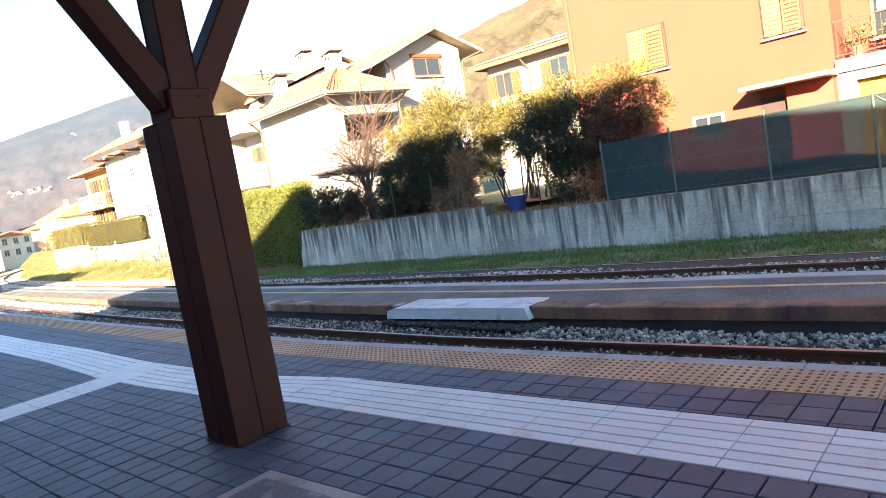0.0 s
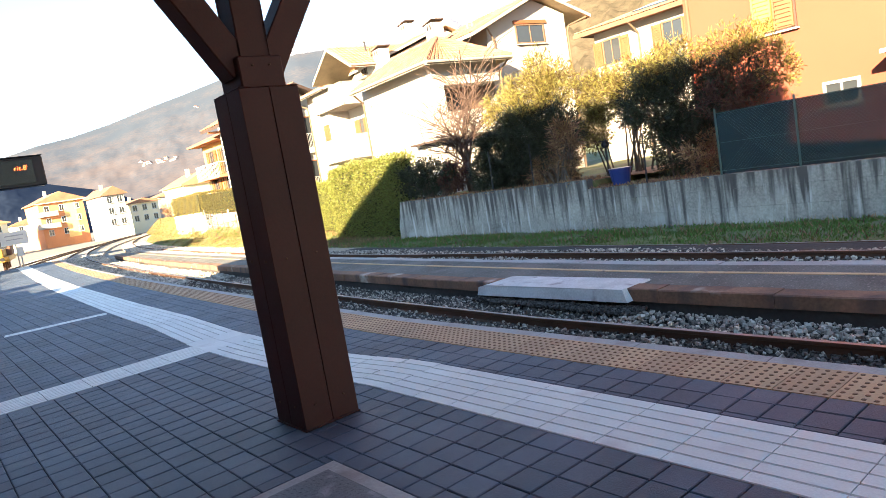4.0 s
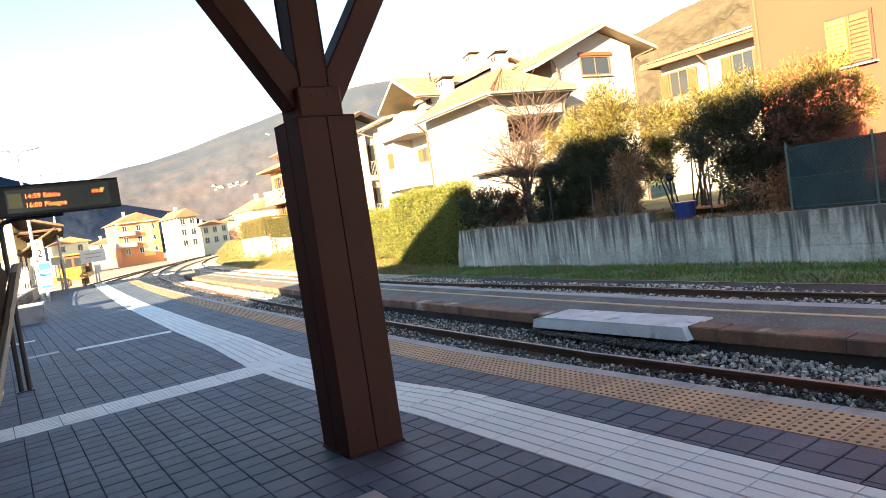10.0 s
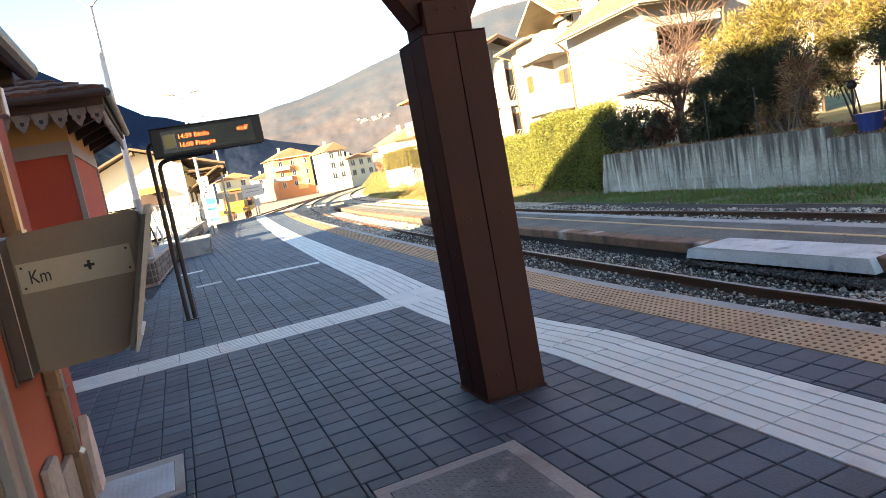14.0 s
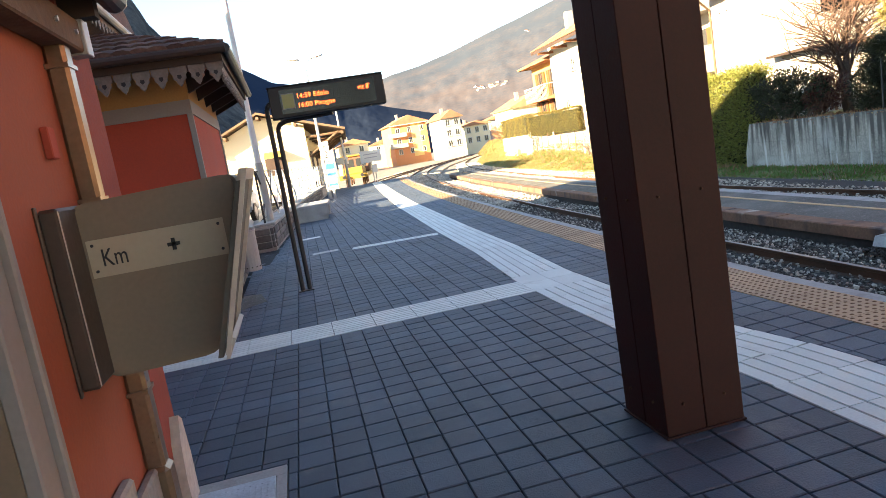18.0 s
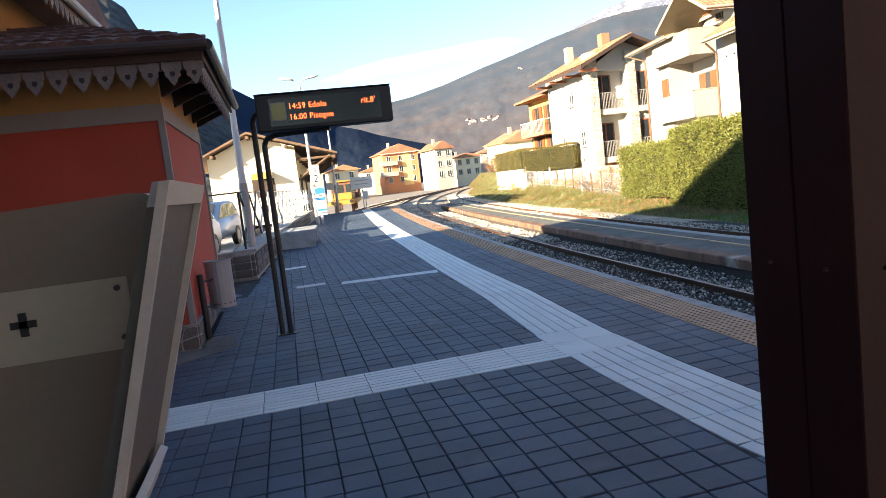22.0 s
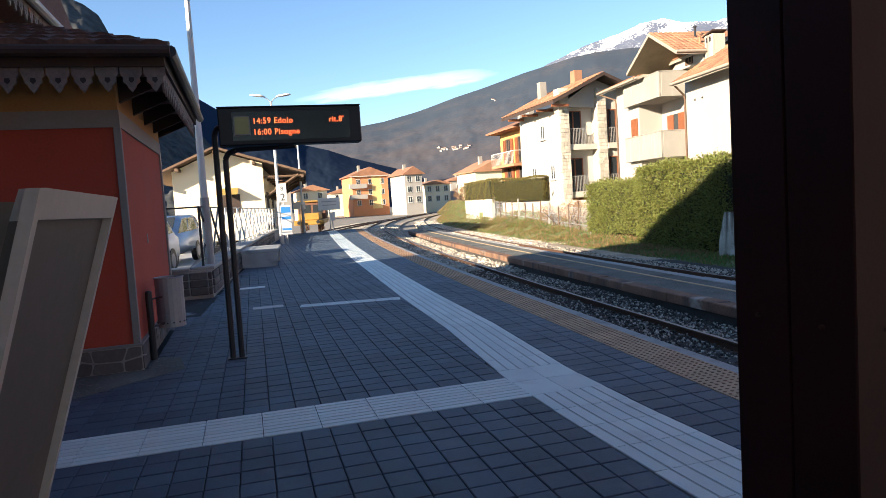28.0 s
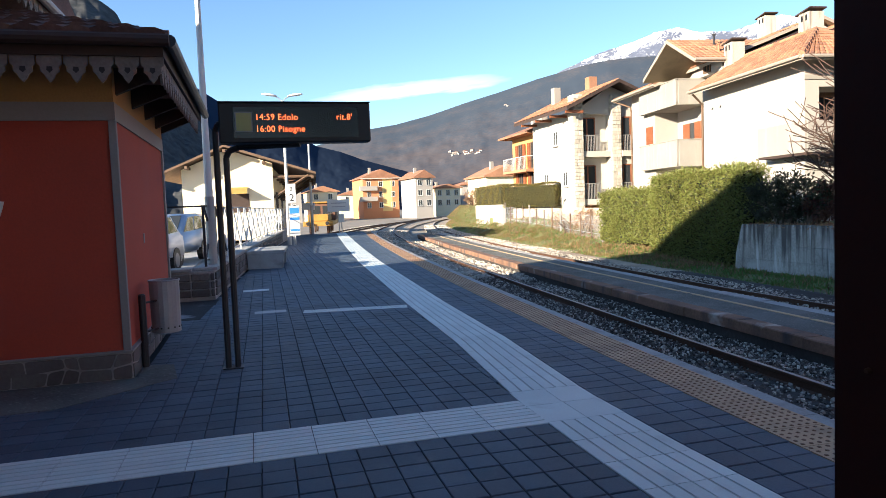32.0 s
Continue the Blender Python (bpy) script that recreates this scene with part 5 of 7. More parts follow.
mountain("wooded_mountain", [(42, 8), (48, 10.3), (51.8, 11.5), (55.8, 12.6), (60.3, 13.8), (66, 15.5), (75, 18), (95, 20), (130, 18)], 500, 700, -1, "brown winter woods on a mountain slope", mountain_material("winter_woods", (0.062, 0.054, 0.036), (0.125, 0.10, 0.066)), 0.08, 11.0)

# hamlets of pale houses on the far slope
ground = np.array([v.co for v in far_slope.data.vertices])
bearing = np.degrees(np.arctan2(ground[:, 0], ground[:, 1]))
height = np.degrees(np.arctan2(ground[:, 2], np.hypot(ground[:, 0], ground[:, 1])))
bm = bmesh.new()
dice = random.Random(21)
for az, el, wide, tall, count in ((17.8, 4.42, 1.5, 0.14, 24), (21.2, 8.1, 0.24, 0.06, 3)):
    for k in range(count):
        a, e = az + dice.uniform(-wide, wide), el + dice.uniform(-tall, tall)
        hit = Vector(ground[np.argmin((bearing - a) ** 2 + (height - e) ** 2)]) + Vector((dice.uniform(-3, 3), dice.uniform(-3, 3), 0))
        w, d, h = dice.uniform(3, 5.5), dice.uniform(2.5, 4), dice.uniform(1.0, 2.6)
        ring = [Vector((x, y, z)) for x, y, z in ((-w, -d, -4), (w, -d, -4), (w, d, -4), (-w, d, -4), (-w, -d, h), (w, -d, h), (w, d, h), (-w, d, h), (-w, 0, h + 2.4), (w, 0, h + 2.4))]
        turn = Matrix.Rotation(dice.uniform(-0.7, 0.7), 3, "Z")
        v = [bm.verts.new(hit + turn @ q) for q in ring]
        for f in ((0, 1, 5, 4), (2, 3, 7, 6), (1, 2, 6, 9, 5), (3, 0, 4, 8, 7)):
            bm.faces.new([v[i] for i in f])
        for f in ((4, 5, 9, 8), (6, 7, 8, 9)):
            bm.faces.new([v[i] for i in f]).material_index = 1
hamlets = part("hillside_houses", bm, M_WHITE_PLASTER)
hamlets.data.materials.append(M_OLD_TILE)
tagged(hamlets, "scattered pale houses on the far mountain slope", "houses", kind="stuff")

# ---- hut details ----
for side in range(2):  # roof tiles in courses on the two visible slopes, as half-round rolls
    verts, faces = [], []
    for c in range(6):
        t0, t1 = c / 6, (c + 1.25) / 6
        for i in range(26):
            if side == 0:
                e0, e1, r0, r1 = Vector((-7.8, HY0 - 0.52, 3.12)), Vector((-2.64, HY0 - 0.52, 3.12)), Vector((-7.8, 3.86, 3.86)), Vector((-4.4, 3.86, 3.86))
            else:
                e0, e1, r0, r1 = Vector((-2.64, HY0 - 0.52, 3.12)), Vector((-2.64, HY1 + 0.52, 3.12)), Vector((-4.4, 3.86, 3.86)), Vector((-4.4, 3.86, 3.86))
            u = (i + 0.5) / 26
            a, b = e0.lerp(e1, u), r0.lerp(r1, u)
            p0, p1 = a.lerp(b, t0), a.lerp(b, min(1, t1))
            w0 = (e1 - e0).length / 26 * 0.62 * (1 - t0 * (1 - (r1 - r0).length / (e1 - e0).length))
            d = (e1 - e0).normalized()
            nrm = d.cross(p1 - p0).normalized()
            if nrm.z < 0:
                nrm.negate()
            k = len(verts)
            off = random.uniform(-0.012, 0.012)
            for p_, lift in ((p0, 0.035), (p1, 0.0)):
                for s in range(6):
                    ang = math.pi * s / 5
                    verts.append(p_ + d * (-math.cos(ang) * w0 + off) + nrm * (math.sin(ang) * 0.055 + lift))
            faces += [(k + s, k + s + 1, k + 7 + s, k + 6 + s) for s in range(5)]
            faces.append((k, k + 1, k + 2, k + 3, k + 4, k + 5))
    quads("roof_tiles", [tuple(v) for v in verts], faces, M_OLD_TILE, hut, "lichened half-round roof tiles", "stuff")
for y0, y1, x0, x1 in ((HY0 - 0.52, HY1 + 0.52, -2.66, -2.655), ):
    bm = bmesh.new()
    tube(bm, (-2.60, HY0 - 0.5, 3.10), (-2.60, HY1 + 0.55, 3.06), 0.055, n=10)
    part("gutter", bm, M_STEEL_DARK, hut, "dark metal gutter")
bm = bmesh.new()
tube(bm, (-7.8, HY0 - 0.56, 3.09), (-2.6, HY0 - 0.56, 3.09), 0.055, n=10)
part("gutter", bm, M_TIMBER_DARK, hut)
part("fascia", boxes((-7.8, -2.66, HY0 - 0.50, HY0 - 0.47, 2.96, 3.06), (-2.69, -2.66, HY0 - 0.47, HY1 + 0.5, 2.96, 3.06)), M_TIMBER_DARK, hut, "dark eaves board")


def lace_mesh():
    """One tooth of the eaves' fretwork: a pointed board with a keyhole."""
    bm = bmesh.new()
    out = [(-0.095, 0.0), (-0.095, -0.075), (-0.07, -0.10), (-0.075, -0.14), (-0.045, -0.165), (-0.03, -0.20), (0.0, -0.235),
           (0.03, -0.20), (0.045, -0.165), (0.075, -0.14), (0.07, -0.10), (0.095, -0.075), (0.095, 0.0)]
    hole = [(-0.02, -0.10), (0.02, -0.10), (0.025, -0.13), (0.0, -0.155), (-0.025, -0.13)]
    prism(bm, out, "y", -0.011, 0.011)
    prism(bm, hole, "y", -0.0125, 0.0125, mat=1)
    me = bpy.data.meshes.new("lace_tooth")
    bm.to_mesh(me)
    bm.free()
    me.materials.append(M_LACE)
    me.materials.append(M_BLACK)
    return me


lace = lace_mesh()
for i in range(24):
    ob = new("lace_tooth", lace)
    ob.matrix_world = pose(-2.76 - i * 0.205, HY0 - 0.46, 2.965)
    ob.parent = hut
for i in range(20):
    ob = new("lace_tooth", lace)
    ob.matrix_world = pose(-2.70, HY0 - 0.36 + i * 0.205, 2.965, 0, 0, 90)
    ob.parent = hut
for y in (2.3, 3.2, 4.1, 5.0, 5.6):  # brackets under the side eave
    bm = bmesh.new()
    prism(bm, [(HX, 2.98), (-2.70, 2.98), (-2.72, 2.92), (HX, 2.72)], "y", y - 0.035, y + 0.035)
    part("bracket", bm, M_TIMBER_DARK, hut)
random.seed(4)


def crazy_stones(parent, along_x, a0, a1, z0, z1, fixed, out):
    """Irregular slabs with pale joints: a jittered grid of cells, each drawn in a little."""
    n, rows = max(2, int((a1 - a0) / 0.15)), 2
    jit = [[(a0 + (a1 - a0) * (i + (random.uniform(-0.3, 0.3) if 0 < i < n else 0)) / n, z0 + (z1 - z0) * (j + (random.uniform(-0.3, 0.3) if 0 < j < rows else 0)) / rows) for i in range(n + 1)] for j in range(rows + 1)]
    for j in range(rows):
        i = 0
        while i < n:
            k = 2 if i + 1 < n and random.random() < 0.3 else 1
            pts = [jit[j][i], jit[j][i + k], jit[j + 1][i + k], jit[j + 1][i]]
            c = (sum(p[0] for p in pts) / 4, sum(p[1] for p in pts) / 4)
            pts = [(p[0] + (c[0] - p[0]) * 0.10 / k, p[1] + (c[1] - p[1]) * 0.13) for p in pts]
            bm = bmesh.new()
            prism(bm, round_poly(pts, 0.022, 2), "y" if along_x else "x", fixed - 0.002 * out, fixed + out * random.uniform(0.004, 0.012))
            part("stone", bm, M_BASE_STONE, parent)
            i += k


crazy_stones(hut, True, -5.6, HX + 0.03, 0.0, 0.255, HY0 - 0.03, -1)
crazy_stones(hut, False, HY0 - 0.03, HY1, 0.0, 0.255, HX + 0.03, 1)
part("plinth_cap", boxes((-7.56, HX + 0.045, HY0 - 0.045, HY1 + 0.05, 0.257, 0.278), bevel=0.004), M_TRIM_GREY, hut, "pale plinth capping")
part("wall_hole", boxes((HX + 0.001, HX + 0.006, 3.45, 3.52, 1.25, 1.36)), M_TRIM_GREY, hut, "small pale vent plate")
# taller part behind, with its own fretwork eave
tall = thing("station_annex", "red annex with a higher tiled roof and fretwork eaves", "building")
part("wall", boxes((-9.5, -4.9, 3.0, 6.2, 3.0, 4.3)), M_OCHRE_PLASTER, tall)
bm = bmesh.new()
prism(bm, [(2.4, 4.35), (4.6, 5.3), (6.8, 4.35), (6.8, 4.25), (2.4, 4.25)], "x", -9.8, -4.35)
part("roof", bm, M_OLD_TILE, tall)
for i in range(22):
    ob = new("lace_tooth", lace)
    ob.matrix_world = pose(-4.40, 2.5 + i * 0.205, 4.26 + 0.0, 0, 0, 90)
    ob.parent = tall
for i in range(16):
    ob = new("lace_tooth", lace)
    ob.matrix_world = pose(-4.55 - i * 0.205, 2.42, 4.26)
    ob.parent = tall
bm = bmesh.new()
tube(bm, (-4.33, 2.4, 4.30), (-4.33, 6.8, 4.28), 0.055, n=10)
part("gutter", bm, M_STEEL_GREY, tall)

# ---- departure display ----
disp = thing("departure_display", "black electronic departure board on two bent posts", "display board", (-2.25, 2.16, 0))
DX0, DX1 = 0.02, 1.43  # the cabinet, from the posts
part("cabinet", boxes((DX0, DX1, -0.43, -0.23, 2.20, 2.575), bevel=0.012), M_BLACK, disp)
part("screen", boxes((DX0 + 0.13, DX1 - 0.12, -0.436, -0.428, 2.245, 2.53)), M_SCREEN, disp, "dark glass of the display")
part("hood", boxes((DX0 - 0.005, DX1 + 0.005, -0.44, -0.22, 2.575, 2.583), bevel=0.003), M_BLACK, disp)
for x, h in ((-0.035, 2.42), (0.055, 2.16)):
    bm = bmesh.new()
    pipe(bm, [(x, 0, 0), (x, 0, h - 0.06), (x + 0.03, -0.02, h), (x + 0.12, -0.10, h + 0.03), (x + 0.7 if h < 2.3 else x + 0.12, -0.30, h + 0.035)], 0.030, 10)
    part("post", bm, M_STEEL_DARK, disp)
    part("foot", boxes((x - 0.055, x + 0.055, -0.07, 0.07, 0.0, 0.012), bevel=0.003), M_STEEL_DARK, disp)
part("clock_sticker", boxes((DX0 + 0.155, DX0 + 0.29, -0.440, -0.437, 2.31, 2.475)), M_STICKER, disp, "olive square pictogram")
part("sticker_edge", boxes((DX0 + 0.145, DX0 + 0.30, -0.4395, -0.4365, 2.30, 2.485)), M_TRIM_GREY, disp)
LED_AT = lambda x, z: pose(DX0 + x, -0.4385, z, 90, 0, 0) @ Matrix.Diagonal((0.92, 1, 1, 1))
lettering("14:59 Edolo", LED_AT(0.325, 2.41), 0.082, M_LED, disp, "led_text", 0.0005, 1.08)
lettering("rit.8'", LED_AT(1.08, 2.41), 0.082, M_LED, disp, "led_text", 0.0005, 1.08)
lettering("16:00 Pisogne", LED_AT(0.325, 2.30), 0.082, M_LED, disp, "led_text", 0.0005, 1.08)

# ---- street lamps ----


def lamp(x, y, h, label, thick=0.07, sleeve=True, turn=0.0):
    t = thing("lamp_post", label, "lamp post", (x, y, 0), turn, "lamp posts along the platform")
    bm = bmesh.new()
    tube(bm, (0, 0, 0), (0, 0, 1.9), thick, thick * 0.95, 14)
    part("lower_sleeve", bm, M_STEEL_GREY, t)
    # Sunlight on the pole above the sleeve is put in as a paler colour.
    bm = bmesh.new()
    tube(bm, (0, 0, 1.9), (0, 0, h), thick * 0.78, thick * 0.5, 14)
    part("pole", bm, M_WHITE_METAL, t, "upper pole, coloured pale to look sunlit")
    for s in (-1, 1):
        bm = bmesh.new()
        pipe(bm, [(0, 0, h - 0.05), (0.15 * s, 0, h + 0.12), (0.30 * s, 0, h + 0.20)], 0.022, 8)
        arm = part("arm", bm, M_STEEL_GREY, t)
        bm = bmesh.new()
        bmesh.ops.create_uvsphere(bm, u_segments=14, v_segments=8, radius=1.0)
        for v in bm.verts:
            v.co = Vector((0.58 * s + v.co.x * 0.36, v.co.y * 0.14, h + 0.26 + v.co.z * (0.085 if v.co.z > 0 else 0.045) + 0.05 * (v.co.x * s)))
        part("lantern", bm, M_WHITE_METAL, arm, "white oval lantern", smooth=True)
    return t


lamp(-2.80, 9.20, 6.22, "tall grey lamp post with twin lanterns beside the railing", 0.095)
lamp(-0.46, 27.1, 6.60, "tall pale lamp post with twin lanterns farther along the platform", 0.10)
lamp(1.70, 40.6, 7.0, "tall pale lamp post at the platform's end", 0.10)

# ---- bin and post at the hut ----
binn = thing("litter_bin", "perforated galvanised litter bin hung on a dark steel post", "litter bin", (-2.94, 2.95, 0))
bm = bmesh.new()
tube(bm, (0, 0, 0.30), (0, 0, 0.86), 0.150, 0.155, 20, caps=False)
tube(bm, (0, 0, 0.305), (0, 0, 0.86), 0.140, 0.145, 20, caps=False)
tube(bm, (0, 0, 0.30), (0, 0, 0.31), 0.150, 0.150, 20)
part("bucket", bm, M_STEEL_GREY, binn, smooth=False)
bm = bmesh.new()
for i in range(20):
    a0, a1 = i * math.pi / 10, (i + 1) * math.pi / 10
    tube(bm, (0.157 * math.cos(a0), 0.157 * math.sin(a0), 0.86), (0.157 * math.cos(a1), 0.157 * math.sin(a1), 0.86), 0.009, n=6)
part("rim", bm, M_STEEL_GREY, binn)
for i in range(14):
    a = i * 2 * math.pi / 14
    bm = bmesh.new()
    tube(bm, (0.147 * math.cos(a), 0.147 * math.sin(a), 0.355), (0.157 * math.cos(a), 0.157 * math.sin(a), 0.355), 0.009, n=6)
    part("hole", bm, M_BLACK, binn)
bm = bmesh.new()
tube(bm, (-0.18, -0.33, 0.0), (-0.18, -0.33, 0.745), 0.036, n=12)
tube(bm, (-0.18, -0.33, 0.745), (-0.18, -0.33, 0.757), 0.036, 0.02, n=12)
part("post", bm, M_STEEL_DARK, binn, "dark steel post")
for z in (0.36, 0.66):
    bm = bmesh.new()
    pipe(bm, [(-0.18, -0.33, z), (-0.07, -0.13, z)], 0.012, 6)
    part("arm", bm, M_STEEL_DARK, binn)

# ---- low stone wall with railing, parking beyond ----
LW = lambda y: -3.42 + bend(y)
bm = bmesh.new()
for y0 in np.arange(8.5, 41, 1.2):
    y1 = min(y0 + 1.2, 41)
    v = [bm.verts.new(c) for c in ((LW(y0), y0, -0.9), (LW(y0) - 0.35, y0, -0.9), (LW(y0) - 0.35, y0, 0.50), (LW(y0), y0, 0.50), (LW(y1), y1, -0.9), (LW(y1) - 0.35, y1, -0.9), (LW(y1) - 0.35, y1, 0.50), (LW(y1), y1, 0.50))]
    for f in ((0, 1, 2, 3), (4, 7, 6, 5), (0, 3, 7, 4), (1, 5, 6, 2), (3, 2, 6, 7)):
        bm.faces.new([v[i] for i in f])
box(bm, -8.0, LW(8.5) - 0.002, 8.42, 8.78, -0.9, 0.50)
low = tagged(part("low_wall", bm, M_MORTAR), "low rubble stone wall along the platform", "wall", kind="structure")
random.seed(9)
y = 8.52
while y < 30:
    for z in (0.02, 0.17, 0.32):
        w = random.uniform(0.28, 0.5) * (1 if y < 16 else 2)
        bm = boxes((-0.02, 0.03 + random.uniform(0, 0.015), 0.01, w - 0.01, z, z + 0.135), bevel=0.014)
        bm.transform(pose(LW(y), y, 0, 0, 0, -math.degrees(bend_turn(y))))
        part("stone", bm, M_BASE_STONE, low)
    y += w
for x0 in np.arange(-5.2, LW(8.5) - 0.05, 0.34):
    for z in (0.02, 0.17, 0.32):
        x1 = min(x0 + 0.33, LW(8.5))
        part("stone", boxes((x0 + 0.01, x1, 8.39 - random.uniform(0, 0.015), 8.42, z, z + 0.135), bevel=0.014), M_BASE_STONE, low)
for y0 in np.arange(8.5, 40.0, 1.6):
    bm = boxes((-0.39, 0.05, 0.005, 1.595, 0.50, 0.56), bevel=0.008)
    bm.transform(pose(LW(y0), y0, 0, 0, 0, -math.degrees(bend_turn(y0 + 0.8))))
    part("coping", bm, M_CONCRETE, low, "pale concrete coping")
part("coping", boxes((-8.0, LW(8.5) - 0.40, 8.38, 8.82, 0.50, 0.555), bevel=0.008), M_CONCRETE, low, "pale concrete coping")
rail = thing("parking_railing", "white painted lattice railing on low wall, first panels coloured as shaded", "railing")
for k, y0 in enumerate(np.arange(8.7, 39.6, 1.6)):
    m = pose(LW(y0 + 0.0) - 0.17, y0, 0.56, 0, 0, -math.degrees(bend_turn(y0 + 0.8)))
    # The first two panels get a dark colour for the shade they stand in.
    paint = M_WHITE_METAL if k > 1 else M_STEEL_DARK
    for row, nm in (((-0.022, 0.022, -0.022, 0.022, 0, 1.17), "post"), ((-0.018, 0.018, 0.0, 1.6, 1.14, 1.17), "top_rail"), ((-0.012, 0.012, 0.0, 1.6, 0.10, 0.125), "bottom_rail")):
        bm = boxes(row)
        bm.transform(m)
        part(nm, bm, paint, rail)
    cells_ = 1
    s = 1.6 / cells_
    for a in range(cells_):
        for p0, p1 in (((0, a * s, 0.12), (0, a * s + s, 1.15)), ((0.012, a * s + s, 0.12), (0.012, a * s, 1.15))):
            bm = bmesh.new()
            tube(bm, p0, p1, 0.022, n=4, caps=False)
            bm.transform(m)
            part("lattice_bar", bm, paint, rail)
for k in range(3):  # the short end across the wall's head
    bm = boxes((-0.02, 0.02, -0.02, 0.02, 0, 1.17))
    bm.transform(pose(LW(8.7) - 0.17 - 1.1 * (k + 1), 8.62, 0.555))
    part("post", bm, M_STEEL_DARK, rail)
    bm = boxes((0.0, 1.1, -0.015, 0.015, 1.14, 1.17))
    bm.transform(pose(LW(8.7) - 0.17 - 1.1 * (k + 1), 8.62, 0.555))
    part("top_rail", bm, M_STEEL_DARK, rail)
tagged(part("parking_ground", boxes((-60, -3.6, 8.80, 80, -0.3, 0.16)), M_PARKING), "sunlit asphalt car park beside the station", "car park", kind="structure")

# ---- bench ----
bench = thing("concrete_bench", "pale concrete bench standing against the low wall", "bench", (LW(15.4) + 0.35, 15.4, 0), -math.degrees(bend_turn(15.4)))
part("seat", boxes((-0.30, 0.72, -1.1, 1.1, 0.40, 0.50), bevel=0.015), M_KERB, bench)
for y in (-0.95, 0.95):
    bm = bmesh.new()
    prism(bm, [(-0.28, 0.0), (0.66, 0.0), (0.70, 0.40), (-0.28, 0.40)], "y", y - 0.14, y + 0.14)
    part("support", bm, M_KERB, bench)

# ---- cars ----


def car(x, y, turn, paint, label):
    t = thing("parked_car", label, "car", (x, y, 0.16), turn)
    bm = bmesh.new()
    prism(bm, [(-2.05, 0.35), (-2.08, 0.62), (-1.85, 0.82), (-0.95, 0.92), (-0.35, 1.40), (1.0, 1.45), (1.75, 1.0), (2.02, 0.92), (2.08, 0.5), (2.0, 0.32)], "y", -0.84, 0.84)
    bmesh.ops.bevel(bm, geom=[e for e in bm.edges], offset=0.07, segments=2, affect="EDGES")
    part("body", bm, paint, t, smooth=True)
    for s in (-1, 1):
        bm = bmesh.new()
        prism(bm, [(-0.82, 0.93), (-0.32, 1.33), (0.25, 1.36), (0.25, 0.95)], "y", s * 0.832, s * 0.845)
        prism(bm, [(0.32, 0.95), (0.32, 1.36), (0.95, 1.36), (1.5, 1.0)], "y", s * 0.832, s * 0.845)
        part("side_window", bm, M_GLASS_DARK, t)
        for wx in (-1.3, 1.3):
            bm = bmesh.new()
            tube(bm, (wx, s * 0.70, 0.31), (wx, s * 0.86, 0.31), 0.31, 0.31, 20)
            w = part("wheel", bm, M_BLACK, t)
            bm = bmesh.new()
            tube(bm, (wx, s * 0.855, 0.31), (wx, s * 0.868, 0.31), 0.19, 0.17, 16)
            part("rim", bm, M_STEEL_GREY, w)
    bm = bmesh.new()
    prism(bm, [(-0.93, 0.965), (-0.42, 1.375), (-0.40, 1.36), (-0.90, 0.94)], "y", -0.70, 0.70)
    bm.transform(Matrix.Translation((-0.025, 0, 0.02)))
    part("windscreen", bm, M_GLASS_DARK, t)
    for s in (-1, 1):
        part("headlight", boxes((-2.09, -1.96, s * 0.62 - 0.14, s * 0.62 + 0.14, 0.62, 0.76), bevel=0.02), M_STEEL_GREY, t)


M_CAR_WHITE = plain("white_car_paint", (0.82, 0.83, 0.84), 0.25)
M_CAR_BLUE = plain("pale_blue_car_paint", (0.35, 0.45, 0.58), 0.25)
car(-4.9, 11.6, 80, M_CAR_WHITE, "white hatchback parked behind the railing")
car(-4.6, 16.4, 80, M_CAR_BLUE, "pale blue hatchback parked behind the railing")
car(-5.0, 23.5, 80, M_CAR_WHITE, "white hatchback parked in front of the shed")

# ---- goods shed ----
shed = thing("goods_shed", "cream goods shed with wide timber-bracketed eaves", "shed", (-0.9, 33.0, 0), -math.degrees(0.085))
part("wall", boxes((-4.7, 0.0, 0.0, 15, 0.1, 3.95)), M_CREAM_PLASTER, shed)
bm = bmesh.new()
prism(bm, [(-4.7, 3.95), (0.0, 3.95), (0.0, 4.2), (-2.35, 4.98)], "y", 0.0, 0.3)
part("gable", bm, M_CREAM_PLASTER, shed)
for s in (-1, 1):
    bm = bmesh.new()
    ex, ez = (-5.95, 3.62) if s < 0 else (2.3, 3.62)
    prism(bm, [(-2.35, 5.16), (ex, ez), (ex, ez - 0.12), (-2.35, 5.04)], "y", -1.0, 15.8)
    part("roof", bm, M_TIMBER, shed, "brown tiled roof slope")
for x in (-5.75, -4.3, -2.35, -0.4, 2.1):
    z = 5.0 - abs(x + 2.35) * (0.428 if x < -2.35 else 0.331) - 0.08
    part("purlin", boxes((x - 0.08, x + 0.08, -0.95, 0.0, z - 0.16, z), bevel=0.01), M_TIMBER, shed)
for y in (0.2, 3.6, 7.0, 10.4, 13.8):
    bm = bmesh.new()
    tube(bm, (0.0, y, 2.35), (1.9, y, 3.52), 0.08, n=6)
    tube(bm, (0.0, y, 3.46), (2.1, y, 3.46), 0.07, n=6)
    part("eave_bracket", bm, M_TIMBER, shed)
part("shed_window", boxes((-2.5, -1.3, -0.03, 0.0, 1.6, 2.6)), M_TIMBER_DARK, shed, "barred window")
bm = bmesh.new()
prism(bm, [(-0.02, 2.95), (-0.7, 2.62), (-0.7, 2.585), (-0.02, 2.90)], "x", -2.45, -1.35)
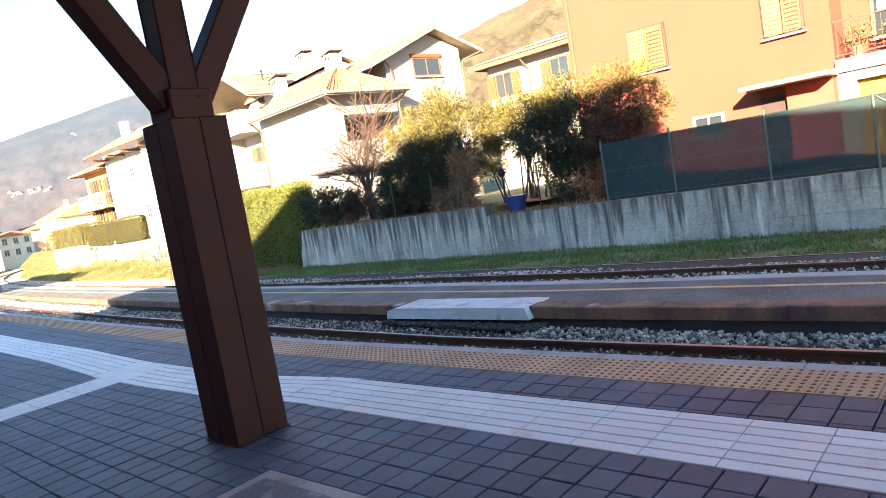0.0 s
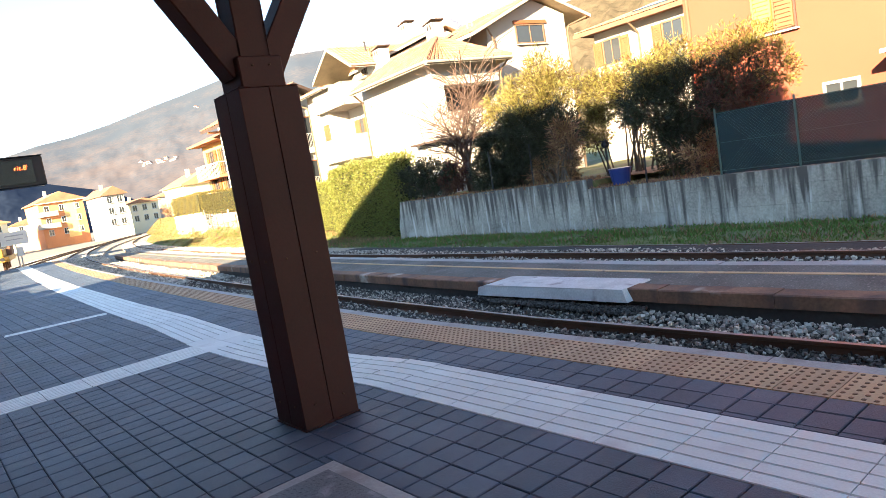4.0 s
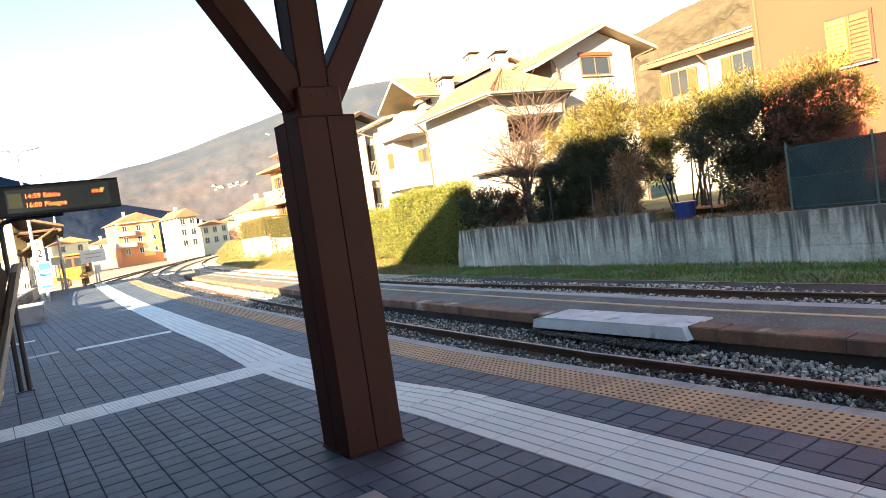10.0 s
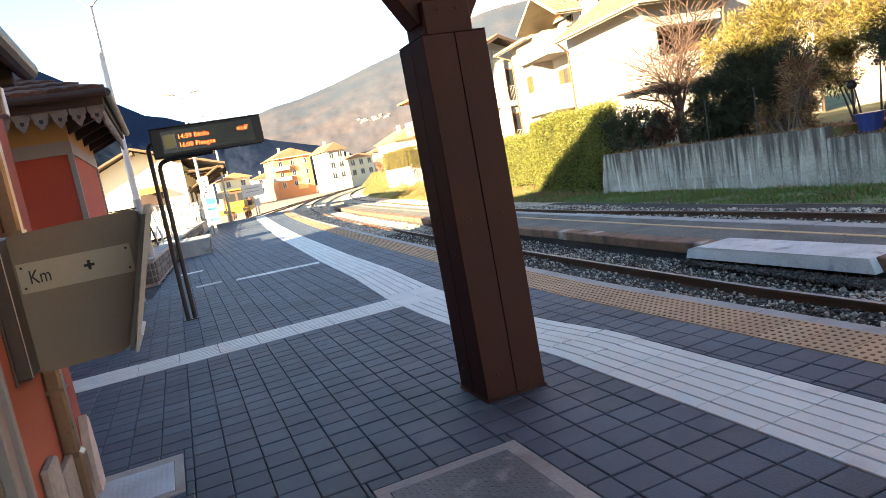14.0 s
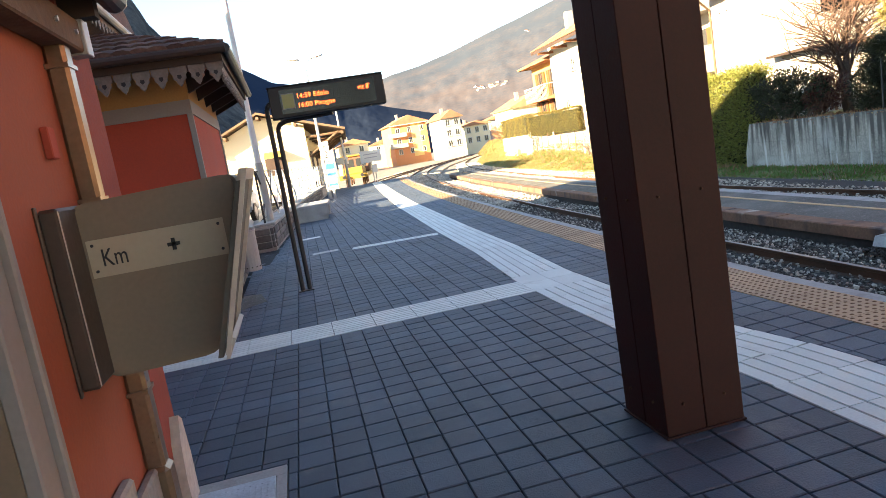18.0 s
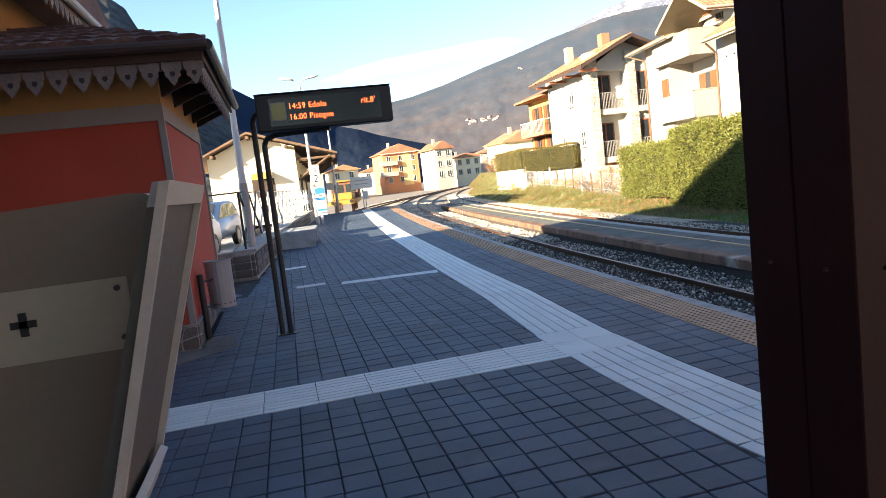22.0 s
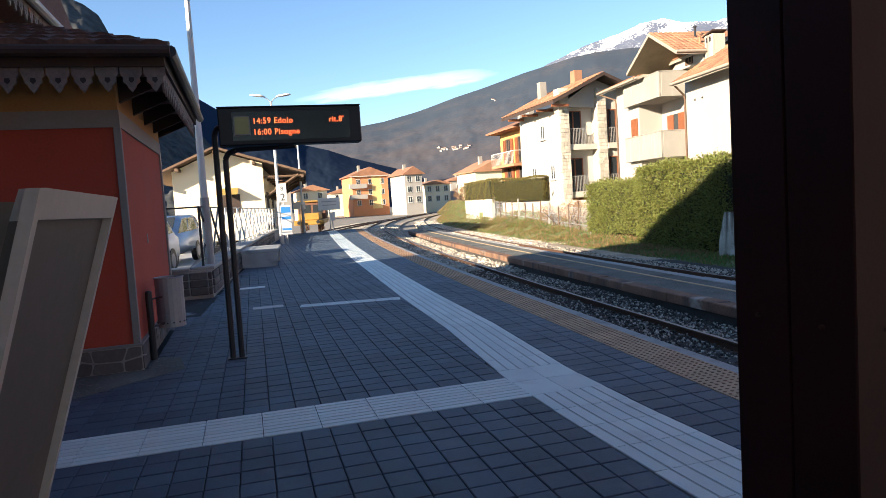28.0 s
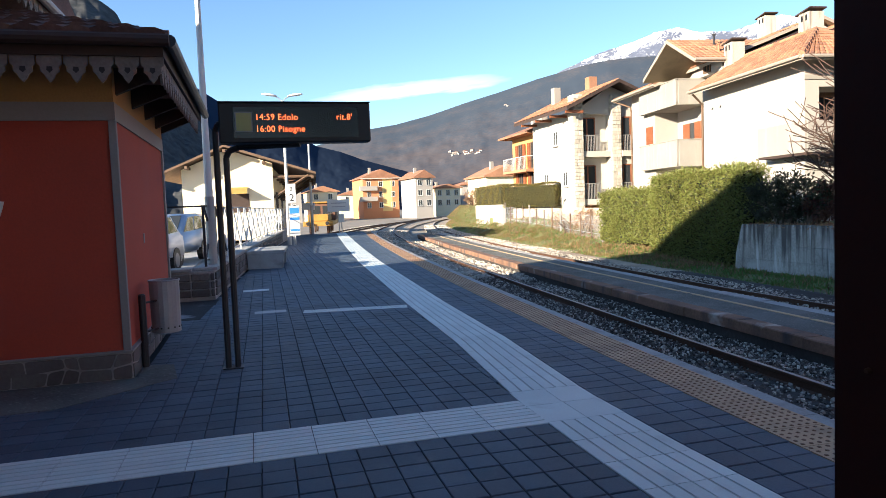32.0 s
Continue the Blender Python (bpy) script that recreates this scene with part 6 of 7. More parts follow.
part("awning", bm, M_SHUTTER_YELLOW, shed, "small yellow awning")
for y in (2, 8):
    part("side_door", boxes((-0.01, 0.03, y, y + 2, 0.1, 2.7)), M_TIMBER_DARK, shed, "dark sliding door")

# ---- signs at the platform's end ----


def board(x, y, w, h, z, label, mat=M_WHITE_METAL, poles=1):
    t = thing("sign_board", label, "sign", (x, y, 0))
    part("panel", boxes((-w / 2, w / 2, -0.03, 0.0, z, z + h), bevel=0.004), mat, t)
    for i in range(poles):
        px = 0 if poles == 1 else (i - 0.5) * w * 0.7
        bm = bmesh.new()
        tube(bm, (px, 0.02, -0.6 if y > 41 else 0.0), (px, 0.02, z + h * 0.6), 0.035, n=8)
        part("pole", bm, M_STEEL_GREY, t)
    return t


b1 = board(3.40, 40.0, 1.45, 0.80, 1.42, "white notice board on a single pole")
part("text_bar", boxes((-0.5, 0.5, -0.036, -0.03, 1.95, 2.02)), M_STEEL_GREY, b1)
part("text_bar", boxes((-0.45, 0.45, -0.036, -0.03, 1.72, 1.78)), M_STEEL_GREY, b1)
board(3.52, 39.6, 0.36, 0.55, 0.72, "small pale equipment box on a pole")
b2 = board(-0.28, 26.6, 0.34, 0.85, 1.95, "white number sign on the lamp post")
lettering("8", pose(-0.10, -0.034, 2.48, 90, 0, 0), 0.26, M_BLACK, b2)
lettering("2", pose(-0.13, -0.034, 2.02, 90, 0, 0), 0.46, M_BLACK, b2)
b3 = board(-0.22, 26.5, 0.46, 1.35, 0.45, "white and blue striped notice below the number sign")
M_BLUE_PANEL = plain("blue_panel", (0.05, 0.22, 0.60), 0.5)
for z0, z1 in ((1.45, 1.72), (1.15, 1.28), (0.65, 0.75)):
    part("blue_stripe", boxes((-0.21, 0.21, -0.036, -0.03, z0, z1)), M_BLUE_PANEL, b3, "blue stripe")
board(2.0, 47.0, 0.9, 0.55, 1.6, "small white shunting board on a pole")

# ---- yellow works vehicle on the siding ----
works = thing("works_vehicle", "yellow and brown railway works vehicle on the siding", "rail vehicle", (3.6, 56.0, -0.54), -9)
M_WORKS_YELLOW = material("works_yellow", (0.36, 0.20, 0.035), 0.5, fine=20, vary=0.2, bump=0.1)
M_WORKS_BROWN = material("works_brown", (0.13, 0.06, 0.035), 0.6, fine=20, vary=0.3, bump=0.1)
part("frame", boxes((-1.25, 1.25, -2.5, 9, 0.75, 1.15), bevel=0.03), M_WORKS_YELLOW, works)
cab = part("cab", boxes((-1.3, 1.3, 3.0, 7.5, 1.15, 2.75), bevel=0.08), M_WORKS_BROWN, works)
part("cab_roof", boxes((-1.4, 1.4, 2.8, 7.7, 2.75, 2.9), bevel=0.05), M_WORKS_YELLOW, cab)
for x in (-1.0, 0.1):
    part("cab_window", boxes((x, x + 0.9, 2.985, 3.0, 1.75, 2.5)), M_GLASS_DARK, cab)
part("engine_hood", boxes((-0.9, 0.9, -2.2, 3.0, 1.15, 1.75), bevel=0.06), M_WORKS_YELLOW, works)
for y in (-1.2, 1.6, 4.8, 7.6):
    for x in (-0.75, 0.75):
        bm = bmesh.new()
        tube(bm, (x - 0.06, y, 0.42), (x + 0.06, y, 0.42), 0.42, n=18)
        part("wheel", bm, M_RAIL_RUST, works)
for s in (-0.8, 0.8):
    bm = bmesh.new()
    tube(bm, (s, -2.9, 0.98), (s, -2.5, 0.98), 0.16, 0.10, 12)
    part("buffer", bm, M_STEEL_DARK, works)

# ---- far buildings ----


def block_house(x, y, w, d, h, mat, label, turn=0.0, floors=3, cols=3, roof=True, balc=False, roof_h=1.6):
    t = thing("apartment_house", label, "house", (x, y, 0.8), turn)
    part("wall", boxes((0, w, 0, d, -2.0, h)), mat, t)
    bm = bmesh.new()
    prism(bm, [(-0.6, h), (w / 2, h + roof_h), (w + 0.6, h), (w + 0.6, h - 0.15), (-0.6, h - 0.15)], "y", -0.5, d + 0.5)
    part("roof", bm, M_TERRACOTTA, t)
    for f in range(floors):
        z = 0.9 + f * (h - 0.4) / floors
        for c in range(cols):
            cx = w * (c + 0.5) / cols
            window(t, pose(cx, 0, z, 0, 0, 180), 0.95, 1.25, None, M_WHITE_METAL)
        for c in range(2):
            window(t, pose(w, d * (c + 0.5) / 2, z, 0, 0, -90), 0.95, 1.25, None, M_WHITE_METAL)
        if balc and f:
            part("balcony", boxes((-0.9, w * 0.38, -1.0, 0.0, z - 1.0, z + 0.1), bevel=0.02), M_WHITE_PLASTER, t, "white balcony")
    part("chimney", boxes((w * 0.3, w * 0.3 + 0.6, d * 0.4, d * 0.4 + 0.6, h, h + roof_h + 0.7), bevel=0.03), M_BALCONY, t)
    return t


def far_at(az, y):
    return -1.96 + (y + 4.86) * math.tan(radians(az))


far_house = block_house(far_at(8.9, 160), 160, 9.1, 12, 8.2, M_FAR_ORANGE, "three-storey house with orange and yellow front and white balconies", 4, balc=True, roof_h=2.1)
part("bay", boxes((4.9, 7.4, -0.03, 0.0, 0.0, 8.1)), M_FAR_YELLOW, far_house, "yellow painted bay")
bm = bmesh.new()
prism(bm, [(0.2, 8.05), (8.9, 8.05), (4.55, 9.95)], "y", -0.06, 0.4)
part("gable", bm, M_BRIGHT_PLASTER, far_house, "white gable")
part("verge_board", boxes((-0.6, 9.7, -0.62, -0.5, 7.95, 8.15)), M_BRIGHT_PLASTER, far_house, "white eave board")
block_house(far_at(13.35, 136), 136, 3.9, 10, 7.0, M_WHITE_PLASTER, "white house with terracotta roof beyond the tracks", 6, floors=3, cols=2)
block_house(far_at(15.0, 150), 150, 6.4, 12, 5.0, M_CREAM_PLASTER, "cream house with flat terracotta roof beyond the tracks", 6, floors=2, cols=3, roof_h=0.9)
random.seed(21)
for az, y, h, m in ((4.4, 150, 5.0, M_CREAM_PLASTER), (7.0, 190, 5.0, M_CREAM_PLASTER), (1.2, 140, 6.5, M_WHITE_PLASTER), (17.2, 165, 6.0, M_WHITE_PLASTER), ):
    block_house(far_at(az, y), y, random.uniform(6, 9), 9, h, m, "low village house with terracotta roof in the distance", random.uniform(-8, 8), floors=2 if h > 4.2 else 1, cols=2, roof_h=1.3)

# ---- house details ----
for z, yy in ((2.87, (-26, -4.45)), (5.87, (-26, -4.45))):  # railed balconies of the orange house
    y = -4.55
    k = 0
    bal = part("balcony_rail", boxes((OX - 0.08, OX - 0.05, -14.0, -4.50, z + 0.92, z + 0.96), (OX - 0.08, OX - 0.05, -14.0, -4.50, z + 0.08, z + 0.11)), M_IRON, orange, "thin dark iron balcony railing")
    while y > -13.8:
        if not -7.45 < y < -6.95:
            part("baluster", boxes((OX - 0.072, OX - 0.058, y - 0.007, y + 0.007, z + 0.10, z + 0.93)), M_IRON, bal)
        y -= 0.16
for y, z in ((-5.9, 3.35), (-9.2, 3.35), (-5.9, 6.35), (-9.2, 6.35)):
    window(orange, facing(OX + 1.4, y, z, -90), 1.5, 1.5, None, M_SHUTTER_YELLOW)
part("curtain", boxes((OX + 1.36, OX + 1.385, -6.55, -5.25, 3.95, 4.80)), M_WHITE_METAL, orange, "pale lace curtain")
for y0, y1 in ((-6.85, -4.85), (-10.2, -7.9)):
    door = part("garage_door", boxes((OX + 0.34, OX + 0.40, y0, y1, 0.3, 2.30)), M_GARAGE, orange, "yellow garage door set back in the wall")
    for i in range(5):
        part("door_panel", boxes((OX + 0.325, OX + 0.34, y0 + 0.04, y1 - 0.04, 0.35 + i * 0.39, 0.71 + i * 0.39), bevel=0.004), M_GARAGE, door)
for y0, y1, z0, z1 in ((-26, -4.45, 2.30, 2.56), (-4.85, -4.45, 0.3, 2.30), (-7.9, -6.85, 0.3, 2.30), (-26, -10.2, 0.3, 2.30)):
    part("garage_wall", boxes((OX + 0.02, OX + 0.5, y0, y1, z0, z1)), M_WHITE_PLASTER, orange, "white ground-floor wall")
bm = bmesh.new()
prism(bm, [(OX - 1.3, 2.52), (OX + 0.0, 2.52), (OX + 0.0, 2.68), (OX - 1.3, 2.62)], "y", -4.5, -2.45)
part("porch_roof", bm, M_WHITE_PLASTER, orange, "white porch slab")
part("porch_wall", boxes((OX - 0.25, OX - 0.002, -4.40, -3.3, 0.3, 2.52)), M_RED_PLASTER, orange, "red porch wall")
part("entrance_door", boxes((OX - 0.03, OX - 0.004, -3.2, -2.6, 0.3, 2.3)), M_TIMBER_DARK, orange, "dark entrance door")
window(orange, facing(OX, -1.15, 1.55, -90), 0.8, 0.55, None, M_TRIM_GREY)
lampw = part("wall_lantern", boxes((OX - 0.30, OX - 0.12, -7.28, -7.12, 2.15, 2.45), (OX - 0.14, OX, -7.22, -7.18, 2.48, 2.52), (OX - 0.24, OX - 0.18, -7.22, -7.18, 2.45, 2.52), bevel=0.01), M_STEEL_DARK, orange, "black wall lantern")
bm = bmesh.new()
tube(bm, (OX - 0.06, 2.80, 0.3), (OX - 0.06, 2.80, 10.4), 0.05, n=8)
part("downpipe", bm, M_RED_PLASTER, orange)
# potted plants on the balcony
random.seed(3)
for y, s in ((-4.9, 0.5), (-5.7, 0.35), (-6.2, 0.3), (-8.3, 0.55), (-9.0, 0.4)):
    pot = thing("potted_plant", "leafy potted plant on a balcony", "plant", (OX + 0.35, y, 2.87))
    bm = bmesh.new()
    tube(bm, (0, 0, 0), (0, 0, 0.28), 0.10, 0.15, 12)
    part("pot", bm, M_TERRACOTTA, pot)
    p = rng.normal(0, s * 0.35, (160, 3)) + (0, 0, 0.3 + s * 0.5)
    v, f = leaves(p, p - (0, 0, 0.3), 0.12, 0.04)
    quads("foliage", v, f, M_LEAF_OLIVE, pot, "", "stuff")

# roof coverings of tile rolls on the nearest roofs
tile_slope(house_d, (16.2, 32.0, 7.17), (16.2, 40.5, 7.17), (19.7, 32.0, 8.82), (19.7, 40.5, 8.82), 34, 12)
tile_slope(house_c, (26.2, 5.3, 7.21), (26.2, 14.2, 7.21), (30.0, 8.5, 8.16), (30.0, 12.3, 8.16), 36, 12)


ant_at = pose(*AT_A, 0, 0, TURN_A) @ Vector((4.9, 3.0, 8.08))
ant = thing("antenna", "thin television antenna on the roof", "antenna", tuple(ant_at))
for dy, h in ((0.0, 2.3), (0.35, 1.9)):
    bm = bmesh.new()
    tube(bm, (0, dy, 0), (0, dy, h), 0.025, n=6)
    for z, w in ((0.72, 0.5), (0.85, 0.4), (0.95, 0.3)):
        tube(bm, (-0.1 * w, dy - w, h * z), (0.1 * w, dy + w, h * z), 0.012, n=5)
    part("mast", bm, M_STEEL_GREY, ant)

window(house_c, facing(27, 12.6, 5.4, -90), 1.0, 1.2, (-2, 2), M_TIMBER)
window(house_c, facing(27, 9.2, 5.4, -90), 1.0, 1.2, (-2, 2), M_TIMBER)
bm = bmesh.new()
prism(bm, [(27.6, 7.62), (29.4, 8.07), (29.4, 8.13), (27.6, 7.68)], "y", 8.4, 11.6)
part("solar_panel", bm, M_GLASS_DARK, house_c, "dark blue solar panel")
bm = bmesh.new()
pipe(bm, [(26.2, 11.0, 7.0), (26.95, 11.0, 6.5), (26.96, 11.0, 1)], 0.05, 8)
part("downpipe", bm, M_TIMBER, house_c)

# stone-pier house: loggias with railings between the piers, rubble on the piers
for z in (1.6, 4.55):
    part("loggia_slab", boxes((17.45, 19.65, 33.0, 33.6, z - 0.35, z), (20.3, 22.6, 32.8, 33.1, z - 0.35, z)), M_BRIGHT_PLASTER, house_d, "white slab edge")
    for x0, x1 in ((17.70, 18.85), (20.35, 21.6)):
        rl = part("loggia_rail", boxes((x0, x1, 32.98, 33.01, z + 0.95, z + 0.99)), M_TRIM_GREY, house_d)
        for i in range(11):
            x = x0 + (i + 0.5) * (x1 - x0) / 11
            part("baluster", boxes((x - 0.012, x + 0.012, 32.985, 33.005, z, z + 0.95)), M_TRIM_GREY, rl)
    for x, y in ((17.75, 33.56), (20.5, 33.06)):
        glass = part("loggia_door", boxes((x, x + 1.0, y, y + 0.03, z, z + 2.05)), M_GLASS_DARK, house_d, "dark glazed loggia door")
        for a, b, c, d in ((x - 0.07, x, z, z + 2.1), (x + 1.0, x + 1.07, z, z + 2.1), (x, x + 1.0, z + 2.05, z + 2.12), (x + 0.46, x + 0.54, z, z + 2.05)):
            part("door_frame", boxes((a, b, y - 0.03, y + 0.03, c, d)), M_SHUTTER, glass)
for x, y in ((17.75, 33.56), (20.4, 33.06)):
    part("garage_door", boxes((x, x + 1.8, y, y + 0.03, 0.0, 1.2)), M_SHUTTER, house_d, "brown garage door")
random.seed(12)
for x in (17.05, 19.65):
    z = 0.5
    while z < 7.9:
        h = random.uniform(0.16, 0.30)
        xx = x
        while xx < x + 0.60:
            w = min(random.uniform(0.16, 0.36), x + 0.62 - xx)
            part("stone", boxes((xx + 0.01, xx + w - 0.01, 32.86 + random.uniform(0, 0.02), 32.9, z + 0.01, z + h - 0.01), bevel=0.012), M_PIER_STONE, house_d)
            xx += w
        part("stone", boxes((x - 0.03, x, 32.9, 33.6, z + 0.01, z + h - 0.01), bevel=0.012), M_PIER_STONE, house_d)
        z += h
for y in (32.3, 34.5, 36.8, 39.2):
    part("rafter_end", boxes((16.25, 17.4, y, y + 0.14, 6.80, 6.95)), M_SHUTTER, house_d, "timber rafter end")
bm = bmesh.new()
prism(bm, [(17.4, 7.1), (19.7, 8.55), (24.5, 6.75), (24.5, 6.6), (17.4, 6.9)], "y", 33.2, 33.6)
part("gable", bm, M_BRIGHT_PLASTER, house_d)
part("chimney", boxes((19.8, 20.4, 36, 36.6, 8.2, 9.7), bevel=0.02), M_TERRACOTTA, house_d, "red brick chimney")
ch = part("chimney", boxes((18.2, 18.7, 38, 38.5, 8.0, 9.3), bevel=0.02), M_BALCONY, house_d, "rendered chimney")
for y, z in ((34.9, 2.5), (36.2, 5.2), (37.8, 2.5)):
    window(house_d, facing(17.4, y, z, -90), 0.6, 0.9, None, M_WHITE_METAL)
for z in (1.8, 4.0):
    part("balcony", boxes((17.2, 18.2, 41.0, 45.6, z - 0.2, z)), M_TERRACOTTA, house_e, "balcony slab")
    rl = part("balcony_rail", boxes((17.2, 17.24, 41.0, 45.6, z + 0.9, z + 0.95), (17.2, 18.2, 40.98, 41.02, z + 0.9, z + 0.95)), M_WHITE_METAL, house_e)
    for i in range(20):
        part("baluster", boxes((17.21, 17.23, 41.0 + i * 0.24, 41.02 + i * 0.24, z, z + 0.9)), M_WHITE_METAL, rl)
    for y in (41.8, 44.2):
        window(house_e, facing(18.2, y, z + 0.1, -90), 0.9, 1.9, (-2, 2), M_TIMBER, sill=False)
for x, y, z in ((19.0, 42, 8.4), (19.4, 44.5, 8.2)):
    part("chimney", boxes((x, x + 0.5, y, y + 0.5, 7.0, z), bevel=0.02), M_BALCONY, house_e)
# roofs behind the far hedge
block_house(34.8, 100, 7.6, 8, 5.3, M_CREAM_PLASTER, "low cream house with orange terracotta roof behind the hedge", 4, floors=1, cols=2, roof_h=1.9)

# ---- green fence on the wall ----
fence = thing("garden_fence", "chain-link fence with dark green windbreak net on the wall", "fence")
FX = WX + 0.14
net = part("windbreak_net", boxes((FX - 0.012, FX + 0.002, -10.2, 0.05, 0.37, 1.80)), M_FENCE_GREEN, fence, "dark green windbreak net")
for y in (0.03, -1.75, -3.85, -5.83, -7.87, -9.9):
    bm = bmesh.new()
    tube(bm, (FX - 0.03, y, 0.30), (FX - 0.03, y, 1.88), 0.026, n=8)
    tube(bm, (FX - 0.03, y, 1.88), (FX - 0.03, y, 1.90), 0.028, 0.012, n=8)
    part("post", bm, M_POST_GREEN, fence)
for y, z in ((2.05, 0.30), (5.95, 0.55), (7.72, 0.55)):
    bm = bmesh.new()
    tube(bm, (FX - 0.03, y, z), (FX - 0.03, y - 0.03, z + 1.35), 0.022, n=8)
    part("post", bm, M_STEEL_DARK, fence, "thin dark post without netting")
bm = bmesh.new()
for i in range(116):
    y = 0.0 - i * 0.076
    tube(bm, (FX - 0.02, y, 0.42), (FX - 0.02, y - 1.38, 1.80), 0.0022, n=3, caps=False)
    tube(bm, (FX - 0.02, y - 1.38, 0.42), (FX - 0.02, y, 1.80), 0.0022, n=3, caps=False)
tagged(part("chain_link", bm, M_POST_GREEN, fence), kind="stuff")
bm = bmesh.new()
tube(bm, (FX - 0.03, -5.9, 1.75), (FX - 0.03, -7.5, 0.40), 0.018, n=6)
part("brace", bm, M_POST_GREEN, fence)
for z in (0.45, 1.1, 1.78):
    bm = bmesh.new()
    tube(bm, (FX - 0.025, 0.05, z), (FX - 0.025, -10.2, z), 0.004, n=4)
    part("wire", bm, M_POST_GREEN, fence)

# ---- shrubs, hedges and trees ----


def blob_points(k, c, r, hollow=0.55, lumps=9, seed=0, sprig=20):
    """Points of leaves in sprigs near the surface of an uneven crown, with the ways in which the leaves point."""
    g = np.random.default_rng(seed)
    n = max(8, k // sprig)
    d = g.normal(0, 1, (n, 3))
    d /= np.linalg.norm(d, axis=1, keepdims=True)
    lump = g.normal(0, 1, (lumps, 3))
    lump /= np.linalg.norm(lump, axis=1, keepdims=True)
    s = 0.74 + 0.30 * np.max(np.clip(d @ lump.T, 0, 1) ** 6, axis=1) + 0.11 * g.normal(0, 1, n)
    s *= hollow + (1 - hollow) * np.sqrt(g.uniform(0, 1, n))
    tip = np.asarray(c) + d * np.asarray(r) * s[:, None]
    grow = d + g.normal(0, 0.5, (n, 3)) + (0, 0, 0.5)
    grow /= np.linalg.norm(grow, axis=1, keepdims=True)
    along = g.uniform(-0.22, 0.10, (n, sprig, 1))
    off = g.normal(0, 1, (n, sprig, 3))
    p = tip[:, None] + grow[:, None] * along + off * 0.035
    return p.reshape(-1, 3), (grow[:, None] * 0.9 + off * 0.55).reshape(-1, 3)


def shrub(name, label, at, blobs, leaf, k, stems=7, ln=0.11, wd=0.035, seed=1, core=False, category="shrub"):
    t = thing(name, label, category, at)
    g = random.Random(seed)
    top = max(c[2] + r[2] * 0.6 for c, r, _ in blobs)
    for i in range(stems):
        bm = bmesh.new()
        c, r, _ = blobs[g.randrange(len(blobs))]
        p = Vector((g.uniform(-0.25, 0.25) + c[0] * 0.3, g.uniform(-0.25, 0.25) + c[1] * 0.5, 0))
        e = Vector((c[0] + g.uniform(-0.6, 0.6) * r[0], c[1] + g.uniform(-0.6, 0.6) * r[1], c[2] + g.uniform(-0.1, 0.5) * r[2]))
        mid = p.lerp(e, 0.5) + Vector((g.uniform(-0.1, 0.1), g.uniform(-0.1, 0.1), 0.15))
        tube(bm, p, mid, 0.03, 0.02, 6, caps=False)
        tube(bm, mid, e, 0.02, 0.007, 6, caps=False)
        part("stem", bm, M_TRUNK, t)
    groups = {}
    for n, (c, r, m) in enumerate(blobs):
        vol = r[0] * r[1] * r[2]
        groups.setdefault(m or leaf, []).append((c, r, vol, n))
    total = sum(v for gs in groups.values() for *_, v, _ in gs)
    for m, gs in groups.items():
        ps, ds = [], []
        for c, r, vol, n in gs:
            p, d = blob_points(int(k * vol / total), c, r, seed=seed * 31 + n)
            ps.append(p)
            ds.append(d)
        v, f = leaves(np.concatenate(ps), np.concatenate(ds), ln, wd, 0.25)
        quads("crown", v, f, m, t, "", "stuff")
    return t


GZ = 0.5
# The shadow line is painted into the crown: dark leaves under it, olive over.
shrub("evergreen_shrub", "large evergreen shrub, leaves coloured dark below the shadow line, olive above", (13.6, 6.6, GZ), [((-0.1, 1.4, 1.3), (0.9, 1.1, 1.0), None), ((-0.2, 0.2, 1.5), (1.0, 1.3, 1.3), None), ((-0.1, -1.0, 1.4), (0.9, 1.0, 1.2), None), ((0, 1.0, 0.6), (0.8, 1.2, 0.6), None), ((0.1, -0.1, 2.9), (0.9, 1.2, 0.9), M_LEAF_OLIVE), ((0.3, 1.3, 2.6), (0.7, 0.9, 0.7), M_LEAF_OLIVE), ((0.2, -0.9, 3.0), (0.8, 0.9, 0.9), M_LEAF_OLIVE), ((0.2, -0.4, 3.8), (0.35, 0.5, 0.55), M_LEAF_OLIVE)], M_LEAF_DARK, 46000, stems=26, ln=0.125, wd=0.03, seed=2)
shrub("olive_shrub", "olive-yellow bamboo-like shrub behind the wall", (14.6, 3.9, GZ), [((0.2, 0.8, 2.5), (0.8, 0.9, 0.9), None), ((0.2, -0.2, 2.5), (0.8, 1.0, 0.9), None), ((0.2, -1.2, 2.6), (0.8, 0.9, 0.8), None), ((0.0, 1.1, 1.5), (0.6, 0.6, 0.8), None), ((-0.3, -0.6, 1.6), (0.4, 0.5, 0.4), M_LEAF_RED)], M_LEAF_OLIVE, 19000, stems=18, ln=0.12, wd=0.028, seed=3)
